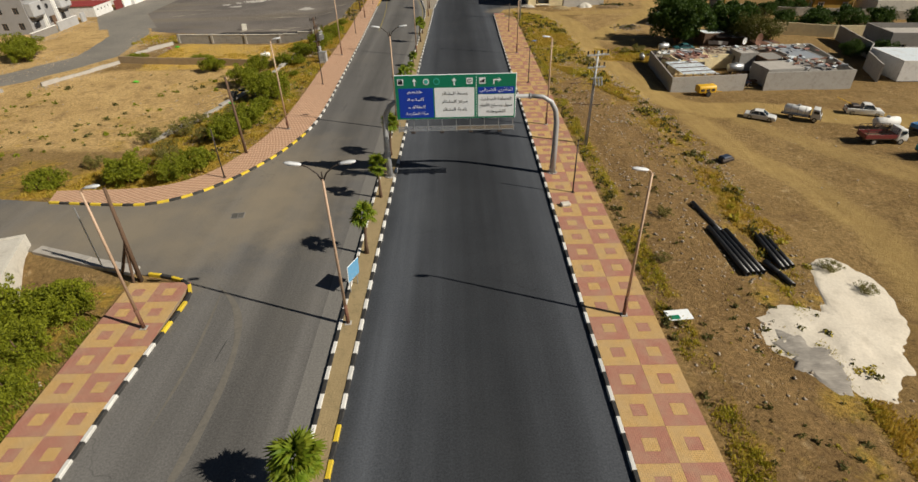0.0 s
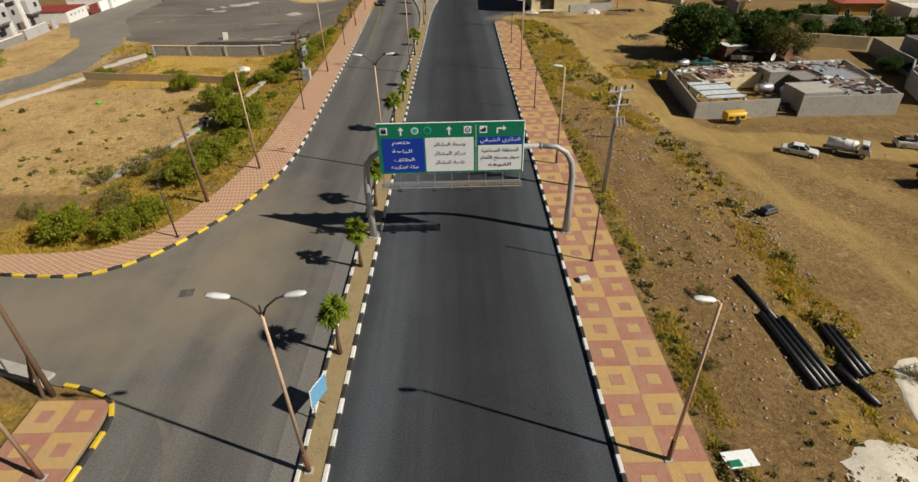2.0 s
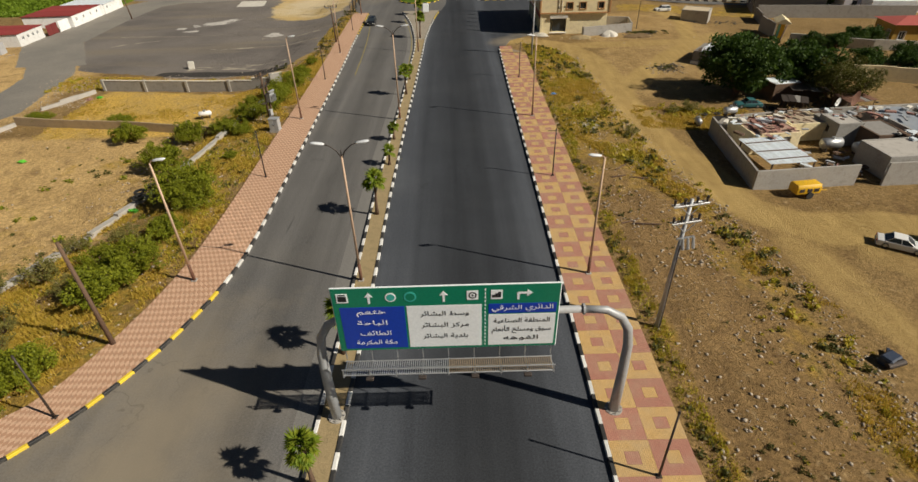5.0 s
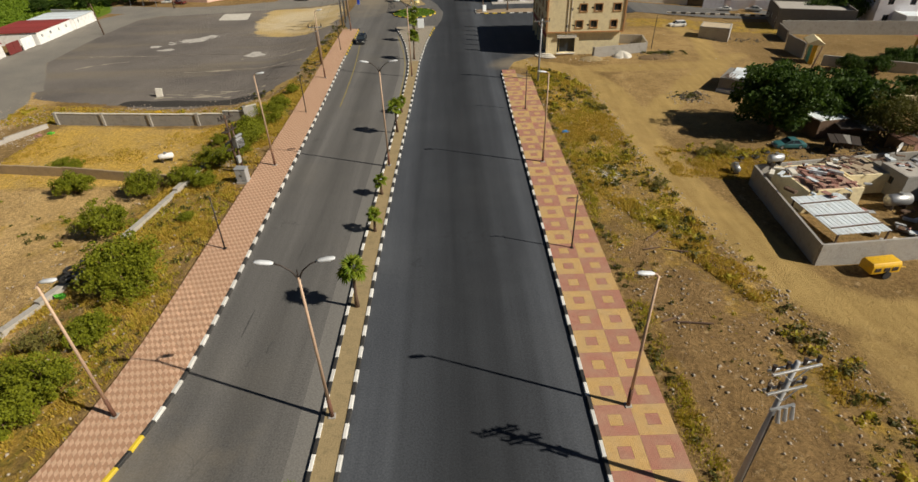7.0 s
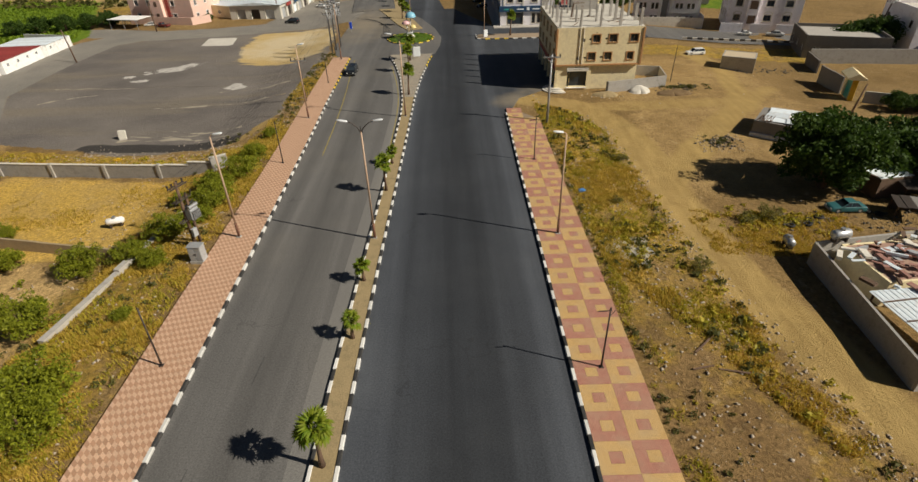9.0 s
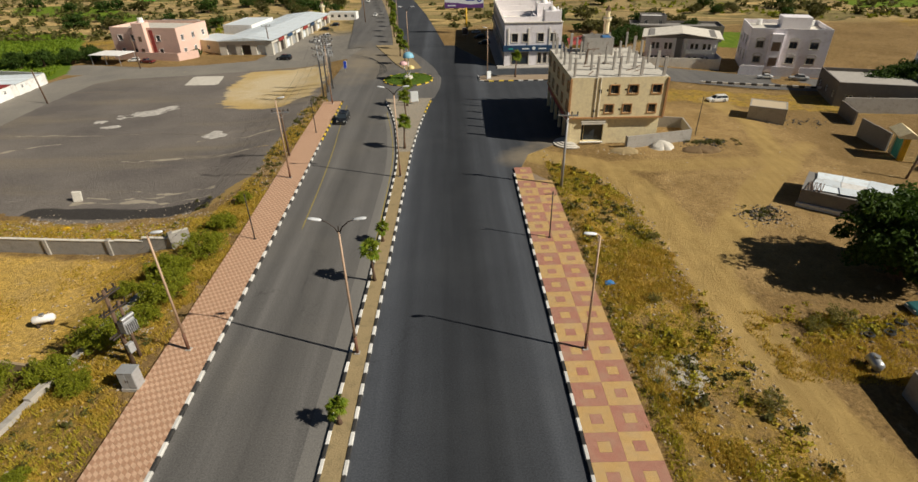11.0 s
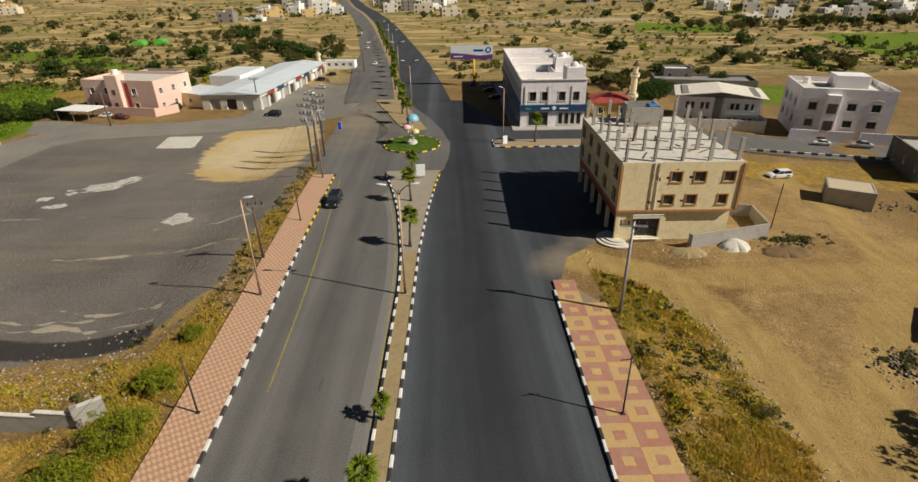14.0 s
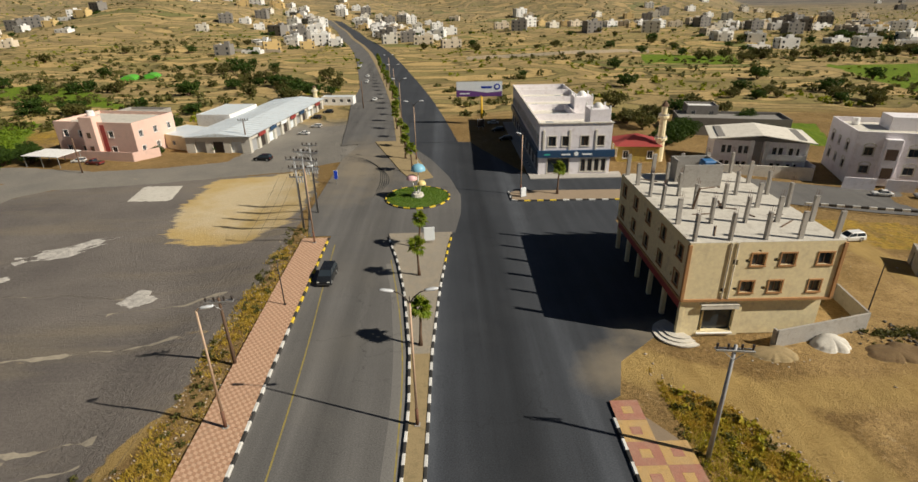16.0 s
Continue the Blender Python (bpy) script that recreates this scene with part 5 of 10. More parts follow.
    for o in shops:
        b2 = BM()
        box(b2, ((o[0] + o[1]) / 2, 0.35, (o[2] + o[3]) / 2), (o[1] - o[0], 0.06, o[3] - o[2]), 0, 0, fm3)
        part("shutter", b2, GREY_PAINT, th, "closed roller shutter")
    b2 = BM()
    box(b2, (3.45, 0.45, 1.75), (3.1, 0.05, 2.5), 0, 0, fm)
    part("shop_window", b2, GLASS, th, "dark shop window")
    b2 = BM()
    box(b2, (3.45, -0.15, 3.35), (3.4, 0.4, 0.18), 0, 0.02, fm)
    box(b2, (3.45, -0.32, 3.2), (3.4, 0.06, 0.45), 0, 0.02, fm)
    part("awning", b2, PALE_CONC, th, "white shop canopy")
    b2 = BM()
    box(b2, (3.45, -0.08, 0.32), (3.3, 0.2, 0.12), 0, 0.02, fm)
    part("sill", b2, WHITE, th)
    for k in range(6):
        part("arcade_post", box(BM(), (-w / 2 + 0.3, -d / 2 + 0.4 + k * (d - 0.8) / 5, g / 2), (0.42, 0.42, g), 0, 0.02), CREAM, th)
    part("fascia", box(BM(), (-w / 2 + 0.12, 0, 3.35), (0.12, d - 1.0, 0.9)), RED_ROOF, th, "dull red shop fascia under the arcade")
    for k in range(3):
        bm = BM()
        r = 2.3 - 0.45 * k
        prism(bm, [(-w / 2 + 0.6, -d / 2 + 0.7)] + [(-w / 2 + 0.6 + r * math.cos(a), -d / 2 + 0.7 + r * math.sin(a)) for a in np.linspace(math.radians(100), math.radians(300), 14)], 0.13 * k, 0.13 * (k + 1))
        part("step", bm, PALE_CONC, th, "rounded worn corner step")
    # columns and stair head on the roof
    cols = []
    for i in range(5):
        for j in range(6):
            x, y = -w / 2 + 0.5 + i * (w - 1.0) / 4, -d / 2 + 0.5 + j * (d - 1.0) / 5
            if (i, j) in ((2, 4), (3, 4), (2, 3)):
                continue
            cols.append((x + random.uniform(-0.15, 0.15), y))
    cm = BM()
    box(cm, (0, 0, 1.25), (0.26, 0.42, 2.5), 0, 0.02)
    col = part("column", cm, CONCRETE, th, "raw concrete starter column")
    col.matrix_basis = pose(*cols[0], top)
    me = col.data
    for x, y in cols[1:]:
        c = part("column", me, None, th, "raw concrete starter column")
        c.matrix_basis = pose(x, y, top, random.uniform(-1.5, 1.5), random.uniform(-1.5, 1.5), random.choice((0, 90)))
    rm = BM()
    for k in range(4):
        rod(rm, (0.09 * (-1) ** k, 0.16 * (1 if k < 2 else -1), 2.45), (0.09 * (-1) ** k, 0.16 * (1 if k < 2 else -1), 3.1), 0.012, 0.012, 4)
    rme = None
    for x, y in cols:
        if rme is None:
            r = part("rebar", rm, POLE_RUST, th)
            rme = r.data
        else:
            r = part("rebar", rme, None, th)
        r.matrix_basis = pose(x, y, top)
    bm = BM()
    for c, s in (((0.4, 4.6, 1.25), (4.2, 0.2, 2.5)), ((0.4, 8.4, 1.25), (4.2, 0.2, 2.5)), ((2.4, 6.5, 1.25), (0.2, 3.6, 2.5)), ((-1.6, 7.4, 1.25), (0.2, 1.8, 2.5))):
        box(bm, (c[0], c[1], c[2] + top), s)
    part("stair_head", bm, BLOCKWORK, th, "bare block walls of the stair head")
    part("water_tank", box(BM(), (1.6, 6.4, top + 2.0), (1.4, 1.4, 1.1), 0, 0.15), BLUE_PAINT, th, "pale blue water tank")
    bm = BM()
    for k in range(14):
        x, y = random.uniform(-w / 2 + 1, w / 2 - 1), random.uniform(-d / 2 + 1, d / 2 - 1)
        box(bm, (x, y, top + 0.06), (random.uniform(0.8, 2.6), 0.1, 0.08), random.uniform(0, 180))
    part("timber", bm, WOOD, th, "loose formwork boards", kind="stuff")
    bm = BM()
    rod(bm, (-3.2, -2.0, top), (-3.0, -2.4, top + 2.3), 0.13, 0.1, 6)
    rod(bm, (-3.0, -2.4, top + 2.2), (-1.2, -1.6, top + 2.1), 0.06, 0.06, 6)
    part("formwork_prop", bm, WOOD, th)
    return th


unfinished_block()


def wall_run(name, pts, h, mat, label, thick=0.2, base=None, piers=0.0, category="wall", coping=None, ragged=0.0):
    """A free-standing wall along points, following the ground."""
    th = thing(name, pose(0, 0, 0), label, category)
    p = resample(pts, 2.5) if len(pts) > 1 else pts
    for a0, b0 in zip(pts, pts[1:]):
        seg = resample([a0, b0], 3.0)
        bm = BM()
        cp = BM()
        for a, b in zip(seg, seg[1:]):
            mid = (a + b) / 2
            d = b - a
            ln = math.hypot(*d)
            z = min(ground_z(*a), ground_z(*b)) if base is None else base
            hh = h + random.uniform(-ragged, ragged)
            ang = math.degrees(math.atan2(d[1], d[0]))
            box(bm, (mid[0], mid[1], z - 0.4 + (hh + 0.4) / 2), (ln + 0.01, thick, hh + 0.4), ang)
            if coping:
                box(cp, (mid[0], mid[1], z + hh + 0.04), (ln + 0.02, thick + 0.1, 0.09), ang)
        part("wall_panel", bm, mat, th)
        if coping:
            part("coping", cp, coping, th)
        else:
            cp.free()
        if piers:
            for q in resample([a0, b0], piers)[:-1]:
                z = ground_z(*q) if base is None else base
                ang = math.degrees(math.atan2(b0[1] - a0[1], b0[0] - a0[0]))
                part("pier", box(BM(), (q[0], q[1], z - 0.3 + (h + 0.4) / 2), (0.42, thick + 0.3, h + 0.45), ang, 0.02), CONCRETE, th)
    return th


wall_run("yard_wall", [(25.4, 133.6), (25.5, 133.2), (35.4, 135.5), (36.2, 141.0), (30.9, 142.4)], 1.7, BLOCKWORK, "grey block yard wall beside the unfinished building", 0.2, 0.0)


def shops():
    w, d, h = 12.6, 47.0, 8.0
    m = pose(13.4 + w / 2 + 0.4, 185.7 + d / 2, 0.0, 0, 0, -1.5)
    S = sides(w, d)
    front = [(1.6, 2.9, 5.2, 6.9), (4.0, 5.3, 5.2, 6.9), (7.3, 8.6, 5.2, 6.9), (10.0, 11.3, 5.2, 6.9)]
    left = row(d, 17, 1.2, 5.2, 6.9, 1.2)
    low = [(1.6, 5.4, 0.35, 3.0)] + [(7.5 + k * 1.2, 8.3 + k * 1.2, 0.6, 2.8) for k in range(4)]
    llow = row(d, 10, 3.4, 0.3, 3.0, 0.9)
    th = house("shop_building", m, w, d, h, PALE_PINK, "pale two-storey shop block with a dark blue fascia", "building", "", {0: front + low, 3: left + llow}, PALE_CONC, 1.25, WOOD, 0.16, PALE_CONC)
    part("fascia", box(BM(), (0.2, -d / 2 - 0.2, 3.85), (w + 1.0, 0.5, 1.25), 0, 0.03), BLUE_SIGN, th, "dark blue shop sign band")
    part("fascia", box(BM(), (-w / 2 - 0.2, 0, 3.85), (0.45, d, 1.25), 0, 0.03), BLUE_SIGN, th, "dark blue shop sign band")
    part("emblem", rod(BM(), (0.2, -d / 2 - 0.45, 3.9), (0.2, -d / 2 - 0.5, 3.9), 0.42, 0.42, 6), SIGN_WHITE, th, "white sign emblem")
    for x, ww in ((-1.6, 1.6), (2.1, 1.7), (-4.9, 1.0)):
        part("sign_bar", box(BM(), (x, -d / 2 - 0.47, 3.8), (ww, 0.04, 0.26)), SIGN_WHITE if ww > 1.2 else SIGN_TEAL, th)
    part("cornice", box(BM(), (0, -d / 2 - 0.03, h + 1.2), (w + 0.3, 0.36, 0.2), 0, 0.03), PALE_CONC, th)
    part("cornice", box(BM(), (-w / 2 - 0.03, 0, h + 1.2), (0.36, d + 0.2, 0.2), 0, 0.03), PALE_CONC, th)
    for k in range(4):
        y = -d / 2 + 8.5 + k * 10
        part("roof_wall", box(BM(), (-1.2 if k < 2 else 0, y, h + 0.6), (w - (3.0 if k < 2 else 0.5), 0.25, 1.2)), PALE_PINK, th)
    part("roof_wall", box(BM(), (1.6, -d / 2 + 13.5, h + 0.6), (0.25, 9.8, 1.2)), PALE_PINK, th)
    for x, y in ((-4.0, -d / 2 + 4), (-1.5, -d / 2 + 12), (-4.2, -d / 2 + 22), (2.5, -d / 2 + 33)):
        part("roof_box", box(BM(), (x, y, h + 0.3), (1.3, 1.0, 0.7), 0, 0.05), GREY_PAINT, th, "grey air cooler on the roof")
    for y in (-d / 2 + 3.2, -d / 2 + 16.5):
        tw = part("stair_tower", box(BM(), (w / 2 - 2.0, y, h + 1.6), (3.6, 4.2, 3.2), 0, 0.04), PALE_PINK, th, "stair tower with a small dome")
        dome = BM()
        bmesh.ops.create_uvsphere(dome, u_segments=16, v_segments=8, radius=0.9, matrix=Matrix.Translation((w / 2 - 2.0, y, h + 3.2)))
        part("dome", dome, WHITE, tw, "", True)
        for sx in (-1.6, 1.6):
            for sy in (-1.9, 1.9):
                part("pinnacle", box(BM(), (w / 2 - 2.0 + sx, y + sy, h + 3.45), (0.3, 0.3, 0.6), 0, 0.05), WHITE, tw)
    for x in (-5.5, -1.0, 3.6):
        part("pilaster", box(BM(), (x, -d / 2 - 0.06, 6.2), (0.35, 0.14, 3.6), 0, 0.02), PALE_CONC, th)
    flat("pavement", [(11.5, 183.5), (27.5, 183.2), (28, 186.5), (14.0, 186.5), (15.2, 232), (11.8, 232)], 0.14, CONCRETE, "concrete forecourt of the shop block", "pavement")


shops()


def billboard():
    th = thing("billboard", pose(5.6, 230, ground_z(5.6, 230), 0, 0, -3), "large roadside billboard on a yellow steel post", "billboard")
    part("post", rod(BM(), (0.6, 0, -0.3), (0.6, 0, 7.2), 0.28, 0.25, 14), YELLOW_PAINT, th, "yellow steel post", True)
    part("footing", box(BM(), (0.6, 0, 0.1), (1.4, 1.4, 0.5), 0, 0.03), CONCRETE, th)
    part("frame", box(BM(), (0, 0.1, 8.85), (11.4, 0.5, 3.6), 0, 0.04), GREY_PAINT, th)
    part("face", box(BM(), (0, -0.17, 8.85), (11.2, 0.04, 3.4)), SIGN_WHITE, th, "white advertising face")
    bm = BM()
    pts = [(-5.6, 7.15), (5.6, 7.15), (5.6, 8.3), (2.0, 8.0), (-2.0, 8.5), (-5.6, 8.7)]
    vs = [bm.verts.new((x, -0.2, z)) for x, z in pts]
    bm.faces.new(vs)
    part("purple_band", bm, surface("purple_print", (0.12, 0.05, 0.22), (0.2, 0.06, 0.2), None, 0.3, 5, 0.5, 0, 0), th)
    part("emblem", rod(BM(), (4.4, -0.19, 9.4), (4.4, -0.23, 9.4), 0.75, 0.75, 20), SIGN_BLUE, th, "blue round emblem")
    part("emblem_core", rod(BM(), (4.4, -0.23, 9.4), (4.4, -0.25, 9.4), 0.42, 0.42, 16), SIGN_WHITE, th)
    part("sign_bar", box(BM(), (1.8, -0.2, 9.3), (2.6, 0.04, 0.5)), SIGN_BLUE, th)
    part("sign_bar", box(BM(), (-3.6, -0.2, 7.8), (2.4, 0.04, 0.3)), SIGN_WHITE, th)
    for x in (-4, -1.4, 1.2, 4):
        part("strut", box(BM(), (x, 0.5, 8.85), (0.12, 0.5, 3.4)), GALV, th)


billboard()


def minaret(m, h):
    th = thing("minaret", m, "slim cream minaret with balconies and a pointed cap", "minaret")
    bm = BM()
    prof = [(0.85, 0), (0.85, 0.35 * h), (1.15, 0.36 * h), (1.15, 0.39 * h), (0.7, 0.4 * h), (0.65, 0.68 * h), (1.0, 0.69 * h), (1.0, 0.72 * h), (0.55, 0.73 * h), (0.5, 0.86 * h)]
    n = 10
    rings = [[bm.verts.new((r * math.cos(k * math.tau / n), r * math.sin(k * math.tau / n), z)) for k in range(n)] for r, z in prof]
    for a, b in zip(rings, rings[1:]):
        for k in range(n):
            bm.faces.new((a[k], a[(k + 1) % n], b[(k + 1) % n], b[k]))
    part("shaft", bm, CREAM, th)
    part("cap", rod(BM(), (0, 0, 0.86 * h), (0, 0, 0.95 * h), 0.75, 0.06, 10), WOOD, th, "dull brown pointed cap")
    for z in (0.395, 0.725):
        part("railing", rod(BM(), (0, 0, z * h), (0, 0, z * h + 0.35), 1.05 if z < 0.5 else 0.92, 1.05 if z < 0.5 else 0.92, 10, False), PALE_CONC, th)
    return th


minaret(pose(37.7, 193.5, -0.5), 12.5)


def hip_house(m, w, d, h, wall, roof, label, rise=1.4, over=0.5, category="house"):
    th = house("house", m, w, d, h, wall, label, category, "", {0: row(w, 2, 1.0, 1.0, 2.4, 1.0), 3: row(d, 2, 1.0, 1.0, 2.4, 1.0)}, PALE_CONC, 0.02, WHITE, 0.1, WHITE)
    bm = BM()
    a, b = w / 2 + over, d / 2 + over
    ridge = max(0.2, a - b)
    base = [bm.verts.new(p) for p in ((-a, -b, h), (a, -b, h), (a, b, h), (-a, b, h))]
    r = [bm.verts.new(p) for p in ((-ridge, 0, h + rise), (ridge, 0, h + rise))]
    bm.faces.new((base[0], base[1], r[1], r[0]))
    bm.faces.new((base[1], base[2], r[1]))
    bm.faces.new((base[2], base[3], r[0], r[1]))
    bm.faces.new((base[3], base[0], r[0]))
    bm.faces.new(base[::-1])
    part("pitched_roof", bm, roof, th, "pitched sheet roof")
    return th


hip_house(pose(34.0, 196.5, -0.4, 0, 0, -8), 7.5, 7.0, 3.4, surface("ochre_render", (0.5, 0.36, 0.08), (0.45, 0.32, 0.08), (0.3, 0.24, 0.1)), RED_ROOF, "small ochre mosque hall with a red roof", 1.6, 0.6, "mosque")


def grey_villa():
    w, d, h = 16.5, 10, 6.4
    m = pose(54.6, 190.9, -1.0, 0, 0, -20) @ Matrix.Scale(0.92, 4)
    wins = {0: [(1.5 + k * 1.05 + (0.9 if k > 1 else 0), 2.2 + k * 1.05 + (0.9 if k > 1 else 0), z, z + 1.5) for z in (0.8, 3.9) for k in range(4)] + [(10.5 + k * 1.05 + (0.7 if k > 1 else 0), 11.2 + k * 1.05 + (0.7 if k > 1 else 0), z, z + 1.5) for z in (0.8, 3.9) for k in range(4)]}
    th = house("villa", m, w, d, h, PALE_PINK, "pale two-storey villa under a wide low-pitched sheet roof", "villa", "", wins, PALE_CONC, 0.02, WOOD, 0.1, WHITE)
    bm = BM()
    a, b = w / 2 + 1.0, d / 2 + 1.2
    lo = [bm.verts.new(p) for p in ((-a, -b, h + 0.2), (0, -b, h + 1.3), (a, -b, h + 0.2), (a, b, h + 0.2), (0, b, h + 1.3), (-a, b, h + 0.2))]
    hi = [bm.verts.new(v.co + Vector((0, 0, 0.16))) for v in lo]
    for q in ((0, 1, 4, 5), (1, 2, 3, 4)):
        bm.faces.new([hi[i] for i in q])
        bm.faces.new([lo[i] for i in q[::-1]])
    for i in range(6):
        j = (i + 1) % 6
        bm.faces.new((lo[i], lo[j], hi[j], hi[i]))
    part("pitched_roof", bm, PALE_CONC, th, "wide pale roof with deep eaves")
    part("gable", extrude_x(BM(), [(-d / 2 + 0.1, h), (d / 2 - 0.1, h), (d / 2 - 0.1, h + 0.7), (-d / 2 + 0.1, h + 0.7)], -w / 2 + 0.5, w / 2 - 0.5), GREY_RENDER, th)
    part("portal", box(BM(), (-0.4, -d / 2 - 0.15, 3.3), (1.5, 0.5, 6.4), 0, 0.03), GREY_RENDER, th, "dark tall portal")
    for x in (-1.5, 1.0):
        part("pier", box(BM(), (x, -d / 2 - 0.3, 3.3), (0.7, 0.7, 6.5), 0, 0.03), WHITE, th)
    # balcony with slim columns under the eaves
    part("balcony", box(BM(), (4.6, -d / 2 - 0.55, 3.3), (6.6, 1.1, 0.22), 0, 0.02), WHITE, th)
    part("balustrade", box(BM(), (4.6, -d / 2 - 1.04, 3.85), (6.6, 0.1, 0.9), 0, 0.02), WHITE, th)
    for x in (1.5, 3.0, 4.5, 6.0, 7.7):
        part("column", rod(BM(), (x, -d / 2 - 0.95, 0), (x, -d / 2 - 0.95, h + 0.25), 0.13, 0.11, 8), WHITE, th)


grey_villa()
wall_run("garden_wall", [(40.0, 186.6), (55.5, 183.2), (60.3, 181.6)], 2.2, PALE_CONC, "pale rendered garden wall along the street", 0.22, -0.9)
wall_run("garden_wall", [(60.3, 181.6), (61.6, 188), (64.5, 198)], 2.6, PALE_PINK, "pale pink side wall of a garden", 0.22, -0.9)
wall_run("garden_wall", [(62.6, 177.3), (67.0, 175.8)], 1.9, PALE_PINK, "pale pink street wall before the villa", 0.22, -0.9)
wall_run("garden_wall", [(68.4, 175.3), (72.2, 174.0)], 1.9, PALE_PINK, "pale pink street wall before the villa", 0.22, -0.9)
wall_run("garden_wall", [(73.4, 173.6), (80.2, 171.2)], 1.9, PALE_PINK, "pale pink street wall before the villa", 0.22, -0.9)


def pink_villa():
    w, d, h = 16.0, 14.0, 8.6
    m = pose(73.8, 183.2, -0.9, 0, 0, -19) @ Matrix.Scale(0.94, 4)
    f = [(1.6, 3.0, 2.2, 3.5), (8.2, 9.8, 2.2, 3.5), (12.3, 13.9, 2.2, 3.5), (1.6, 3.0, 5.4, 6.8), (8.2, 9.8, 5.4, 6.8), (12.3, 13.9, 5.4, 6.8)]
    l = [(2, 3.2, 2.2, 3.6), (6, 6.8, 2.4, 3.4), (10, 11.2, 2.2, 3.6), (2, 3.2, 5.4, 6.8), (6, 6.8, 5.6, 6.6), (10, 11.2, 5.4, 6.8)]
    th = house("villa", m, w, d, h, PALE_PINK, "pale pink three-storey villa with arched window surrounds", "villa", "", {0: f, 3: l}, PALE_CONC, 0.9, WOOD, 0.18, PALE_CONC, True)
    part("bay", box(BM(), (-2.6, -d / 2 - 0.5, 4.4), (2.4, 1.2, 8.2), 0, 0.04), PALE_PINK, th, "projecting stair bay")
    part("bay_window", box(BM(), (-2.6, -d / 2 - 1.12, 5.9), (1.7, 0.06, 1.9)), WOOD, th)
    part("bay_window", box(BM(), (-2.6, -d / 2 - 1.12, 2.6), (1.7, 0.06, 1.9)), WOOD, th)
    part("roof_room", box(BM(), (2.0, 2.0, h + 1.2), (6.0, 5.0, 2.4), 0, 0.04), PALE_PINK, th)
    for x in (-5, 4.5, 6):
        part("water_tank", rod(BM(), (x, 4, h + 0.1), (x, 4, h + 1.3), 0.6, 0.6, 12), WHITE, th)


pink_villa()

DARK_RENDER = surface("stained_dark_render", (0.15, 0.135, 0.12), (0.11, 0.1, 0.09), (0.2, 0.18, 0.15), 0.4, 6, 0.92)
# the small block shed and the yards behind it
house("block_shed", pose(52.2, 146.2, ground_z(52, 146) - 0.1, 0, 0, -30), 5.4, 4.6, 2.5, BLOCKWORK, "small bare block shed with a flat sand-coloured roof", "shed", "", {}, surface("sandy_roof", (0.5, 0.41, 0.28), (0.44, 0.35, 0.24), None), 0.05, WOOD, doors={3: [(1.2, 2.2, 0, 2.0)]})
wall_run("yard_wall", [(64.9, 143.2), (66.5, 149.4)], 2.2, DARK_RENDER, "dark weathered block wall of a yard", 0.25, None, 0, "wall", None, 0.12)
wall_run("yard_wall", [(67.2, 149.9), (80.3, 147.8), (98, 144.5)], 2.6, BLOCKWORK, "long grey-brown rendered wall beside a lane", 0.25)
house("house", pose(76.6, 157.0, -1.3, 0, 0, -19), 14, 12, 3.8, DARK_RENDER, "low grey unfinished house with a flat cluttered roof", "house", "", {0: row(14, 4, 1.2, 1.0, 2.3, 1.5), 3: row(12, 3, 1.0, 1.4, 2.6, 1.2)}, CONCRETE, 0.6)
house("house", pose(97, 158, -0.9, 0, 0, -12), 16, 14, 7.0, PALE_PINK, "pale pink two-storey house with a stained parapet", "house", "", {0: row(16, 4, 1.1, 1.0, 2.4, 1.5) + row(16, 4, 1.1, 4.3, 5.7, 1.5), 3: row(14, 2, 1.1, 4.3, 5.7, 2)}, PALE_CONC, 0.9, WOOD)
house("house", pose(95, 149.5, -1.2, 0, 0, -10), 9, 6, 3.4, WHITE, "white outbuilding with a pale sheet roof", "house", "", {0: row(9, 2, 1.2, 1.0, 2.2, 1.2)}, TIN, 0.05, doors={0: [(3.6, 4.8, 0, 2.2)]})
wall_run("yard_wall", [(62.1, 138.2), (61.3, 131.2)], 2.8, GREY_RENDER, "grey block yard wall by the gate", 0.22)


def gate_house():
    th = thing("gate_house", pose(60.9, 128.9, ground_z(60.9, 128.9), 0, 0, 70), "yellow gateway with a green metal door and sandy canopy", "gate")
    for x in (-1.6, 1.6):
        part("pier", box(BM(), (x, 0, 1.6), (0.6, 0.6, 3.2), 0, 0.03), YELLOW_PAINT if x < 0 else CREAM, th, "painted gate pier")
    for x in (-0.66, 0.66):
        part("door_leaf", box(BM(), (x, 0.1, 1.35), (1.28, 0.08, 2.7), 0, 0.02), SIGN_TEAL, th, "green metal door leaf")
    part("canopy", extrude_x(BM(), [(-1.2, 3.2), (1.2, 3.2), (1.2, 3.4), (0, 4.1), (-1.2, 3.4)], -2.1, 2.1), CREAM, th, "sandy canopy")


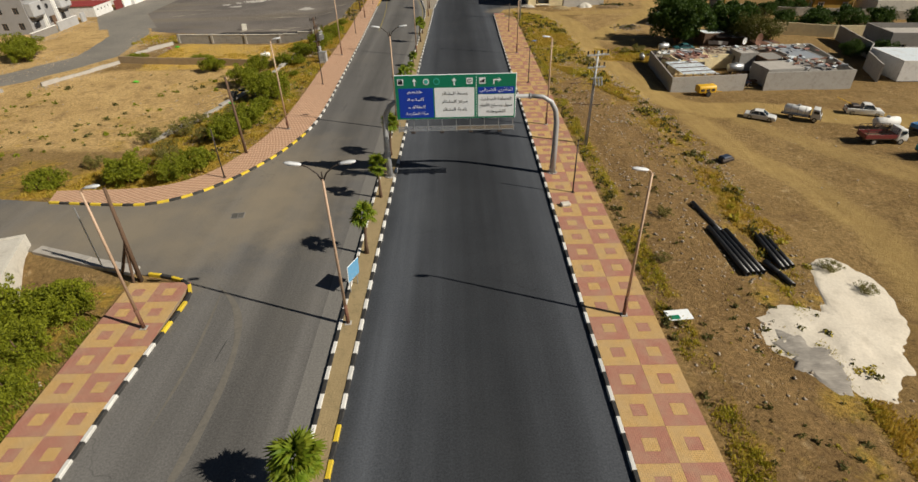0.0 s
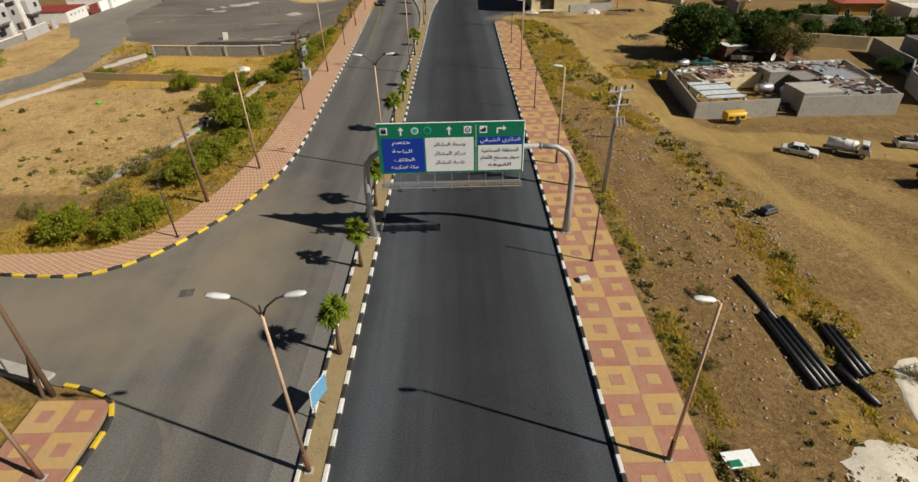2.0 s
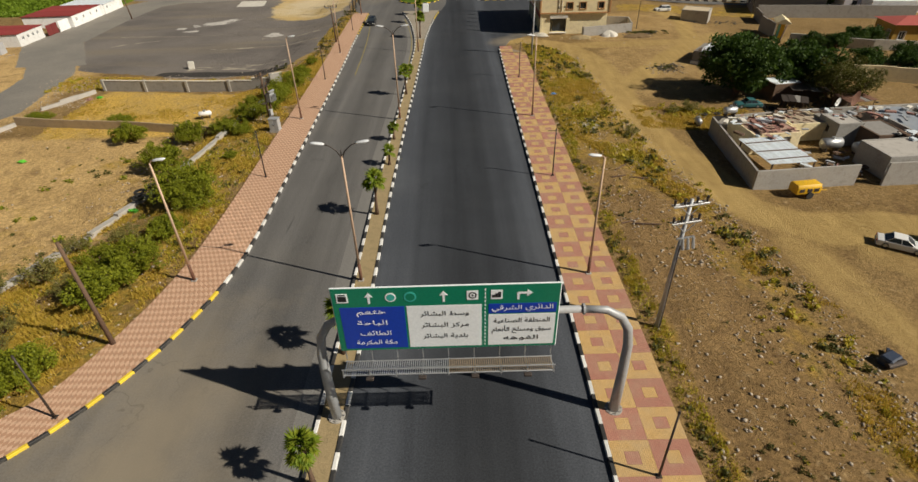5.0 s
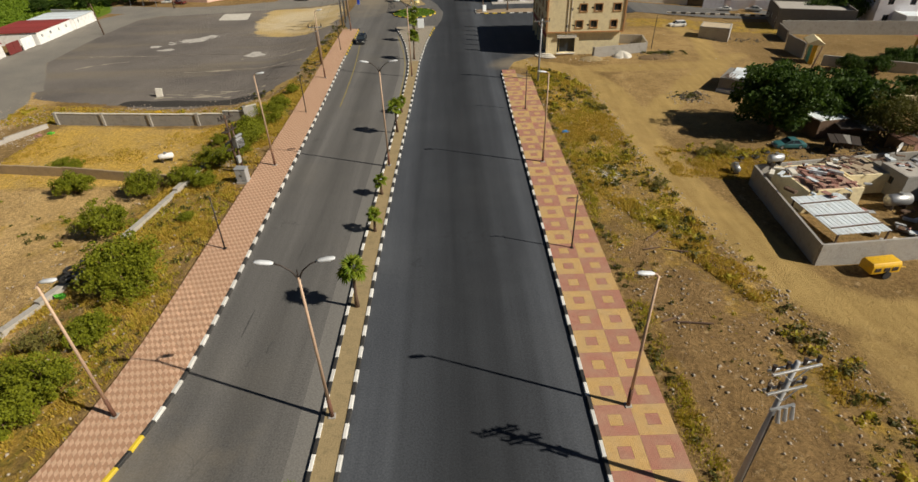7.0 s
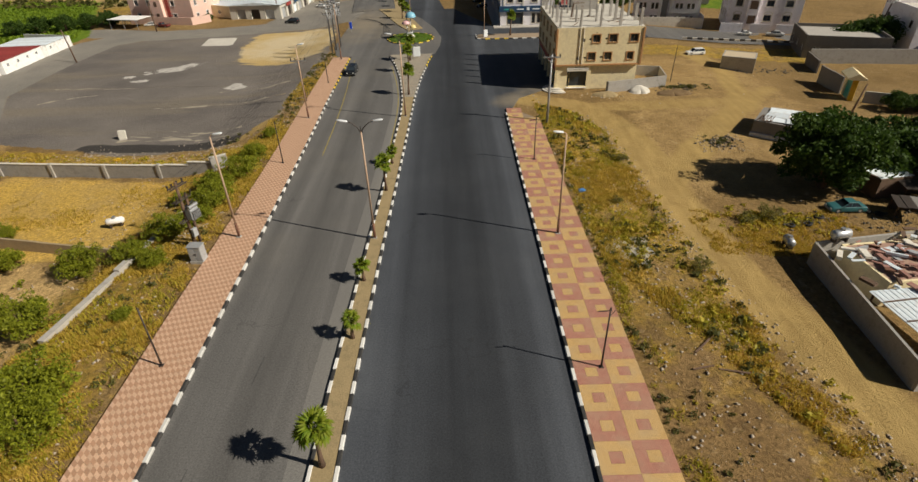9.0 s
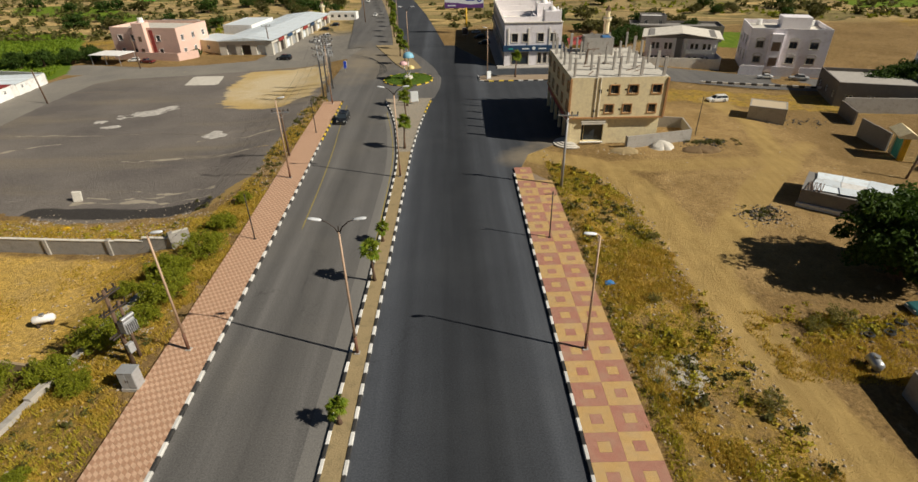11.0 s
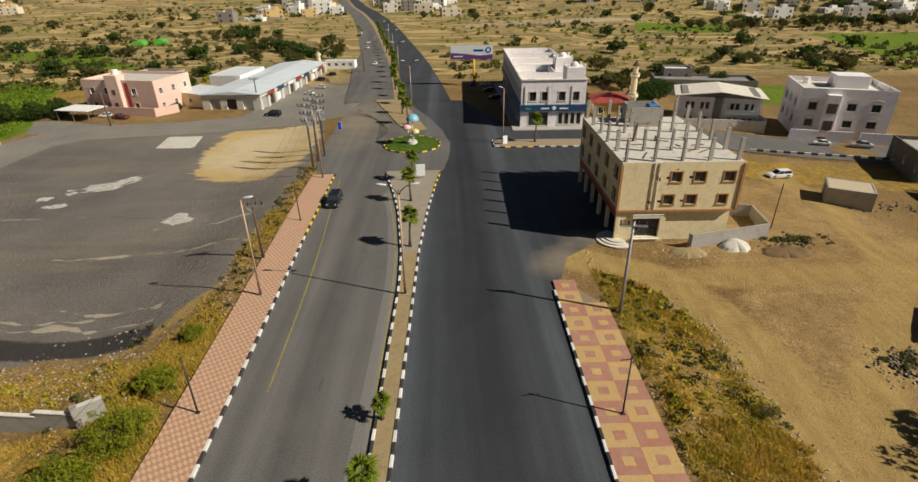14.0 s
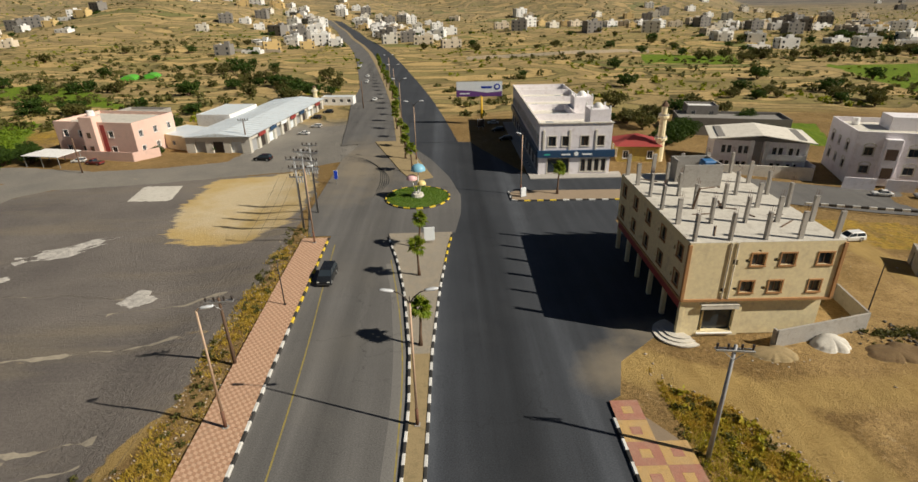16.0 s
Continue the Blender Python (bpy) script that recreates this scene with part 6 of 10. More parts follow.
gate_house()
wall_run("yard_wall", [(61.6, 126.4), (73, 120.4), (96, 114)], 1.7, PALE_CONC, "low pale yard wall", 0.2)
wall_run("yard_wall", [(57.5, 107.4), (63.2, 105.9), (71.2, 103.2), (98, 99.6)], 2.2, CREAM, "sandy rendered wall of a garden", 0.25)
hip_house(pose(84, 128.0, -1.2, 0, 0, -8), 8, 6.5, 3.6, surface("amber_render", (0.55, 0.33, 0.05), (0.48, 0.29, 0.06), (0.3, 0.22, 0.1)), surface("red_sheet_roof", (0.42, 0.09, 0.07), (0.36, 0.08, 0.06), None), "amber house with a low red sheet roof", 0.9, 0.5)
house("house", pose(95, 121, -1.2, 0, 0, -8), 13, 9, 3.2, PALE_CONC, "low sandy house with a flat roof and parapet", "house", "", {0: row(13, 3, 1.1, 1.0, 2.2, 1.5)}, PALE_CONC, 0.7)
wall_run("yard_wall", [(71.0, 102.0), (69.0, 89.5), (64.6, 84.0), (62.2, 77.2)], 2.6, BLOCKWORK, "stained block wall beside the white outbuilding", 0.22)
house("outbuilding", pose(71.9, 80.5, -1.4, 0, 0, -4), 13.5, 8.0, 2.9, WHITE, "white outbuilding with a pale sheet roof", "outbuilding", "", {0: [(7.5, 8.3, 1.0, 1.8), (10.5, 11.3, 1.0, 1.8)]}, TIN, 0.06)
house("house", pose(77, 93, -1.4, 0, 0, -6), 10, 8, 3.2, GREY_RENDER, "low grey block house with an open parapet", "house", "", {0: row(10, 2, 1.1, 1.0, 2.2, 1.5), 3: row(8, 2, 1.0, 1.0, 2.2, 1.2)}, CONCRETE, 0.8)


# ---- the walled compound ----
SLATE_TIN = surface("blue_grey_sheet", (0.3, 0.33, 0.37), (0.24, 0.265, 0.3), (0.42, 0.38, 0.33), 0.5, 6, 0.6)


def compound():
    z = -1.3
    A, B, C, D = (30.2, 73.6), (56.6, 74.7), (59.0, 90.5), (31.7, 88.0)
    wall_run("compound_wall", [A, (41.0, 74.4)], 2.25, BLOCKWORK, "grey block compound wall", 0.22, z)
    wall_run("compound_wall", [(43.7, 74.2), B], 2.45, BLOCKWORK, "grey block compound wall beside the gate gap", 0.22, z)
    wall_run("compound_wall", [B, C, (46, 89.8), D, A], 2.3, BLOCKWORK, "grey block compound wall", 0.22, z)

    def room(x, y, w, d, h, rz, mat, roof, label, **k):
        return house("room", pose(x, y, z, 0, 0, rz), w, d, h, mat, label, "outbuilding", "", k.get("wins", {}), roof, k.get("par", 0.05), WOOD, doors=k.get("doors", {}))
    # corrugated lean-to in the corner
    th = thing("lean_to", pose(34.4, 78.2, z, 0, 0, 4), "lean-to with a white corrugated sheet roof on timber", "shed")
    for k in range(22):
        x = -2.4 + k * 0.22
        part("roof_sheet", box(BM(), (x, 0, 2.32 + (0.03 if k % 2 else 0)), (0.22, 6.4, 0.04), 0, 0), TIN, th)
    for y in (-2.2, -0.3, 1.9):
        part("batten", box(BM(), (0, y, 2.42), (4.9, 0.1, 0.07), random.uniform(-4, 4)), WOOD, th)
    for x in (-2.2, 2.3):
        for y in (-3, 3):
            part("post", box(BM(), (x, y, 1.15), (0.12, 0.12, 2.3)), WOOD, th)
    room(36.5, 85.0, 5.6, 5.4, 2.3, 4, CREAM, surface("rubbish_roof", (0.36, 0.25, 0.18), (0.4, 0.17, 0.15), (0.5, 0.42, 0.34), 0.7, 5), "low cream room with a roof of rags and boards", doors={0: [(3.6, 4.5, 0, 1.9)]})
    room(42.0, 87.5, 4.6, 4.2, 2.1, 4, CREAM, surface("board_roof", (0.4, 0.32, 0.22), (0.3, 0.22, 0.16), (0.5, 0.44, 0.36), 0.8, 5), "small cream room with a boarded roof")
    room(45.6, 85.3, 3.0, 3.4, 2.7, 4, BLOCKWORK, CONCRETE, "narrow block room with a window hole", wins={3: [(1.2, 2.0, 1.2, 2.0)]})
    room(48.6, 83.0, 3.6, 4.4, 2.4, 4, WOOD, GREY_RENDER, "dark shed with a grey sheet roof")
    room(47.2, 77.6, 5.8, 4.4, 2.5, 4, BLOCKWORK, CONCRETE, "block room with a pale stained roof")
    room(52.4, 77.8, 4.2, 4.2, 2.2, 4, BLOCKWORK, GREY_RENDER, "block room with a dark sheet roof")
    room(53.8, 85.5, 4.6, 8.5, 2.3, 4, BLOCKWORK, SLATE_TIN, "long block room with a blue-grey sheet roof")
    bm = BM()
    bm2 = BM()
    for k in range(34):
        x, y = random.uniform(34.2, 39), random.uniform(82.6, 87.4)
        box(bm, (x, y, z + 2.5 + random.uniform(0, 0.25)), (random.uniform(0.3, 1.0), random.uniform(0.12, 0.35), 0.06), random.uniform(0, 180))
        x, y = random.uniform(39.5, 52), random.uniform(85, 89.5)
        box(bm2, (x, y, z + 2.45 + random.uniform(0, 0.2)), (random.uniform(0.4, 1.8), random.uniform(0.12, 0.5), 0.06), random.uniform(0, 180))
    junk = {}
    for k in range(170):
        x, y = random.choice(((random.uniform(39.5, 57), random.uniform(84.5, 88.6)), (random.uniform(49.5, 56), random.uniform(75.6, 82)), (random.uniform(32, 40), random.uniform(80.5, 87.5)), (random.uniform(38, 47), random.uniform(76, 82))))
        low = 38 < x < 47 and y < 82
        mat = random.choice((WOOD, TIN, PALE_CONC, POLE_RUST, CLOTH_RED, GREY_PAINT))
        b = junk.setdefault(mat.name, (mat, BM()))[1]
        box(b, (x, y, z + (0.1 if low else 2.5) + random.uniform(0, 0.3)), (random.uniform(0.25, 1.5), random.uniform(0.1, 0.6), random.uniform(0.05, 0.3)), random.uniform(0, 180))
    for mat, b in junk.values():
        tagged(part("junk", b, mat, None), "boards, sheets and rubbish strewn over the compound", "rubbish", kind="stuff")
    tagged(part("rags", bm, CLOTH_RED, None), "faded red rags spread on a flat roof", "rubbish", kind="stuff")
    tagged(part("boards", bm2, WOOD, None), "old boards strewn over the flat roofs", "rubbish", kind="stuff")


compound()


def tank(m, r, ln, mat, label, legs=True):
    th = thing("water_tank", m, label, "water tank")
    bm = BM()
    prof = [(-ln / 2, 0.6 * r), (-ln / 2 + 0.15, r), (ln / 2 - 0.15, r), (ln / 2, 0.6 * r)]
    tube(bm, [(x, 0, r + 0.35) for x, _ in prof], [q for _, q in prof], 16)
    part("drum", bm, mat, th, "", True)
    part("filler_cap", rod(BM(), (0, 0, 2 * r + 0.3), (0, 0, 2 * r + 0.5), 0.2, 0.2, 10), GALV, th)
    for x in (-ln * 0.3, ln * 0.3):
        part("cradle", box(BM(), (x, 0, 0.25), (0.15, r * 1.5, 0.5)), DARK_STEEL, th)
    return th


tank(pose(43.3, 82.5, -1.3, 0, 0, 5), 0.6, 2.4, GALV, "galvanised water tank in the compound yard")
tank(pose(46.2, 81.3, -1.3, 0, 0, 8), 0.6, 2.3, GALV, "galvanised water tank beside the dark shed")
tank(pose(33.6, 88.0, 1.0, 0, 0, 10), 0.42, 1.7, GALV, "pale water tank on the wall corner")
tank(pose(31.2, 90.5, -1.2, 0, 0, 80), 0.4, 1.4, GALV, "pale water tank lying by the wall")
for x, y, r in ((47.4, 89.3, 0.55), (50.2, 90.4, 0.95)):
    th = thing("satellite_dish", pose(x, y, 1.0, 0, 0, 30), "weathered satellite dish on a flat roof", "dish")
    bm = BM()
    rings = []
    for q in range(5):
        u = q / 4
        rings.append([bm.verts.new((r * u * math.cos(k * math.tau / 14), -0.25 * u * u * r + 0.2, 0.9 + r * u * math.sin(k * math.tau / 14))) for k in range(14)])
    for a, b in zip(rings[1:], rings[2:]):
        for k in range(14):
            bm.faces.new((a[k], a[(k + 1) % 14], b[(k + 1) % 14], b[k]))
    bm.faces.new(rings[1])
    part("bowl", bm, POLE_RUST if r > 0.7 else WHITE, th)
    part("mast", rod(BM(), (0, 0.2, 0), (0, 0.2, 0.9), 0.05, 0.05, 8), DARK_STEEL, th)


# tin shack by the dark tree
def shack():
    th = thing("tin_shack", pose(45.2, 115.2, ground_z(45, 115), 0, 0, -38), "patched tin shack with white roof sheets", "shed")
    part("wall", box(BM(), (0, 0, 1.0), (9.0, 6.0, 2.0)), GREY_RENDER, th)
    part("kerbing", box(BM(), (0, -3.15, 0.2), (9.2, 0.3, 0.5), 0, 0.02), WHITE, th, "white painted base")
    for k in range(9):
        part("roof_sheet", box(BM(), (-2.2 + (k % 3) * 2.5, -1.6 + (k // 3) * 1.8, 2.12 + 0.05 * (k % 3) + random.uniform(0, 0.05)), (2.7, 2.0, 0.04), random.uniform(-9, 9)), TIN if k != 4 else WHITE, th)
    for k in range(8):
        part("batten", box(BM(), (-4.0 + k * 0.2, -1.8, 2.15), (0.06, 2.6, 0.06), random.uniform(-6, 6)), WOOD, th)
    return th


shack()
for x, y, w, d, rz in ((46.8, 100.8, 4.4, 3.4, 8), (51.5, 101.0, 3.6, 3.0, -10)):
    house("hut", pose(x, y, -1.2, 0, 0, rz), w, d, 2.2, WOOD, "dark hut under the trees with a sheet roof", "shed", "", {}, TIN, 0.03)

# open shelters of dark sheeting and the scrap round them
def scrap_shelter(m, w, d, h, sheet, label):
    th = thing("scrap_shelter", m, label, "shelter")
    for x in (-w / 2 + 0.15, w / 2 - 0.15):
        for y in (-d / 2 + 0.15, d / 2 - 0.15):
            part("post", rod(BM(), (x, y, -0.2), (x, y, h), 0.06, 0.05, 7), WOOD, th)
    n = 4
    for k in range(n):
        part("roof_sheet", box(BM(), (-w / 2 + (k + 0.5) * w / n, random.uniform(-0.2, 0.2), h + 0.03 + 0.04 * (k % 2)), (w / n + 0.15, d + 0.4, 0.04), random.uniform(-5, 5)), sheet if k != 2 else GREY_RENDER, th)
    for k in range(3):
        part("wall_sheet", box(BM(), (-w / 2 + (k + 0.5) * w / 3, d / 2 - 0.1, h / 2 - 0.05), (w / 3 - 0.06, 0.05, h - 0.2), random.uniform(-3, 3)), DARK_STEEL, th)


for x, y, rz, w, d, h, sheet in ((49.2, 98.6, -12, 4.6, 3.4, 2.0, DARK_STEEL), (53.6, 95.0, 8, 4.0, 3.0, 1.8, POLE_RUST), (45.9, 95.4, -24, 3.0, 2.4, 1.5, DARK_STEEL)):
    scrap_shelter(pose(x, y, ground_z(x, y), 0, 0, rz), w, d, h, sheet, "low shelter of dark rusty sheets on posts")


def loose_tyre(m):
    th = thing("tyre", m, "worn black tyre lying in a scrap heap", "tyre", "scrap tyres")
    bm = BM()
    n = 16
    rings = [[bm.verts.new((r * math.cos(math.tau * k / n), r * math.sin(math.tau * k / n), z)) for k in range(n)] for r, z in ((0.2, 0.02), (0.34, 0), (0.38, 0.06), (0.38, 0.14), (0.34, 0.2), (0.2, 0.18))]
    for i in range(6):
        p, q = rings[i], rings[(i + 1) % 6]
        for k in range(n):
            bm.faces.new((p[k], p[(k + 1) % n], q[(k + 1) % n], q[k]))
    part("tread", bm, TYRE, th)
    return th


scrap_tyre = loose_tyre(pose(34.6, 94.9, ground_z(34.6, 94.9) + 0.02))
for x, y, s_ in ((35.4, 94.4, 1.2), (36.0, 95.2, 0.9), (33.6, 94.2, 1.1), (37.2, 95.6, 1.3), (42.6, 96.4, 1.0), (43.4, 95.8, 1.1), (47.6, 94.2, 1.2)):
    copy_thing(scrap_tyre, pose(x, y, ground_z(x, y) + 0.02, random.uniform(-8, 8), random.uniform(-8, 8), 0) @ Matrix.Scale(s_, 4))

# ---- left side: walls, lot edge and far buildings ----
wall_run("field_wall", [(-56.0, 112.6), (-28.0, 109.6), (-26.6, 110.6)], 1.7, BLOCKWORK, "long grey block field wall with piers", 0.22, None, 6.5, "wall", PALE_CONC)
wall_run("field_wall", [(-61.0, 98.5), (-45, 95.5), (-28.6, 92.0)], 1.2, SANDY_WALL, "sandy rendered field wall half hidden by bushes", 0.22)
wall_run("field_wall", [(-27.0, 103.0), (-28.8, 92.0), (-30.6, 80.6)], 0.5, CONCRETE, "pale broken concrete wall beside the bushes", 0.55, None, 0, "wall", None, 0.15)
wall_run("field_wall", [(-30.9, 77.5), (-33.9, 68.5), (-37.5, 60.0)], 0.5, CONCRETE, "low pale concrete wall in the scrub", 0.6, None, 0, "wall", None, 0.1)
wall_run("field_wall", [(-66, 84.3), (-60.8, 98.0)], 0.6, CONCRETE, "pale wall along a lane", 0.3, None, 0, "wall", None, 0.1)
wall_run("field_wall", [(-84, 71.5), (-70.5, 82.0)], 0.6, CONCRETE, "pale wall along a lane", 0.3, None, 0, "wall", None, 0.1)
wall_run("field_wall", [(-57.0, 111.5), (-61, 104)], 0.7, CONCRETE, "broken pale wall end", 0.3, None, 0, "wall", None, 0.2)


def long_shed():
    """Workshops under one white sheet roof."""
    d, w, h = 50, 15, 3.6
    m = pose(-50.8, 238.0, -1.5, 0, 0, -7)
    th = thing("workshop_row", m, "long row of workshops under a pale blue-white sheet roof", "building")
    S = sides(w, d)
    bm = BM()
    bays = row(d, 11, 3.2, 0.0, 2.9, 1.2)
    front = [(2.0, 4.6, 0, 2.6), (6.2, 8.8, 0, 2.6), (10.4, 13.0, 0, 2.6)]
    for i, (fm, ln) in enumerate(S):
        facade(bm, fm, ln, h, bays if i == 1 else front if i == 0 else [], 0.6)
    part("wall", bm, PALE_CONC, th)
    for i, opens in ((1, bays), (0, front)):
        for k, o in enumerate(opens):
            b2 = BM()
            box(b2, ((o[0] + o[1]) / 2, 0.55, (o[2] + o[3]) / 2), (o[1] - o[0], 0.06, o[3] - o[2]), 0, 0, S[i][0])
            part("shutter", b2, (GREY_PAINT, DARK_STEEL, TIN)[k % 3], th, "workshop shutter")
    bm = BM()
    a, b = w / 2 + 0.5, d / 2 + 0.5
    lo = [bm.verts.new(p) for p in ((-a, -b, h), (a, -b, h + 0.25), (a, b, h + 0.25), (-a, b, h))]
    rg = [bm.verts.new(p) for p in ((0.5, -b, h + 0.9), (0.5, b, h + 0.9))]
    bm.faces.new((lo[0], rg[0], rg[1], lo[3]))
    bm.faces.new((rg[0], lo[1], lo[2], rg[1]))
    bm.faces.new((lo[0], lo[1], rg[0]))
    bm.faces.new((lo[2], lo[3], rg[1]))
    part("pitched_roof", bm, TIN, th, "pale sheet roof")
    for k in range(26):
        y = -b + 0.6 + k * (2 * b - 1.2) / 25
        bm = BM()
        rod(bm, (-a, y, h + 0.02), (0.5, y, h + 0.92), 0.05, 0.05, 5)
        rod(bm, (0.5, y, h + 0.92), (a, y, h + 0.27), 0.05, 0.05, 5)
        part("roof_rib", bm, TIN, th)
    for k in range(7):
        part("sign_board", box(BM(), (w / 2 + 0.35, -d / 2 + 6 + k * 6.4, h - 0.35), (0.1, 3.6, 0.8)), (RED_ROOF, BLUE_SIGN, SIGN_WHITE)[k % 3], th)
    house("workshop", pose(-63.5, 222.5, -1.5, 0, 0, -28), 15, 10, 3.2, CREAM, "low cream workshop with a white sheet roof", "building", "", {0: row(15, 3, 1.0, 0.9, 2.0, 1.5), 1: row(10, 3, 1.0, 0.9, 2.2, 1.0)}, TIN, 0.04)
    house("workshop", pose(-62, 243, -1.5, 0, 0, -7), 9, 16, 4.6, WHITE, "white shed with a raised sheet roof", "building", "", {}, TIN, 0.04)


long_shed()


def pink_block():
    m = pose(-78.6, 219.5, -1.6, 0, 0, -13)
    wins = {0: [(2.0, 3.2, 1.2, 2.4), (6.0, 7.2, 1.2, 2.4), (2.0, 3.2, 4.4, 5.8), (6.0, 7.2, 4.4, 5.8), (13.6, 14.8, 4.4, 5.8), (13.6, 14.8, 1.2, 2.4)], 1: row(13, 3, 1.1, 4.4, 5.8, 1.5) + row(13, 3, 1.1, 1.2, 2.4, 1.5)}
    th = house("apartment_building", m, 20.0, 13.0, 7.0, PINK, "salmon pink two-storey block with a projecting stair tower", "building", "", wins, PALE_CONC, 0.7, WHITE, 0.1, WHITE)
    part("stair_tower", box(BM(), (-0.4, -6.3, 4.4), (3.4, 2.6, 9.0), 0, 0.04), PINK, th)
    part("recess", box(BM(), (2.4, -6.52, 3.7), (1.1, 0.08, 6.8)), RED_ROOF, th, "dark red recessed strip")
    for z in (2.0, 5.0):
        part("tower_window", box(BM(), (-0.4, -7.62, z), (0.9, 0.06, 1.2)), WOOD, th)
    part("water_tank", rod(BM(), (-0.4, -5.6, 8.9), (-0.4, -5.6, 10.0), 0.8, 0.7, 12), WHITE, th)
    wall_run("garden_wall", [(-89, 212.5), (-70, 208.0), (-66.5, 212.5)], 2.0, PINK, "salmon pink yard wall", 0.22, -1.6)


pink_block()
th = thing("carport", pose(-86.5, 207.5, -1.6, 0, 0, -13), "white sheet carport on steel posts", "carport")
part("roof", box(BM(), (0, 0, 2.5), (9, 6, 0.14), 0, 0.02), WHITE, th)
for x in (-4.2, 0, 4.2):
    for y in (-2.7, 2.7):
        part("post", box(BM(), (x, y, 1.25), (0.12, 0.12, 2.5)), GALV, th)
# white hall with the red roof, and the house under construction
for x, y, w, d, h, mat, lab in ((-95.6, 168.2, 11.4, 13.4, 2.5, RED_ROOF, "low white hall with a dark red sheet roof"), (-95.8, 181.0, 10.6, 8.6, 2.3, TIN, "low white hall with a white sheet roof"), (-95.4, 147.6, 10.0, 8.8, 2.5, RED_ROOF, "white annexe with a dark red sheet roof")):
    th = house("hall", pose(x, y, -1.65, 0, 0, 3), w, d, h, WHITE, lab, "building", "", {1: row(d, 4, 0.8, 1.2, 1.9, 1.4)}, PALE_CONC, 0.05)
    for k in range(7):
        part("roof_sheet", box(BM(), (0, -d / 2 - 0.2 + (k + 0.5) * (d + 0.4) / 7, h + 0.16 + 0.02 * (k % 2)), (w + 0.4, (d + 0.4) / 7 + 0.02, 0.1), 0, 0.01), mat, th)
wall_run("yard_wall", [(-90.2, 157.2), (-90.2, 161.0)], 2.3, WHITE, "white rendered wall of the hall yard", 0.22, -1.65)
wall_run("yard_wall", [(-90.6, 175.4), (-90.9, 187.0), (-104, 190.5)], 2.4, WHITE, "white rendered wall of the hall yard", 0.22, -1.65)
th = thing("gate", pose(-90.3, 154.9, -1.6, 0, 0, 90), "brown sheet metal gate of the hall yard", "gate")
for k in (-1, 1):
    lf = part("leaf", box(BM(), (k * 0.98, 0, 1.15), (1.9, 0.08, 2.2), 0, 0.02), CAR_RED, th)
    part("rail", box(BM(), (k * 0.98, 0.06, 1.15), (1.8, 0.05, 0.08)), CAR_RED, lf)


def site_house():
    """A grey villa being finished, its street face towards +x."""
    w, d, h = 11.0, 16.0, 6.6
    face = row(d, 3, 1.3, 1.0, 2.4, 2.2)
    th = house("house", pose(-99.4, 132.0, -1.6, 0, 0, 4), w, d, h, SITE_GREY, "grey rendered villa being finished, with white fins", "house", "", {1: face, 0: row(w, 3, 1.2, 4.2, 5.5, 1.4) + row(w, 3, 1.2, 1.0, 2.4, 1.4)}, CONCRETE, 0.7, WOOD)
    for y in (-5.6, 5.6):
        bay = part("bay", box(BM(), (w / 2 + 0.7, y, 4.9), (1.5, 4.4, 3.0), 0, 0.2), SITE_PALE, th, "pale projecting upper bay")
        part("bay_window", box(BM(), (w / 2 + 1.46, y + 0.4, 5.1), (0.06, 1.0, 0.9)), SIGN_BLACK, bay)
        part("bay_base", box(BM(), (w / 2 + 0.6, y, 3.25), (1.2, 3.4, 0.3), 0, 0.12), GREY_RENDER, bay)
        part("ground_window", box(BM(), (w / 2 + 0.02, y - 0.5, 1.5), (0.08, 1.5, 1.1)), SIGN_BLACK, th)
    for y in (-2.9, -2.2, 2.2, 2.9):
        part("fin", box(BM(), (w / 2 + 0.22, y, 3.4), (0.45, 0.22, 6.8), 0, 0.02), WHITE, th, "white vertical fin")
    arch = BM()
    rod(arch, (w / 2 - 0.02, 0, 4.6), (w / 2 + 0.06, 0, 4.6), 0.55, 0.55, 16)
    part("round_window", arch, SIGN_BLACK, th)
    part("upper_window", box(BM(), (w / 2 + 0.02, 0, 6.2), (0.08, 3.0, 0.8)), SIGN_BLACK, th)
    part("roof_edge", box(BM(), (w / 2 - 1.0, -4.6, h + 0.85), (3.2, 6.4, 0.3), 0, 0.05), RED_ROOF, th, "red tiled roof edge")
    part("door", box(BM(), (w / 2 + 0.05, 1.0, 1.2), (0.1, 1.5, 2.4)), WOOD, th)


SITE_GREY = surface("raw_grey_render", (0.34, 0.335, 0.335), (0.28, 0.275, 0.275), (0.26, 0.24, 0.22), 0.3, 6, 0.9)
SITE_PALE = surface("pale_grey_render", (0.44, 0.44, 0.445), (0.38, 0.38, 0.385), (0.28, 0.27, 0.26), 0.3, 6, 0.9)
site_house()
wall_run("garden_wall", [(-89.2, 117.6), (-89.5, 126.5)], 1.5, GREY_RENDER, "unfinished dark street wall with a pale coping", 0.3, -1.6, 0, "wall", WHITE)
wall_run("garden_wall", [(-89.5, 127.2), (-90.0, 135.4)], 1.9, SITE_PALE, "pale grey street wall before the villa", 0.3, -1.6, 0, "wall", WHITE)
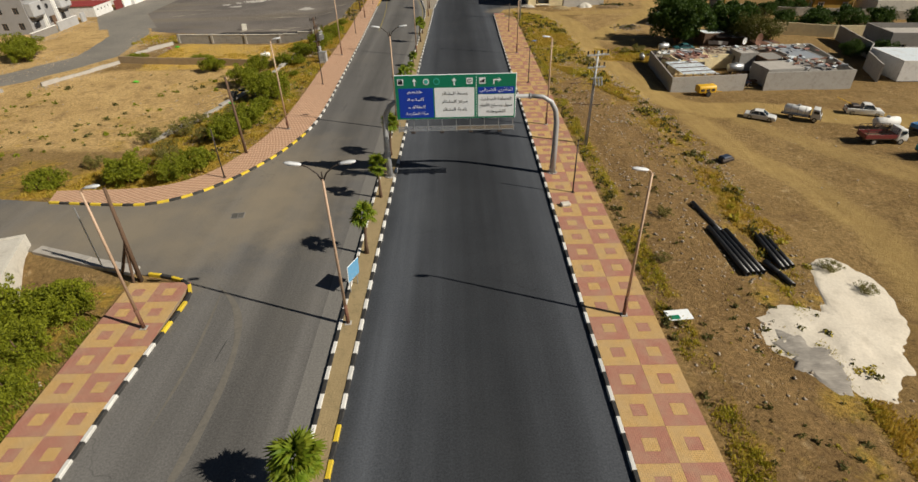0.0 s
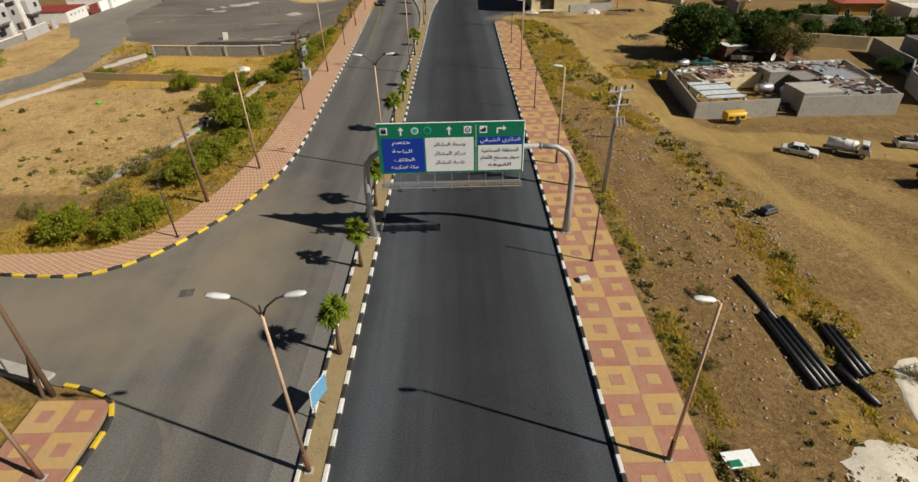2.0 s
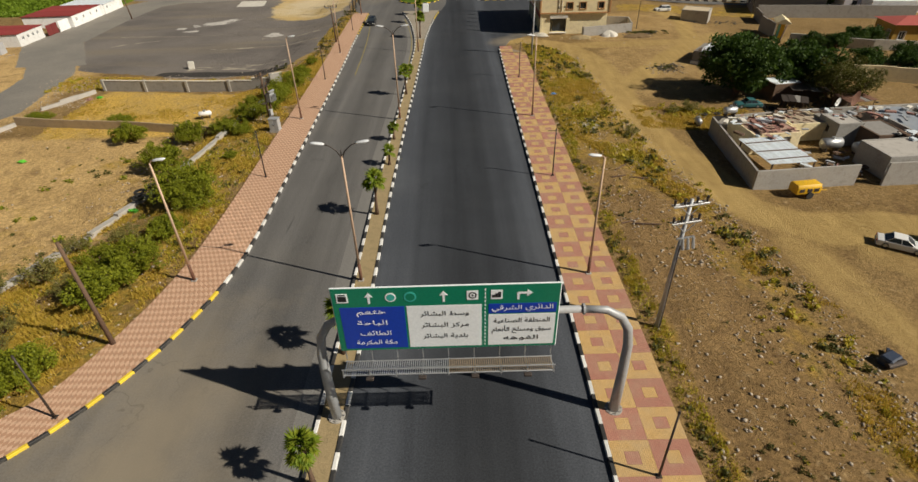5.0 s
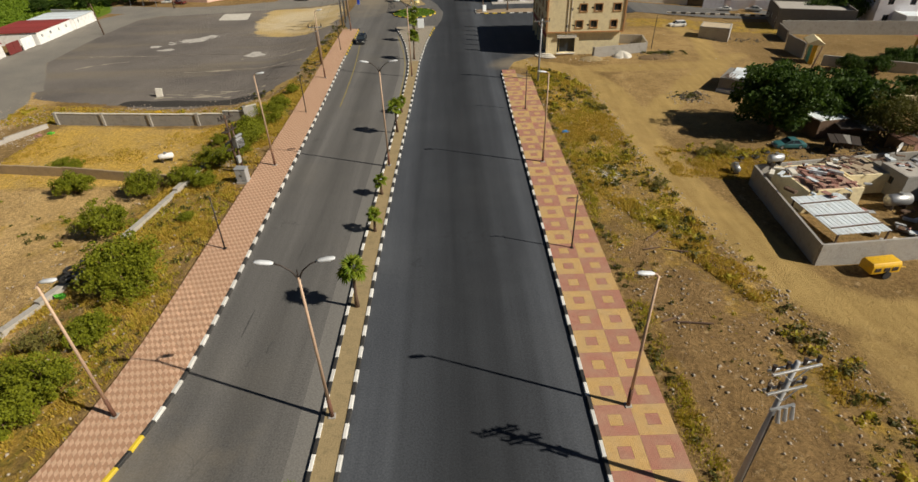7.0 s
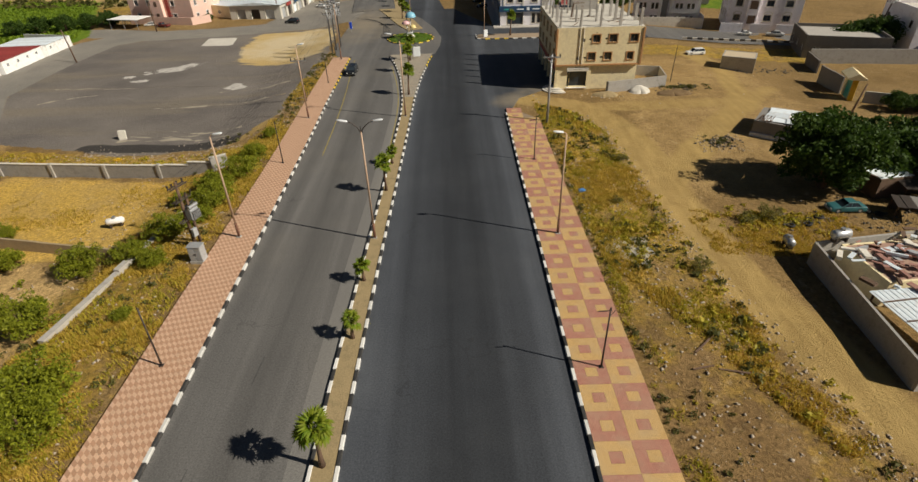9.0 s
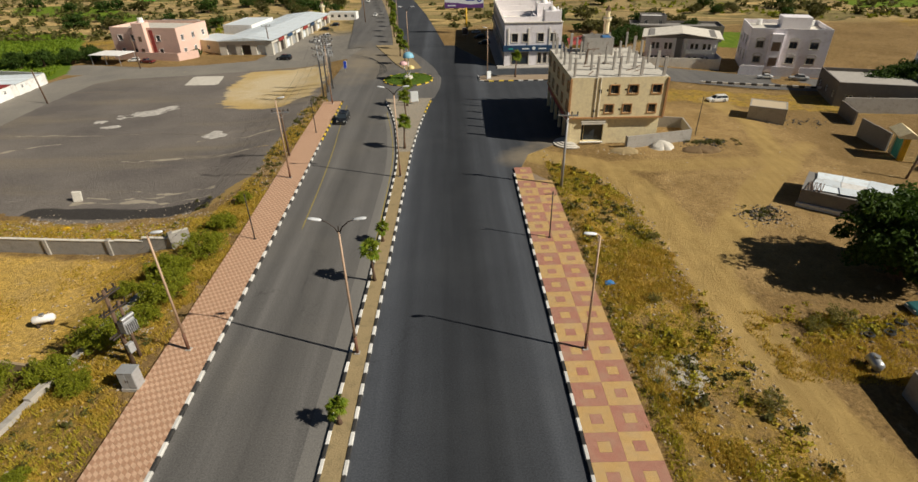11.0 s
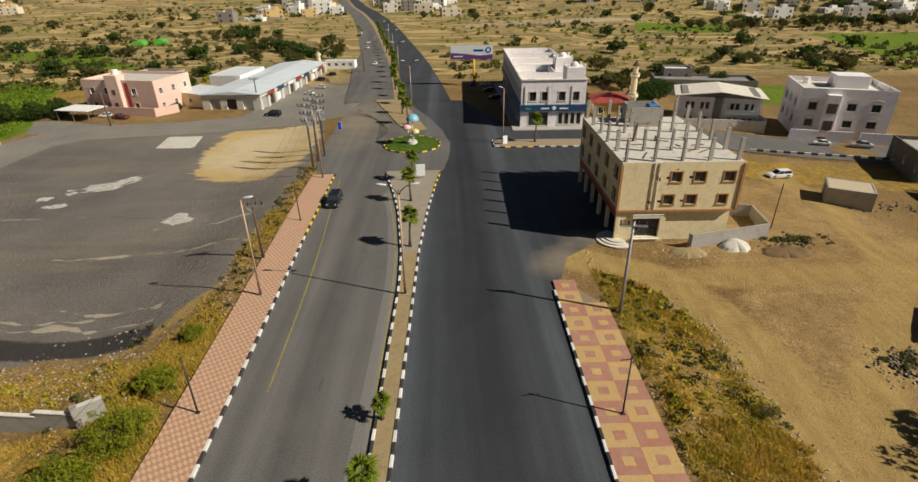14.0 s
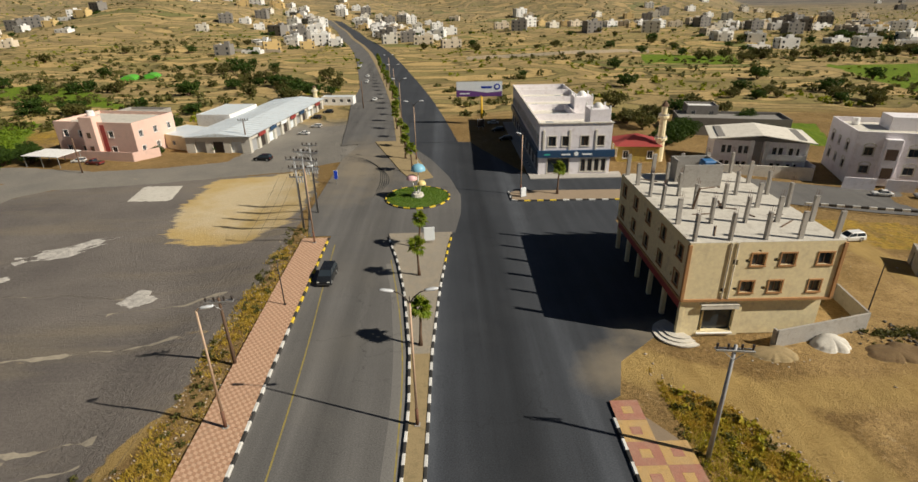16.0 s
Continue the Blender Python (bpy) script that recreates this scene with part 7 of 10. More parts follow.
wall_run("garden_wall", [(-90.0, 137.0), (-90.4, 139.2)], 2.0, SITE_PALE, "short pale wall beside a gateway", 0.4, -1.6)
house("house", pose(-40.0, 30.2, -1.3, 0, 0, 20), 13, 7, 2.3, PALE_CONC, "low pale roofed outbuilding beside the side road", "house", "", {}, PALE_CONC, 0.05)
house("house", pose(64, 219, -0.8, 0, 0, -14), 24, 9, 3.4, GREY_RENDER, "long low dark house behind the villa", "house", "", {0: row(24, 5, 1.1, 1.0, 2.3, 2)}, GREY_RENDER, 0.6)
house("house", pose(60, 226, -0.8, 0, 0, -14), 7, 6, 5.0, GREY_RENDER, "grey upper room with a parapet behind the villa", "house", "", {0: row(7, 2, 1.0, 3.0, 4.3, 1)}, WHITE, 0.5)
house("house", pose(-84, 240, -1.2, 0, 0, -10), 12, 9, 4.5, CONCRETE, "bare concrete house behind the pink block", "house", "", {0: row(12, 3, 1.1, 1.0, 2.3, 1)}, CONCRETE, 0.6)
minaret(pose(-43.0, 264.5, -0.8), 7.2)
house("cabin", pose(-36.5, 268, -0.6, 0, 0, -6), 10, 3.4, 2.7, WHITE, "white site cabin beside the road", "cabin", "", {0: row(10, 4, 1.1, 1.0, 2.0, 0.8)}, TIN, 0.04)


# ---- utility poles, wires and boxes ----
def utility_pole(m, h, arms, label, lean=(0, 0), fuse=False, wood=True):
    th = thing("utility_pole", m, label, "utility pole")
    tipx, tipy = lean
    part("pole", rod(BM(), (0, 0, -0.5), (tipx, tipy, h), 0.17, 0.11, 10), WOOD if wood else GREY_PAINT, th, "", True)
    for k in range(arms):
        z = h - 0.35 - k * 1.2
        f = z / h
        for yy in (-0.12, 0.12):
            part("crossarm", box(BM(), (tipx * f, tipy * f + yy, z), (2.3 if k == 0 else 1.9, 0.09, 0.12), 0, 0.01), GALV, th)
        for x in (-1.05, -0.4, 0.4, 1.05):
            x = x if k == 0 else x * 0.8
            part("insulator", rod(BM(), (tipx * f + x, tipy * f, z + 0.05), (tipx * f + x, tipy * f, z + 0.42), 0.06, 0.09, 8), DARK_STEEL, th)
        part("brace", rod(BM(), (tipx * f, tipy * f - 0.12, z - 0.7), (tipx * f + 0.7, tipy * f - 0.12, z), 0.025, 0.025, 6), GALV, th)
        part("brace", rod(BM(), (tipx * f, tipy * f - 0.12, z - 0.7), (tipx * f - 0.7, tipy * f - 0.12, z), 0.025, 0.025, 6), GALV, th)
    if fuse:
        z = h * 0.74
        part("bracket", box(BM(), (0.3, -0.2, z), (1.2, 0.1, 0.1)), GALV, th)
        for k in range(3):
            part("cable_end", rod(BM(), (0.1 + k * 0.35, -0.25, z), (0.2 + k * 0.35, -0.35, z - 0.75), 0.07, 0.1, 8), GREY_PAINT, th, "grey porcelain cable end")
        part("conduit", rod(BM(), (0.15, -0.12, 0), (0.15, -0.12, z - 0.6), 0.05, 0.05, 8), DARK_STEEL, th)
    return th


def wire(a, b, sag, name="overhead_wire"):
    a, b = Vector(a), Vector(b)
    n = 14
    pts = [a.lerp(b, k / n) + Vector((0, 0, -sag * 4 * (k / n) * (1 - k / n))) for k in range(n + 1)]
    return tagged(part(name, tube(BM(), pts, 0.014, 4), DARK_STEEL, None), "thin sagging overhead electric wire", "wire", "overhead wires")


utility_pole(pose(13.68, 53.2, 0.0, 0, 0, 12), 9.9, 2, "steel electricity pole with double crossarms on the dirt verge", (0.25, 0), True, False)
utility_pole(pose(14.0, 121.2, 0.0, 0, 0, -8), 9.1, 1, "steel electricity pole at the end of the pavement", (0.1, 0), False, False)
utility_pole(pose(-23.0, 52.8, -0.3), 8.6, 0, "leaning bare dark wooden pole among the bushes", (-0.3, 0.2))
utility_pole(pose(-22.0, 133.2, -0.2, 0, 0, 5), 6.9, 1, "wooden utility pole with a crossarm beside the lot", (-0.15, 0))
for x, y, h in ((-23.3, 164.0, 10.3), (-23.1, 167.2, 10.5), (-23.4, 173.2, 9.9), (-22.6, 170.0, 9.6)):
    utility_pole(pose(x, y, -0.1, 0, 0, random.uniform(-20, 20)), h, 3, "grey electricity pole of a crowded switching group", (0, 0), True, False)
for dx in (-1.0, 0, 1.0):
    wire((-22.1 + dx, 133.2, 6.9), (-23.3 + dx, 164.0, 9.9), 1.0)
    wire((-22.1 + dx, 133.2, 6.9), (-23.2 + dx * 0.7, 93.0, 6.6), 1.2)


def transformer():
    th = thing("pole_transformer", pose(-23.3, 92.2, ground_z(-23.3, 92.2), 0, 0, 70), "grey transformer hung on a dark wooden pole with fuses", "transformer")
    part("pole", rod(BM(), (0, 0, -0.4), (0.1, 0, 6.6), 0.17, 0.12, 10), WOOD, th, "dark wooden pole", True)
    part("pole", rod(BM(), (0.75, 0.1, -0.4), (0.8, 0.1, 5.2), 0.14, 0.11, 10), WOOD, th, "dark wooden pole", True)
    for z in (2.9, 4.9, 6.2):
        for y in (-0.17, 0.17):
            part("crossarm", box(BM(), (0.2, y, z), (1.9, 0.09, 0.12), 0, 0.01), DARK_STEEL, th)
    body = part("tank", box(BM(), (0.4, -0.5, 3.5), (0.95, 0.7, 1.05), 0, 0.06), GREY_PAINT, th, "pale blue-grey transformer tank")
    for k in range(6):
        part("fin", box(BM(), (0.02 + k * 0.15, -0.93, 3.45), (0.04, 0.2, 0.8)), GREY_PAINT, body)
    for x in (0.1, 0.4, 0.7):
        part("bushing", rod(BM(), (x, -0.5, 4.0), (x, -0.5, 4.4), 0.06, 0.045, 8), DARK_STEEL, body)
    part("conservator", rod(BM(), (-0.1, -0.75, 4.25), (0.9, -0.75, 4.25), 0.16, 0.16, 10), GALV, body)
    for x in (-0.65, -0.2, 0.4, 1.0):
        part("insulator", rod(BM(), (x, 0.17, 6.2), (x, 0.17, 6.55), 0.06, 0.09, 8), DARK_STEEL, th)
        part("fuse", rod(BM(), (x, -0.25, 5.0), (x, -0.45, 5.55), 0.05, 0.05, 8), DARK_STEEL, th)
    part("meter_box", box(BM(), (0.1, -0.32, 1.6), (0.5, 0.3, 0.8), 0, 0.02), GREY_PAINT, th)


transformer()
th = thing("electrical_cabinet", pose(-22.0, 89.8, ground_z(-22, 89.8), 0, 0, -5) @ Matrix.Scale(0.86, 4), "pale grey steel electrical cabinet beside the pavement", "cabinet")
part("plinth", box(BM(), (0, 0, 0.1), (1.5, 1.1, 0.4), 0, 0.02), CONCRETE, th)
part("body", box(BM(), (0, 0, 1.1), (1.35, 0.95, 1.7), 0, 0.03), GREY_PAINT, th)
part("roof", box(BM(), (0, 0, 2.0), (1.5, 1.1, 0.1), 0, 0.03), GREY_PAINT, th)
for x in (-0.33, 0.33):
    d = part("door", box(BM(), (x, -0.49, 1.1), (0.6, 0.04, 1.5), 0, 0.01), GREY_PAINT, th)
    part("handle", box(BM(), (x * 0.3, -0.53, 1.15), (0.05, 0.05, 0.2), 0, 0.01), DARK_STEEL, d)
# braced poles on the street corner
th = utility_pole(pose(-23.7, 30.6, 0.1), 7.4, 0, "dark braced wooden pole on the street corner", (0.1, 0.2))
part("stay", rod(BM(), (-1.9, 1.0, -0.2), (0.05, 0.1, 3.3), 0.12, 0.1, 8), WOOD, th)
part("stay", rod(BM(), (-0.5, -0.1, -0.2), (0.05, 0.1, 3.6), 0.1, 0.1, 8), WOOD, th)
th = thing("steel_post", pose(-27.4, 32.3, 0.0), "slim galvanised post by the broken pavement", "post")
part("post", rod(BM(), (0, 0, -0.2), (-0.1, 0.1, 5.2), 0.06, 0.05, 8), GALV, th)
th = thing("steel_post", pose(37.0, 137.5, -0.2), "slim dark post behind the yard wall", "post")
part("post", rod(BM(), (0, 0, -0.2), (0.1, 0, 6.0), 0.07, 0.05, 8), DARK_STEEL, th)
th = utility_pole(pose(88.0, 163.0, -0.9), 8.0, 1, "leaning wooden pole beside the cross street", (1.2, 0))
th = utility_pole(pose(56.4, 121.3, -1.2), 5.0, 0, "leaning dark pole by the green gate", (1.2, 0.3))
th = utility_pole(pose(-80.0, 170.0, -1.5), 6.5, 0, "leaning dark pole beside the lot", (-1.0, 0.6))
th = utility_pole(pose(-76.5, 200.5, -1.5), 7.0, 0, "slim pole by the carport", (0, 0))
th = utility_pole(pose(-47.5, 213.5, -1.5), 7.5, 1, "slim pole before the workshops", (0, 0))
th = utility_pole(pose(-27.5, 258, -0.6), 8.5, 0, "dark pole beside the far road", (0, 0))


# ---- signs, island and roundabout ----
def small_sign(m, w, h, z, mat, label, legs=2):
    th = thing("road_sign", m, label, "sign")
    for x in ((-w * 0.35, w * 0.35) if legs == 2 else (0,)):
        part("post", rod(BM(), (x, 0, 0), (x, 0, z + h), 0.035, 0.035, 8), GALV, th)
    part("board", box(BM(), (0, -0.05, z + h / 2), (w, 0.04, h), 0, 0.01), mat, th)
    part("rim", box(BM(), (0, -0.03, z + h / 2), (w + 0.08, 0.03, h + 0.08), 0, 0.01), SIGN_WHITE, th)
    return th


small_sign(pose(-7.75, 28.9, 0.14, 0, 6, 72), 1.5, 1.2, 0.9, surface("faded_blue_board", (0.12, 0.32, 0.52), (0.1, 0.27, 0.46), (0.3, 0.36, 0.4), 1.5, 9, 0.5, 0, 0.1), "blue sign board on two posts on the planted strip")
small_sign(pose(-5.6, 157.4, 0.14, 0, 0, 5), 1.3, 1.8, 0.4, SIGN_WHITE, "white notice board among the palms")
small_sign(pose(-22.3, 184.0, -0.05, 0, 0, 10), 0.6, 1.5, 0.9, SIGN_BLUE, "small blue sign beside the crossing", 1)
small_sign(pose(5.6, 224, ground_z(5.6, 224), 0, 0, 0), 1.6, 1.8, 0.8, DARK_STEEL, "dark small board near the billboard")
flat("pavement", [(7.1, 172.9), (24.5, 172.1), (29, 172.0), (29, 176.2), (24, 176.6), (8.2, 177.2), (7.1, 176.4)], 0.16, JOINT, "raised sandy paved corner island", "pavement")
copy_thing(lampL, pose(8.7, 175.6, 0.16, 0, 0, 150) @ Matrix.Scale(0.95, 4))
copy_thing(big_palm, pose(14.5, 175.2, 0.16, 0, 0, 40) @ Matrix.Scale(1.2, 4))
th = thing("advert_box", pose(8.9, 174.2, 0.16, 0, 0, 20), "white advertising box beside the lamp", "sign")
part("box", box(BM(), (0, 0, 0.75), (0.9, 0.3, 1.5), 0, 0.03), SIGN_WHITE, th)
part("plinth", box(BM(), (0, 0, 0.05), (1.1, 0.5, 0.1)), CONCRETE, th)


def roundabout():
    bm = BM()
    n = 36
    c = bm.verts.new((-7.85, 175.6, 0.42))
    rings = []
    for r, z in ((2.2, 0.38), (4.0, 0.26), (5.0, 0.12)):
        rings.append([bm.verts.new((-7.85 + r * math.cos(k * math.tau / n), 175.6 + r * 1.04 * math.sin(k * math.tau / n), z)) for k in range(n)])
    for k in range(n):
        bm.faces.new((c, rings[0][k], rings[0][(k + 1) % n]))
        for a, b in zip(rings, rings[1:]):
            bm.faces.new((a[k], b[k], b[(k + 1) % n], a[(k + 1) % n]))
    tagged(part("roundabout_mound", bm, surface("turf_soil", (0.10, 0.17, 0.025), (0.13, 0.2, 0.03), None, 0.8, 10), None), "low turf mound of the roundabout", "roundabout", kind="structure")
    V, Fc = [], []
    rr = random.Random(5)
    for k in range(9000):
        r, a = 4.9 * math.sqrt(rr.random()), rr.random() * math.tau
        x, y = -7.85 + r * math.cos(a), 175.6 + r * 1.04 * math.sin(a)
        z = 0.42 - 0.012 * r * r
        b, h = rr.random() * math.tau, rr.uniform(0.08, 0.2)
        o = len(V)
        V += [(x - 0.04 * math.cos(b), y - 0.04 * math.sin(b), z - 0.03), (x + 0.04 * math.cos(b), y + 0.04 * math.sin(b), z - 0.03), (x + rr.uniform(-0.06, 0.06), y + rr.uniform(-0.06, 0.06), z + h)]
        Fc.append((o, o + 1, o + 2))
    tagged(new("grass", raw("grass", V, Fc, LAWN)), "short green grass on the roundabout", "grass", kind="stuff")
    th = thing("monument", pose(-7.85, 175.2, 0.4), "roundabout monument of blue, pink and yellow parasol shells", "monument")
    part("plinth", rod(BM(), (0, 0, -0.1), (0, 0, 0.5), 1.1, 0.9, 16), PALE_CONC, th)
    for x, y, z, r, col, lab in ((0.3, 0, 4.2, 1.15, (0.25, 0.55, 0.72), "pale blue shell"), (-0.75, -0.5, 2.9, 0.85, (0.75, 0.45, 0.45), "pale pink shell"), (0.75, -0.6, 2.1, 0.7, (0.75, 0.6, 0.25), "pale yellow shell")):
        bm = BM()
        nseg = 16
        rg = []
        for q in range(7):
            a = radians(88 * q / 6)
            rg.append([bm.verts.new((x + r * math.sin(a) * math.cos(k * math.tau / nseg) * (1 + 0.05 * (k % 2)), y + r * math.sin(a) * math.sin(k * math.tau / nseg) * (1 + 0.05 * (k % 2)), z + r * 0.95 * math.cos(a))) for k in range(nseg)])
        for a, b in zip(rg, rg[1:]):
            for k in range(nseg):
                if a is rg[0] and False:
                    continue
                bm.faces.new((a[k], b[k], b[(k + 1) % nseg], a[(k + 1) % nseg]))
        bmesh.ops.remove_doubles(bm, verts=bm.verts[:], dist=0.005)
        part("shell", bm, surface(lab.replace(" ", "_"), col, tuple(c * 0.9 for c in col), None, 1, 9, 0.45, 0, 0), th, lab, True)
        part("stem", rod(BM(), (x * 0.3, y * 0.3, 0.4), (x, y, z + 0.1), 0.12, 0.08, 10), WHITE, th, "white stem")
    part("finial", rod(BM(), (0.3, 0, 5.25), (0.3, 0, 5.9), 0.06, 0.02, 8), WHITE, th)


roundabout()


# ---- vehicles ----
FLEET = Matrix.Scale(0.8, 4)


def wheel(parent, x, y, r, w=0.2):
    ty = part("wheel", rod(BM(), (x - w / 2, y, r), (x + w / 2, y, r), r, r, 16), TYRE, parent)
    part("rim", rod(BM(), (x - w / 2 - 0.012, y, r), (x + w / 2 + 0.012, y, r), r * 0.58, r * 0.58, 12), GALV, ty)


def car(m, paint, ln, w, h, label, kind="sedan", name="car"):
    """A car with its nose towards +y."""
    th = thing(name, m @ FLEET, label, "car")
    a = ln / 2
    belt = h * 0.6
    bonnet = h * 0.56
    side = [(-a, 0.28), (-a + 0.06, 0.2), (a - 0.08, 0.2), (a, 0.32), (a - 0.02, bonnet * 0.78), (a - 0.25, bonnet * 0.95), (a - 1.15, belt), (-a + (0.75 if kind == "sedan" else 0.06), belt + 0.02), (-a + 0.03, belt * 0.98)]
    bm = extrude_x(BM(), side, -w / 2, w / 2)
    bmesh.ops.bevel(bm, geom=bm.edges[:], offset=0.06, segments=2, affect="EDGES", profile=0.6)
    part("body", bm, paint, th, "", True)
    if kind == "sedan":
        lo, hi = (-a + 0.7, a - 1.2), (-a + 1.35, a - 2.0)
    elif kind == "pickup":
        lo, hi = (-a + 2.1, a - 1.1), (-a + 2.3, a - 1.8)
    else:
        lo, hi = (-a + 0.1, a - 1.15), (-a + 0.4, a - 1.9)
    bm = BM()
    q = [bm.verts.new(p) for p in ((-w / 2 + 0.07, lo[0], belt), (w / 2 - 0.07, lo[0], belt), (w / 2 - 0.07, lo[1], belt), (-w / 2 + 0.07, lo[1], belt))]
    r = [bm.verts.new(p) for p in ((-w / 2 + 0.2, hi[0], h - 0.06), (w / 2 - 0.2, hi[0], h - 0.06), (w / 2 - 0.2, hi[1], h - 0.06), (-w / 2 + 0.2, hi[1], h - 0.06))]
    bm.faces.new(r)
    for i in range(4):
        bm.faces.new((q[i], q[(i + 1) % 4], r[(i + 1) % 4], r[i]))
    part("glazing", bm, GLASS, th, "dark glazing")
    part("roof", box(BM(), (0, (hi[0] + hi[1]) / 2, h - 0.03), (w - 0.34, hi[1] - hi[0] + 0.1, 0.07), 0, 0.025), paint, th)
    for sx in (-1, 1):
        for k in ([0, 0.55, 1] if kind != "pickup" else [0, 1]):
            y0, y1 = lo[0] + (lo[1] - lo[0]) * k, hi[0] + (hi[1] - hi[0]) * k
            part("pillar", rod(BM(), (sx * (w / 2 - 0.07), y0, belt), (sx * (w / 2 - 0.2), y1, h - 0.04), 0.045, 0.035, 6), paint, th)
        part("headlight", box(BM(), (sx * (w / 2 - 0.28), a - 0.05, bonnet * 0.72), (0.36, 0.1, 0.15), 0, 0.02), LIGHT_LENS, th)
        part("tail_light", box(BM(), (sx * (w / 2 - 0.2), -a - 0.01, belt * 0.85), (0.22, 0.06, 0.2), 0, 0.02), TAIL_RED, th)
        part("mirror", box(BM(), (sx * (w / 2 + 0.08), lo[1] - 0.25, belt + 0.06), (0.18, 0.1, 0.12), 0, 0.02), paint, th)
    for y in (a - 0.02, -a + 0.02):
        part("bumper", box(BM(), (0, y, 0.36), (w - 0.06, 0.14, 0.2), 0, 0.04), TYRE if kind != "sedan" else GREY_PAINT, th)
    if kind == "pickup":
        part("bed_floor", box(BM(), (0, -a + 1.05, belt - 0.1), (w - 0.3, 1.8, 0.26)), DARK_STEEL, th)
    rr = 0.33 if kind == "sedan" else 0.38
    for sx in (-1, 1):
        for y in (a - 0.85, -a + 0.85):
            wheel(th, sx * (w / 2 - 0.1), y, rr)
    return th


def heading(dx, dy):
    return math.degrees(math.atan2(-dx, dy))


def gz(x, y):
    return ground_z(x, y) + 0.02


car(pose(-17.0, 148.6, 0.0, 0, 0, 178), CAR_BLACK, 4.9, 1.95, 1.85, "black parked four-wheel-drive car at the yellow kerb", "suv")
sedan = car(pose(38.0, 63.3, gz(38, 63.3), 0, 0, heading(3.4, -2.2)), CAR_WHITE, 4.5, 1.7, 1.4, "dusty white old sedan parked on the sand", "sedan")
wagon = car(pose(48.3, 155.6, gz(48.3, 155.6), 0, 0, 95), CAR_WHITE, 4.4, 1.7, 1.5, "white estate car parked on the dirt", "wagon")
# teal paint kept dark, the tree's shade put into its colour
car(pose(40.6, 96.9, gz(40.6, 96.9), 0, 0, 88), surface("shaded_teal_paint", (0.03, 0.13, 0.14), (0.03, 0.11, 0.12), None, 1.5, 9, 0.5, 0, 0), 4.4, 1.7, 1.4, "teal sedan parked in the shade of the tree", "sedan")
copy_thing(sedan, pose(66.2, 173.0, ground_z(66.2, 173.0) + 0.14, 0, 0, 72) @ FLEET)["label"] = "white sedan parked along the cross street"
car(pose(72.0, 171.0, ground_z(72.0, 171.0) + 0.14, 0, 0, 72), GREY_PAINT, 4.5, 1.75, 1.4, "grey sedan parked along the cross street", "sedan")
car(pose(-77.5, 206.6, gz(-77.5, 206.6), 0, 0, 75), CAR_RED, 4.8, 1.8, 1.55, "dark red pickup parked before the pink block", "pickup")
copy_thing(wagon, pose(-82.0, 208.5, gz(-82, 208.5), 0, 0, 100) @ FLEET)["label"] = "white estate car beside the carport"
suv = car(pose(-42.0, 206.3, gz(-42, 206.3), 0, 0, 80), CAR_BLACK, 4.7, 1.9, 1.7, "dark car standing before the workshops", "suv")
for x, y, rz, src, lab in ((-38.8, 229.5, 75, sedan, "white sedan parked before the workshops"), (-37.2, 237.0, 80, wagon, "white estate car parked before the workshops"), (-39.5, 247.5, 85, suv, "dark car parked before the workshops"), (-37.5, 255.0, 85, suv, "dark car parked before the workshops"),
                          (-25.5, 271, 172, sedan, "white sedan on the far carriageway"), (-33.5, 314, 172, wagon, "white estate car on the far carriageway"), (-35.6, 333, 172, sedan, "white sedan on the far carriageway"), (-44.5, 373, 170, wagon, "white estate car on the far carriageway"), (9.6, 222, 95, suv, "dark car parked in the shade of the shops"), (10.4, 213, 95, suv, "dark car parked in the shade of the shops"), (9.2, 231, 95, sedan, "white sedan parked in the shade of the shops")):
    z = ground_z(x, y) + (0.15 if y > 212 and -60 < x < -20 and abs(x - far_axis(y)) < 13 else 0.02)
    if 4 < x < 12:
        z = 0.02 if y < 212 else gz(x, y)
    copy_thing(src, pose(x, y, z, 0, 0, rz) @ FLEET)["label"] = lab


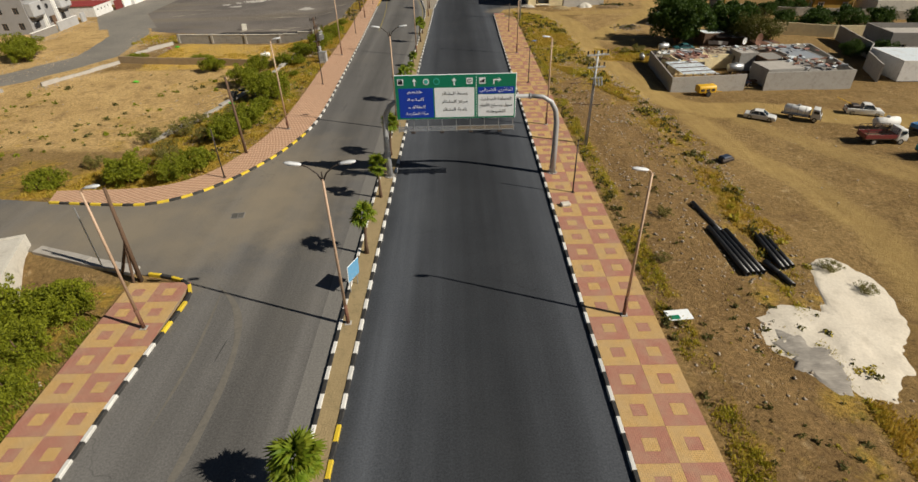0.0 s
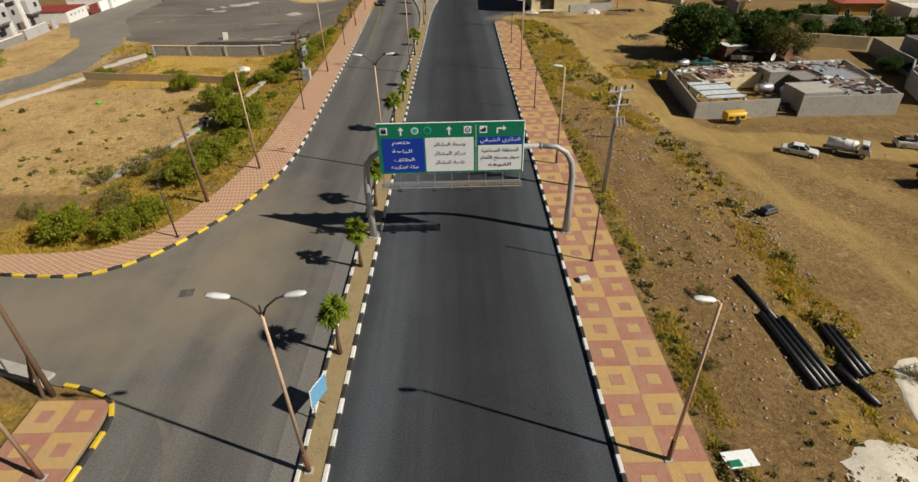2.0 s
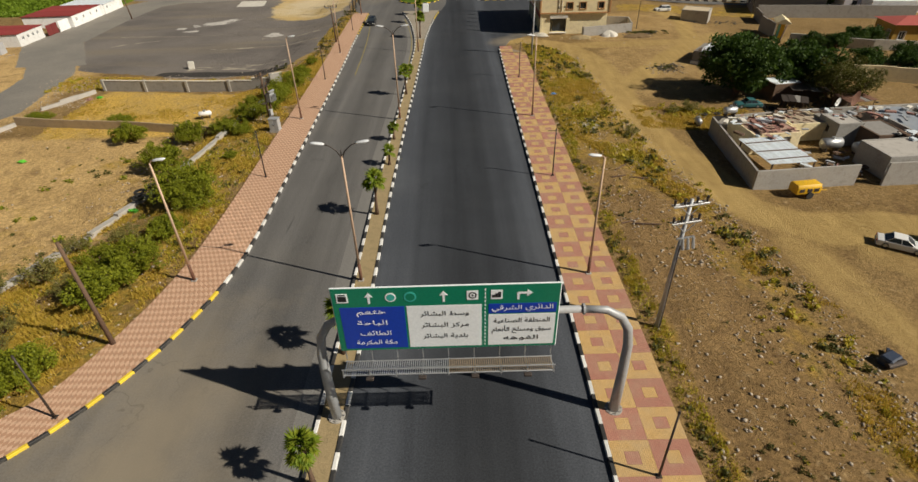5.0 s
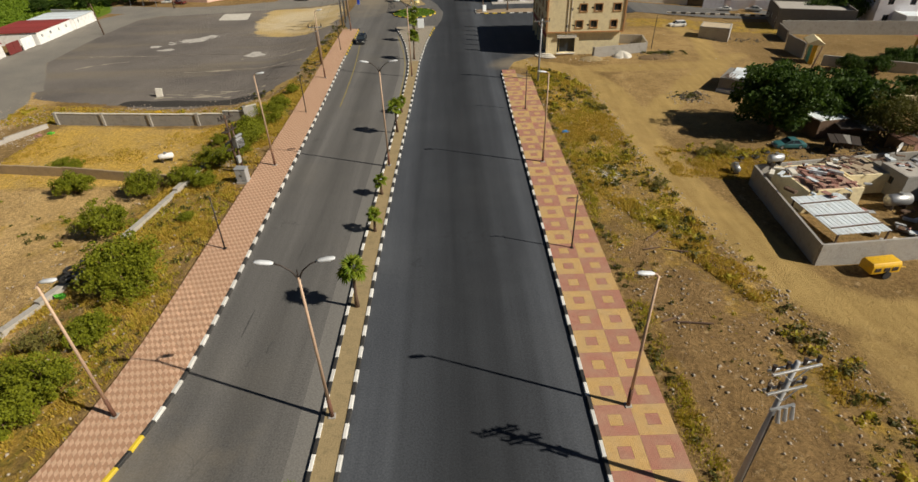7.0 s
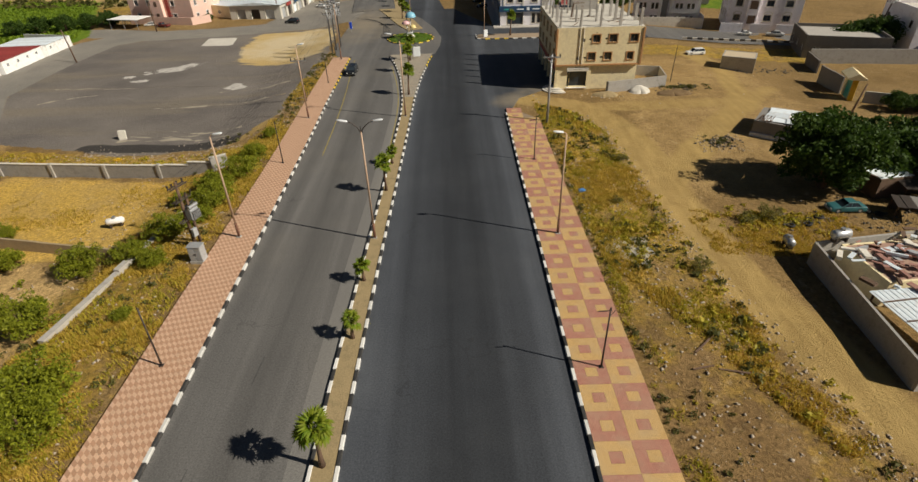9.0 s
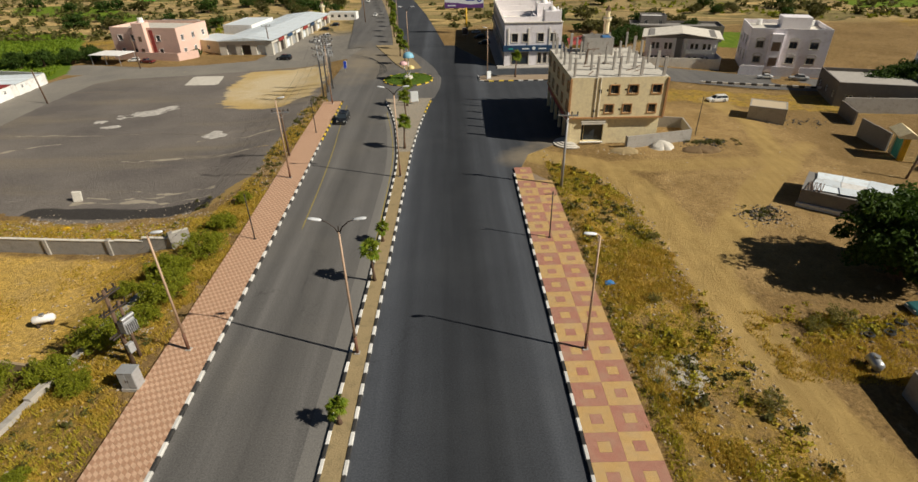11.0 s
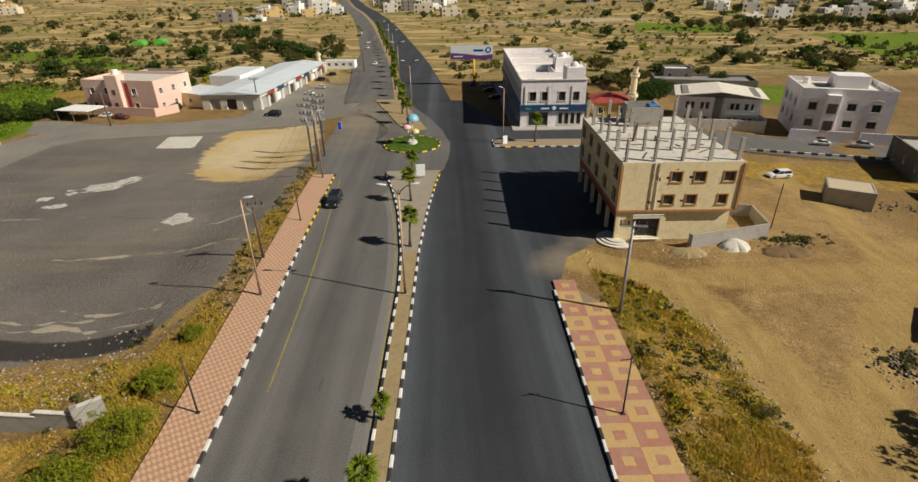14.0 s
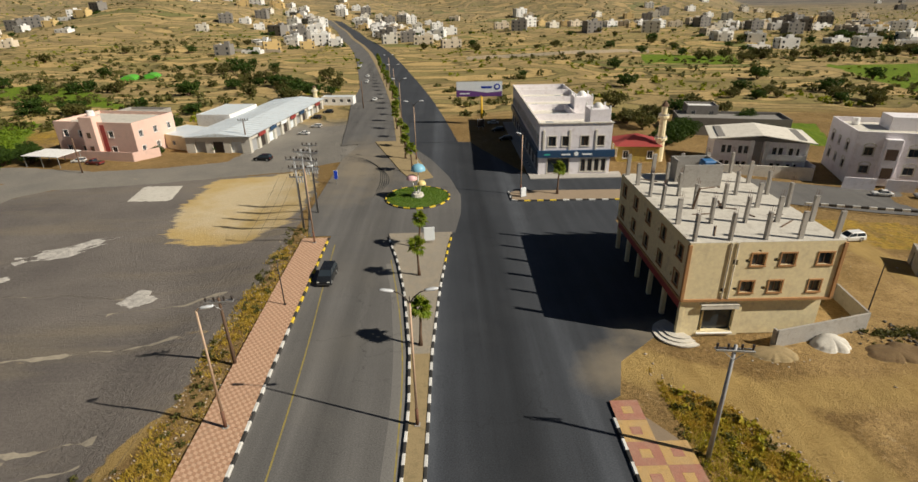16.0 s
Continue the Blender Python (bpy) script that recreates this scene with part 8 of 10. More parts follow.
def truck(m, paint, label, load, bed_paint=None):
    """A light lorry with its nose towards +y; load: tanker, rack or bare."""
    th = thing("truck", m @ FLEET, label, "truck")
    part("chassis", box(BM(), (0, -0.3, 0.62), (0.9, 6.0, 0.22), 0, 0.02), DARK_STEEL, th)
    side = [(1.3, 0.55), (2.75, 0.55), (2.8, 1.25), (2.65, 1.45), (2.3, 2.25), (1.35, 2.3)]
    bm = extrude_x(BM(), side, -0.98, 0.98)
    bmesh.ops.bevel(bm, geom=bm.edges[:], offset=0.06, segments=2, affect="EDGES", profile=0.6)
    cab = part("cab", bm, paint, th, "", True)
    part("windscreen", extrude_x(BM(), [(2.66, 1.5), (2.7, 1.48), (2.37, 2.16), (2.33, 2.14)], -0.86, 0.86), GLASS, cab)
    for sx in (-1, 1):
        part("side_window", box(BM(), (sx * 0.985, 1.95, 1.75), (0.03, 0.75, 0.5)), GLASS, cab)
        part("headlight", box(BM(), (sx * 0.7, 2.79, 0.95), (0.3, 0.06, 0.2), 0, 0.02), LIGHT_LENS, cab)
        part("mirror", box(BM(), (sx * 1.15, 2.35, 1.8), (0.16, 0.08, 0.35), 0, 0.02), DARK_STEEL, cab)
        for y in (1.95, -1.7):
            wheel(th, sx * 0.85, y, 0.42, 0.28)
    part("bumper", box(BM(), (0, 2.85, 0.6), (1.96, 0.12, 0.25), 0, 0.03), DARK_STEEL, th)
    bp = bed_paint or paint
    if load == "tanker":
        bm = BM()
        tube(bm, [(0, -3.0, 1.5), (0, -2.8, 1.5), (0, 0.85, 1.5), (0, 1.05, 1.5)], [0.5, 0.78, 0.78, 0.5], 18)
        tk = part("tank", bm, CAR_WHITE, th, "white water tank", True)
        for y in (-2, -0.9, 0.3):
            part("tank_band", rod(BM(), (0, y - 0.04, 1.5), (0, y + 0.04, 1.5), 0.8, 0.8, 18), GALV, tk)
        part("hatch", rod(BM(), (0, -0.9, 2.25), (0, -0.9, 2.45), 0.25, 0.25, 12), GALV, tk)
        part("side_skirt", box(BM(), (0, -1.0, 0.85), (1.9, 3.9, 0.15), 0, 0.02), GREY_PAINT, th)
    else:
        part("bed", box(BM(), (0, -1.0, 0.92), (2.1, 4.2, 0.16), 0, 0.02), WOOD, th, "worn timber bed")
        for sx in (-1, 1):
            part("side_board", box(BM(), (sx * 1.04, -1.0, 1.25), (0.06, 4.2, 0.55), 0, 0.01), bp, th)
        for y in (-3.08, 1.08):
            part("end_board", box(BM(), (0, y, 1.25), (2.1, 0.06, 0.55), 0, 0.01), bp, th)
        if load == "rack":
            for sx in (-1, 1):
                for y in (-3.05, -2.0, -1.0, 0.0, 1.05):
                    part("rack_post", box(BM(), (sx * 1.04, y, 1.9), (0.05, 0.05, 1.0)), DARK_STEEL, th)
                for z in (1.75, 2.05, 2.38):
                    part("rack_rail", box(BM(), (sx * 1.04, -1.0, z), (0.04, 4.15, 0.05)), DARK_STEEL, th)
            for z in (1.75, 2.05, 2.38):
                part("rack_rail", box(BM(), (0, -3.07, z), (2.1, 0.04, 0.05)), DARK_STEEL, th)
    return th


truck(pose(43.2, 63.1, gz(43.2, 63.1), 0, 0, heading(3.0, -2.2)) @ Matrix.Scale(0.9, 4), CAR_WHITE, "white tanker lorry parked on the sand", "tanker")
truck(pose(48.0, 55.4, gz(48, 55.4), 0, 0, heading(6, -0.2)), CAR_WHITE, "white and maroon cattle lorry with a slatted rack", "rack", CAR_RED)
truck(pose(51.3, 51.0, gz(51.3, 51.0), 0, 0, heading(6, 0.6)), TEAL_PAINT, "teal cattle lorry with a slatted rack", "rack", TEAL_PAINT)
truck(pose(55.2, 57.5, gz(55.2, 57.5), 0, 0, heading(6, 1.5)), BLUE_PAINT, "blue lorry with an empty bed", "bare")
pk = car(pose(51.6, 64.2, gz(51.6, 64.2), 0, 0, heading(4.4, -1.5)), CAR_WHITE, 5.2, 1.85, 1.75, "white pickup with a small crane and rubbish in its bed", "pickup", "pickup")
part("crane_jib", rod(BM(), (0, -1.2, 1.2), (0, -4.2, 2.4), 0.08, 0.05, 8), YELLOW_PAINT, pk)
part("load", box(BM(), (0.1, -1.5, 1.35), (1.3, 1.3, 0.5), 12, 0.15), DARK_STEEL, pk, "dark heaped scrap")
tank(pose(51.0, 59.3, gz(51.0, 59.3), 0, 0, 4), 0.55, 3.0, WHITE, "long white tank standing between the lorries")
th = thing("compressor_trailer", pose(34.7, 72.4, gz(34.7, 72.4), 0, 0, 6), "yellow towed compressor standing by the wall", "trailer")
bm = extrude_x(BM(), [(-0.65, 0.5), (0.65, 0.5), (0.65, 1.2), (0.5, 1.45), (-0.5, 1.45), (-0.65, 1.2)], -1.3, 1.2)
bmesh.ops.bevel(bm, geom=bm.edges[:], offset=0.05, segments=2, affect="EDGES", profile=0.6)
part("hood", bm, YELLOW_PAINT, th, "", True)
for x in (-0.8, 0, 0.7):
    part("louvre", box(BM(), (x, -0.67, 0.9), (0.5, 0.04, 0.35), 0, 0.01), DARK_STEEL, th)
for y in (-0.7, 0.7):
    ty = part("wheel", rod(BM(), (0.1, y - 0.1, 0.36), (0.1, y + 0.1, 0.36), 0.36, 0.36, 14), TYRE, th)
part("drawbar", rod(BM(), (1.2, 0, 0.55), (2.4, 0, 0.4), 0.05, 0.05, 8), YELLOW_PAINT, th)
SCRAP_BLUE = surface("dark_blue_scrap", (0.02, 0.035, 0.07), (0.03, 0.04, 0.06), (0.1, 0.09, 0.08), 2, 9, 0.6)
th = thing("scrap_machine", pose(27.8, 50.2, gz(27.8, 50.2), 0, 0, 25), "blue scrapped engine lying in the scrub", "scrap")
part("block", box(BM(), (0, 0, 0.35), (1.2, 0.8, 0.7), 0, 0.1), SCRAP_BLUE, th)
part("frame", box(BM(), (0.3, 0.2, 0.15), (1.9, 0.2, 0.2), 30, 0.02), SCRAP_BLUE, th)
part("cylinder", rod(BM(), (-0.7, -0.3, 0.3), (0.4, -0.6, 0.5), 0.22, 0.22, 12), DARK_STEEL, th)


# ---- things lying about ----
def pipe(a, b, r=0.2):
    za, zb = ground_z(*a) + r, ground_z(*b) + r
    bm = BM()
    A, B = Vector((*a, za)), Vector((*b, zb))
    d = (B - A).normalized()
    q = d.to_track_quat("Z", "Y")
    n = 14
    rg = []
    for p, rr_ in ((A, r), (B, r), (B, r * 0.85), (A, r * 0.85)):
        rg.append([bm.verts.new(p + q @ Vector((rr_ * math.cos(k * math.tau / n), rr_ * math.sin(k * math.tau / n), 0))) for k in range(n)])
    for i in range(4):
        u, v = rg[i], rg[(i + 1) % 4]
        for k in range(n):
            bm.faces.new((u[k], u[(k + 1) % n], v[(k + 1) % n], v[k]))
    return tagged(part("pipe", bm, PLASTIC_K, None, "", True), "black plastic water pipe lying on the dirt", "pipe", "stacked pipes")


pipe((20.4, 40.1), (21.0, 35.6))
for k in range(4):
    pipe((20.25 + k * 0.43, 36.2 - k * 0.12), (20.6 + k * 0.44, 29.9 + k * 0.1))
for k in range(3):
    pipe((23.7 + k * 0.43, 35.5 - k * 0.2), (23.75 + k * 0.45, 30.9 + k * 0.15))
pipe((22.9, 31.9), (23.3, 28.7))
pipe((22.7, 31.6), (23.1, 30.2))


def blob_patch(name, cx, cy, outline, mat, label, lift, rise=0.0, category="spill", wild=1.1):
    """A thin spread with an uneven edge that follows the ground. outline: (angle, radius) pairs."""
    n, m_ = 96, 14
    an, ra = [a for a, _ in outline], [r for _, r in outline]
    a = np.arange(n) * math.tau / n
    R = np.interp(np.degrees(a), an, ra, period=360) * (1 - wild / 2 + wild * fbm(np.cos(a) * 7 + cx, np.sin(a) * 7 + cy, 3.4, 7, 4))
    u = np.linspace(0, 1, m_ + 1)[None, :]
    x, y = cx + R[:, None] * u * np.cos(a)[:, None], cy + R[:, None] * u * np.sin(a)[:, None]
    e = 1 - sstep(u, 0.8, 1.0)
    z = height(x, y) + (lift + rise * (1 - u * u) * (0.6 + 0.8 * vnoise(x, y, 1.3, 4))) * e - 0.03 * (1 - e)
    V, Fc = np.stack([x, y, z], -1).reshape(-1, 3).tolist(), []
    for k in range(n):
        for j in range(m_):
            a, b = k * (m_ + 1) + j, ((k + 1) % n) * (m_ + 1) + j
            Fc.append((a, a + 1, b + 1, b))
    return tagged(new(name, raw(name, V, Fc, mat, True)), label, category)


blob_patch("lime_spill", 24.6, 24.6, [(0, 4.4), (25, 6.4), (45, 8.4), (62, 9.8), (72, 8.6), (88, 2.4), (125, 1.9), (150, 3.6), (172, 6.2), (200, 7.2), (222, 7.6), (245, 6.8), (275, 4.6), (320, 3.6)], LIME, "pale lime mortar spilt over the dirt", 0.04, 0.12, "spill", 0.55)
GREY_SPILL = surface("grey_spill", (0.34, 0.31, 0.27), (0.2, 0.18, 0.16), (0.5, 0.46, 0.4), 0.6, 5, 0.95, 0, 0.5, 0.8, 0, (0.5, 2.2, 1), True)
blob_patch("ash_spill", 20.5, 21.8, [(0, 1.4), (60, 1.8), (110, 2.8), (180, 1.2), (240, 1.8), (285, 3.0), (310, 2.2)], GREY_SPILL, "grey raked ash beside the lime", 0.09, 0.06)
EARTH = surface("dark_earth", (0.16, 0.1, 0.045), (0.22, 0.145, 0.065), (0.1, 0.07, 0.035), 1.2, 6, 0.97, 0, 0.6)


def smear(pts, w, mat, label, name="stain"):
    """A thin broken streak that follows the ground."""
    p = resample(smooth_line(pts, 2), 0.5)
    V, Fc = [], []
    for i, q in enumerate(p):
        d = p[min(i + 1, len(p) - 1)] - p[max(i - 1, 0)]
        nrm = np.array([-d[1], d[0]]) / max(np.hypot(*d), 1e-6)
        q = q + nrm * (float(vnoise(q[0], q[1], 1.7, 8)) - 0.5) * 0.9
        ww = w * max(0.02, 5.5 * float(fbm(q[0], q[1], 1.6, 6, 3)) - 2.15)
        for s_ in (-ww / 2, 0, ww / 2):
            a = q + nrm * s_
            V.append((*a, float(height(a[0], a[1])) + (0.035 if s_ == 0 else 0.012)))
    for i in range(len(p) - 1):
        for k in (0, 1):
            o = 3 * i + k
            Fc.append((o, o + 1, o + 4, o + 3))
    tagged(new(name, raw(name, V, Fc, mat)), label, "stain", kind="structure")


SCUFF = surface("pale_scuff", (0.38, 0.33, 0.25), (0.24, 0.21, 0.165), (0.16, 0.145, 0.125), 0.8, 5, 0.95, 0, 0.2, 0.8, 0, (1, 1, 1), True)
LIME_THIN = surface("thin_lime", (0.64, 0.6, 0.54), (0.2, 0.185, 0.17), (0.14, 0.13, 0.12), 2.2, 7, 0.95, 0, 0.2, 0.95, 0, (1, 1, 1), True)
for pts, w in (([(-60.6, 159.6), (-57.0, 160.6), (-54.0, 163.4), (-50.2, 166.6)], 1.1), ([(-60.2, 158.6), (-56.4, 159.0), (-52.6, 161.8)], 0.9), ([(-59.0, 161.6), (-55.4, 163.2), (-52.0, 166.2)], 0.7), ([(-57.4, 159.4), (-54.6, 161.4), (-51.0, 164.0)], 0.8)):
    smear(pts, w, LIME_THIN, "pale streak of scraped lime on the lot")
for pts, w in (([(-47, 122.6), (-40, 123.2), (-35, 122.5), (-29.5, 122.9)], 0.5), ([(-46, 124.4), (-40, 124.0), (-36, 124.6)], 0.35), ([(-43, 126.2), (-36, 125.0), (-30, 126.0)], 0.5), ([(-74, 150), (-62, 149), (-50, 149.5), (-40, 148)], 0.25), ([(-48, 136.5), (-38, 137.6), (-29.5, 139.0)], 0.35), ([(-40, 144.6), (-33, 145.6), (-28, 147.5)], 0.4), ([(-70, 141), (-66, 144.5), (-62, 145)], 0.6)):
    smear(pts, w, SCUFF, "pale scuffed streak on the lot")
C4 = [np.array(c) for c in ((-57.9, 181.6), (-49.9, 181.2), (-51.6, 190.2), (-59.3, 190.6))]
V, Fc = [], []
for i in range(9):
    for k in range(9):
        u, w = i / 8, k / 8
        q = (C4[0] * (1 - u) + C4[1] * u) * (1 - w) + (C4[3] * (1 - u) + C4[2] * u) * w
        V.append((*q, float(height(q[0], q[1])) + (0.05 if 0 < i < 8 and 0 < k < 8 else -0.02)))
for i in range(8):
    for k in range(8):
        o = i * 9 + k
        Fc.append((o, o + 9, o + 10, o + 1))
tagged(new("concrete_pad", raw("concrete_pad", V, Fc, PALE_CONC)), "pale square concrete pad on the tarred lot", "concrete pad", kind="structure")
for x, y, R, rise, mat, lab in ((-62.0, 156.6, [(0, 1.5), (90, 0.7), (180, 1.5), (270, 0.7)], 0, LIME_THIN, "small pale stain on the lot"), (-58.5, 153.6, [(0, 1.7), (90, 0.8), (180, 1.7), (270, 0.8)], 0, LIME_THIN, "small pale stain on the lot"), (-38.0, 147.5, [(0, 1.5), (90, 2.6), (180, 2.0), (270, 1.3)], 0, LIME_THIN, "pale stain on the lot"),
                             (30.5, 133.2, [(0, 2.0), (90, 1.4), (180, 1.8), (270, 1.3)], 0.8, PALE_CONC, "heap of pale sand by the yard wall"), (24.8, 132.2, [(0, 2.4), (90, 1.1), (180, 2.0), (270, 1.1)], 0.45, SOIL, "low heap of rubble by the steps"), (35.2, 131.6, [(0, 3.4), (90, 1.2), (180, 2.6), (270, 1.2)], 0.55, EARTH, "low heap of dark earth by the yard wall"),
                             (16.0, 89.6, [(0, 2.6), (90, 2.2), (180, 2.2), (270, 2.0)], 0.05, CONCRETE, "cracked slab in the dirt")):
    blob_patch("sand_mound" if rise > 0.3 else "stain", x, y, R, mat, lab, 0.03, rise, "heap" if rise > 0.3 else "stain", 0.4 if rise > 0.3 else 1.3)

wall_run("kerb_edge", [(-24.6, 31.7), (-29, 33.1), (-34, 34.9)], 0.18, CONCRETE, "broken pale kerb edge of the side road", 0.9, 0.0, 0, "kerb", None, 0.05)
th = thing("fallen_sign", pose(13.9, 25.4, gz(13.9, 25.4) + 0.02, 4, 3, 8), "fallen white sign board with a green edge", "sign")
part("board", box(BM(), (0, 0, 0.08), (1.7, 0.9, 0.05), 0, 0.01), SIGN_WHITE, th)
part("strip", box(BM(), (-0.4, -0.2, 0.112), (0.7, 0.35, 0.012)), SIGN_GREEN, th)
th = thing("stone_block", pose(9.1, 39.8, 0.19, 0, 0, 12), "pale broken stone block on the pavement", "stone")
part("block", box(BM(), (0, 0, 0.14), (0.85, 0.55, 0.28), 0, 0.06), PALE_CONC, th)
th = thing("concrete_block", pose(-46.6, 123.8, gz(-46.6, 123.8), 0, 6, 15), "pale upright concrete block at the edge of the lot", "block")
part("block", box(BM(), (0, 0, 0.6), (1.0, 0.4, 1.4), 0, 0.04), PALE_CONC, th)
for x, y, c, lab in ((-52.0, 86.0, GREEN_NET, "green plastic sack on bare ground"), (-43.5, 116.3, YELLOW_PAINT, "yellow plastic sheet in the scrub"), (-56.5, 108.5, CLOTH_RED, "red plastic rubbish by the wall"), (-55.2, 109.2, GREEN_NET, "green plastic rubbish by the wall"), (14.4, 100.6, BLUE_PAINT, "blue cloth in the scrub"), (-31.6, 72.4, GREEN_NET, "green bottle rubbish on the low wall")):
    bm = BM()
    bmesh.ops.create_icosphere(bm, subdivisions=2, radius=0.42, matrix=Matrix.Translation((x, y, gz(x, y) + 0.1)) @ Matrix.Diagonal((1.1, 0.8, 0.45, 1)))
    for v in bm.verts:
        v.co += Vector((random.uniform(-0.12, 0.12), random.uniform(-0.12, 0.12), random.uniform(-0.08, 0.08)))
    tagged(part("plastic_rubbish", bm, c, None), lab, "rubbish")
for x, y in ((-32.0, 75.0), (-31.7, 73.9), (-31.2, 76.2)):
    bm = BM()
    n, k2 = 18, 8
    rg = []
    for i in range(n):
        a = i * math.tau / n
        rg.append([bm.verts.new((x + (0.45 + 0.16 * math.cos(j * math.tau / k2)) * math.cos(a), y + (0.45 + 0.16 * math.cos(j * math.tau / k2)) * math.sin(a), gz(x, y) + 0.85 + 0.14 * math.sin(j * math.tau / k2))) for j in range(k2)])
    for i in range(n):
        for j in range(k2):
            bm.faces.new((rg[i][j], rg[(i + 1) % n][j], rg[(i + 1) % n][(j + 1) % k2], rg[i][(j + 1) % k2]))
    tagged(part("tyre", bm, TYRE, None, "", True), "worn tyre lying on the low wall", "tyre", "old tyres")
tank(pose(-34.6, 98.9, gz(-34.6, 98.9), 0, 0, 20), 0.35, 1.7, WHITE, "white barrel among scrap in the field")
# painted lines on the old carriageway
for pts, lab in (([(-15.4, 112), (-15.7, 124), (-16.3, 136), (-17.2, 147), (-17.9, 158)], "worn yellow edge line"), ([(-7.2, 108), (-7.15, 124), (-7.4, 133), (-8.4, 142), (-10.2, 153)], "worn yellow edge line")):
    p = resample(smooth_line(pts, 2), 1.5)
    V, Fc = [], []
    for i, q in enumerate(p):
        d = p[min(i + 1, len(p) - 1)] - p[max(i - 1, 0)]
        nrm = np.array([-d[1], d[0]]) / np.hypot(*d)
        for s in (-0.07, 0.07):
            V.append((*(q + nrm * s), 0.006))
    for i in range(len(p) - 1):
        Fc.append((2 * i, 2 * i + 1, 2 * i + 3, 2 * i + 2))
    tagged(new("road_marking", raw("road_marking", V, Fc, surface("worn_yellow_line", (0.36, 0.28, 0.06), (0.16, 0.14, 0.1), (0.1, 0.095, 0.085), 0.8, 5, 0.8, 0, 0, 0.9, 0, (1, 1, 1), True))), lab, "road marking", kind="structure")
POLE_LID = surface("worn_iron", (0.1, 0.095, 0.085), (0.13, 0.12, 0.105), (0.17, 0.15, 0.12), 2, 10, 0.7)
th = thing("manhole_cover", pose(-19.6, 39.65, 0.006, 0, 0, 8), "square iron manhole cover in the road", "manhole")
part("frame", box(BM(), (0, 0, 0.01), (1.15, 1.0, 0.03)), GREY_RENDER, th)
for x in (-0.26, 0.26):
    part("lid", box(BM(), (x, 0, 0.025), (0.48, 0.86, 0.03), 0, 0.005), POLE_LID, th)


def track_mark(pts, w, mat, label, z=0.012):
    """A tyre mark along points."""
    p = resample(smooth_line(pts, 3), 0.8)
    V, Fc = [], []
    for i, q in enumerate(p):
        d = p[min(i + 1, len(p) - 1)] - p[max(i - 1, 0)]
        nrm = np.array([-d[1], d[0]]) / max(np.hypot(*d), 1e-6)
        ww = w * (0.6 + 0.8 * float(vnoise(q[0], q[1], 2.0, 3))) * min(1.0, 0.15 + i / 6, 0.15 + (len(p) - 1 - i) / 6)
        for s_ in (-ww / 2, ww / 2):
            V.append((*(q + nrm * s_), z))
    for i in range(len(p) - 1):
        Fc.append((2 * i, 2 * i + 1, 2 * i + 3, 2 * i + 2))
    tagged(new("tyre_mark", raw("tyre_mark", V, Fc, mat)), label, "tyre mark", kind="structure")


SKID = surface("skid_rubber", (0.03, 0.029, 0.028), (0.05, 0.048, 0.045), (0.09, 0.085, 0.075), 0.7, 6, 0.8, 0, 0, 0.8, 0, (1, 1, 1), True)
OIL = surface("oil_stain", (0.07, 0.068, 0.065), (0.1, 0.096, 0.09), (0.13, 0.125, 0.118), 1.5, 6, 0.6, 0, 0, 0.8, 0, (1, 1, 1), True)
DUST = surface("tyre_dust", (0.17, 0.155, 0.13), (0.13, 0.12, 0.105), (0.1, 0.095, 0.085), 0.7, 6, 0.9, 0, 0, 0.8, 0, (1, 1, 1), True)
for k in range(5):
    o = k * 0.95
    track_mark([(-25 + o * 0.4, 203 - o), (-19.5 + o * 0.5, 200.5 - o), (-15.6 + o * 0.45, 193 - o), (-14.6 + o * 0.4, 184), (-15.0 + o * 0.3, 176 + o)], 0.17, SKID, "black curved skid mark on the crossing")
track_mark([(-17.8, 29.8), (-15.6, 27.6), (-14.3, 24.0), (-14.0, 19.5), (-14.4, 14), (-15.5, 8)], 0.42, DUST, "pale curved tyre track on the carriageway")
track_mark([(-17.2, 29.4), (-16.9, 26.0), (-16.6, 22), (-16.9, 17)], 0.2, DUST, "pale curved tyre track on the carriageway")
for x, y, ln in ((-12.6, 64.4, 1.2), (-13.6, 63.2, 0.9), (-12.8, 100.5, 2.4), (-12.2, 97.0, 1.6), (-12.9, 75.0, 2.6), (-15.2, 22.2, 2.0), (-14.9, 25.0, 1.0), (-11.6, 112.0, 1.4), (-14.8, 66.0, 3.0)):
    track_mark([(x, y), (x + 0.04, y + ln * 0.5), (x + 0.12, y + ln)], 0.3, OIL, "dark oil stain on the carriageway", 0.008)



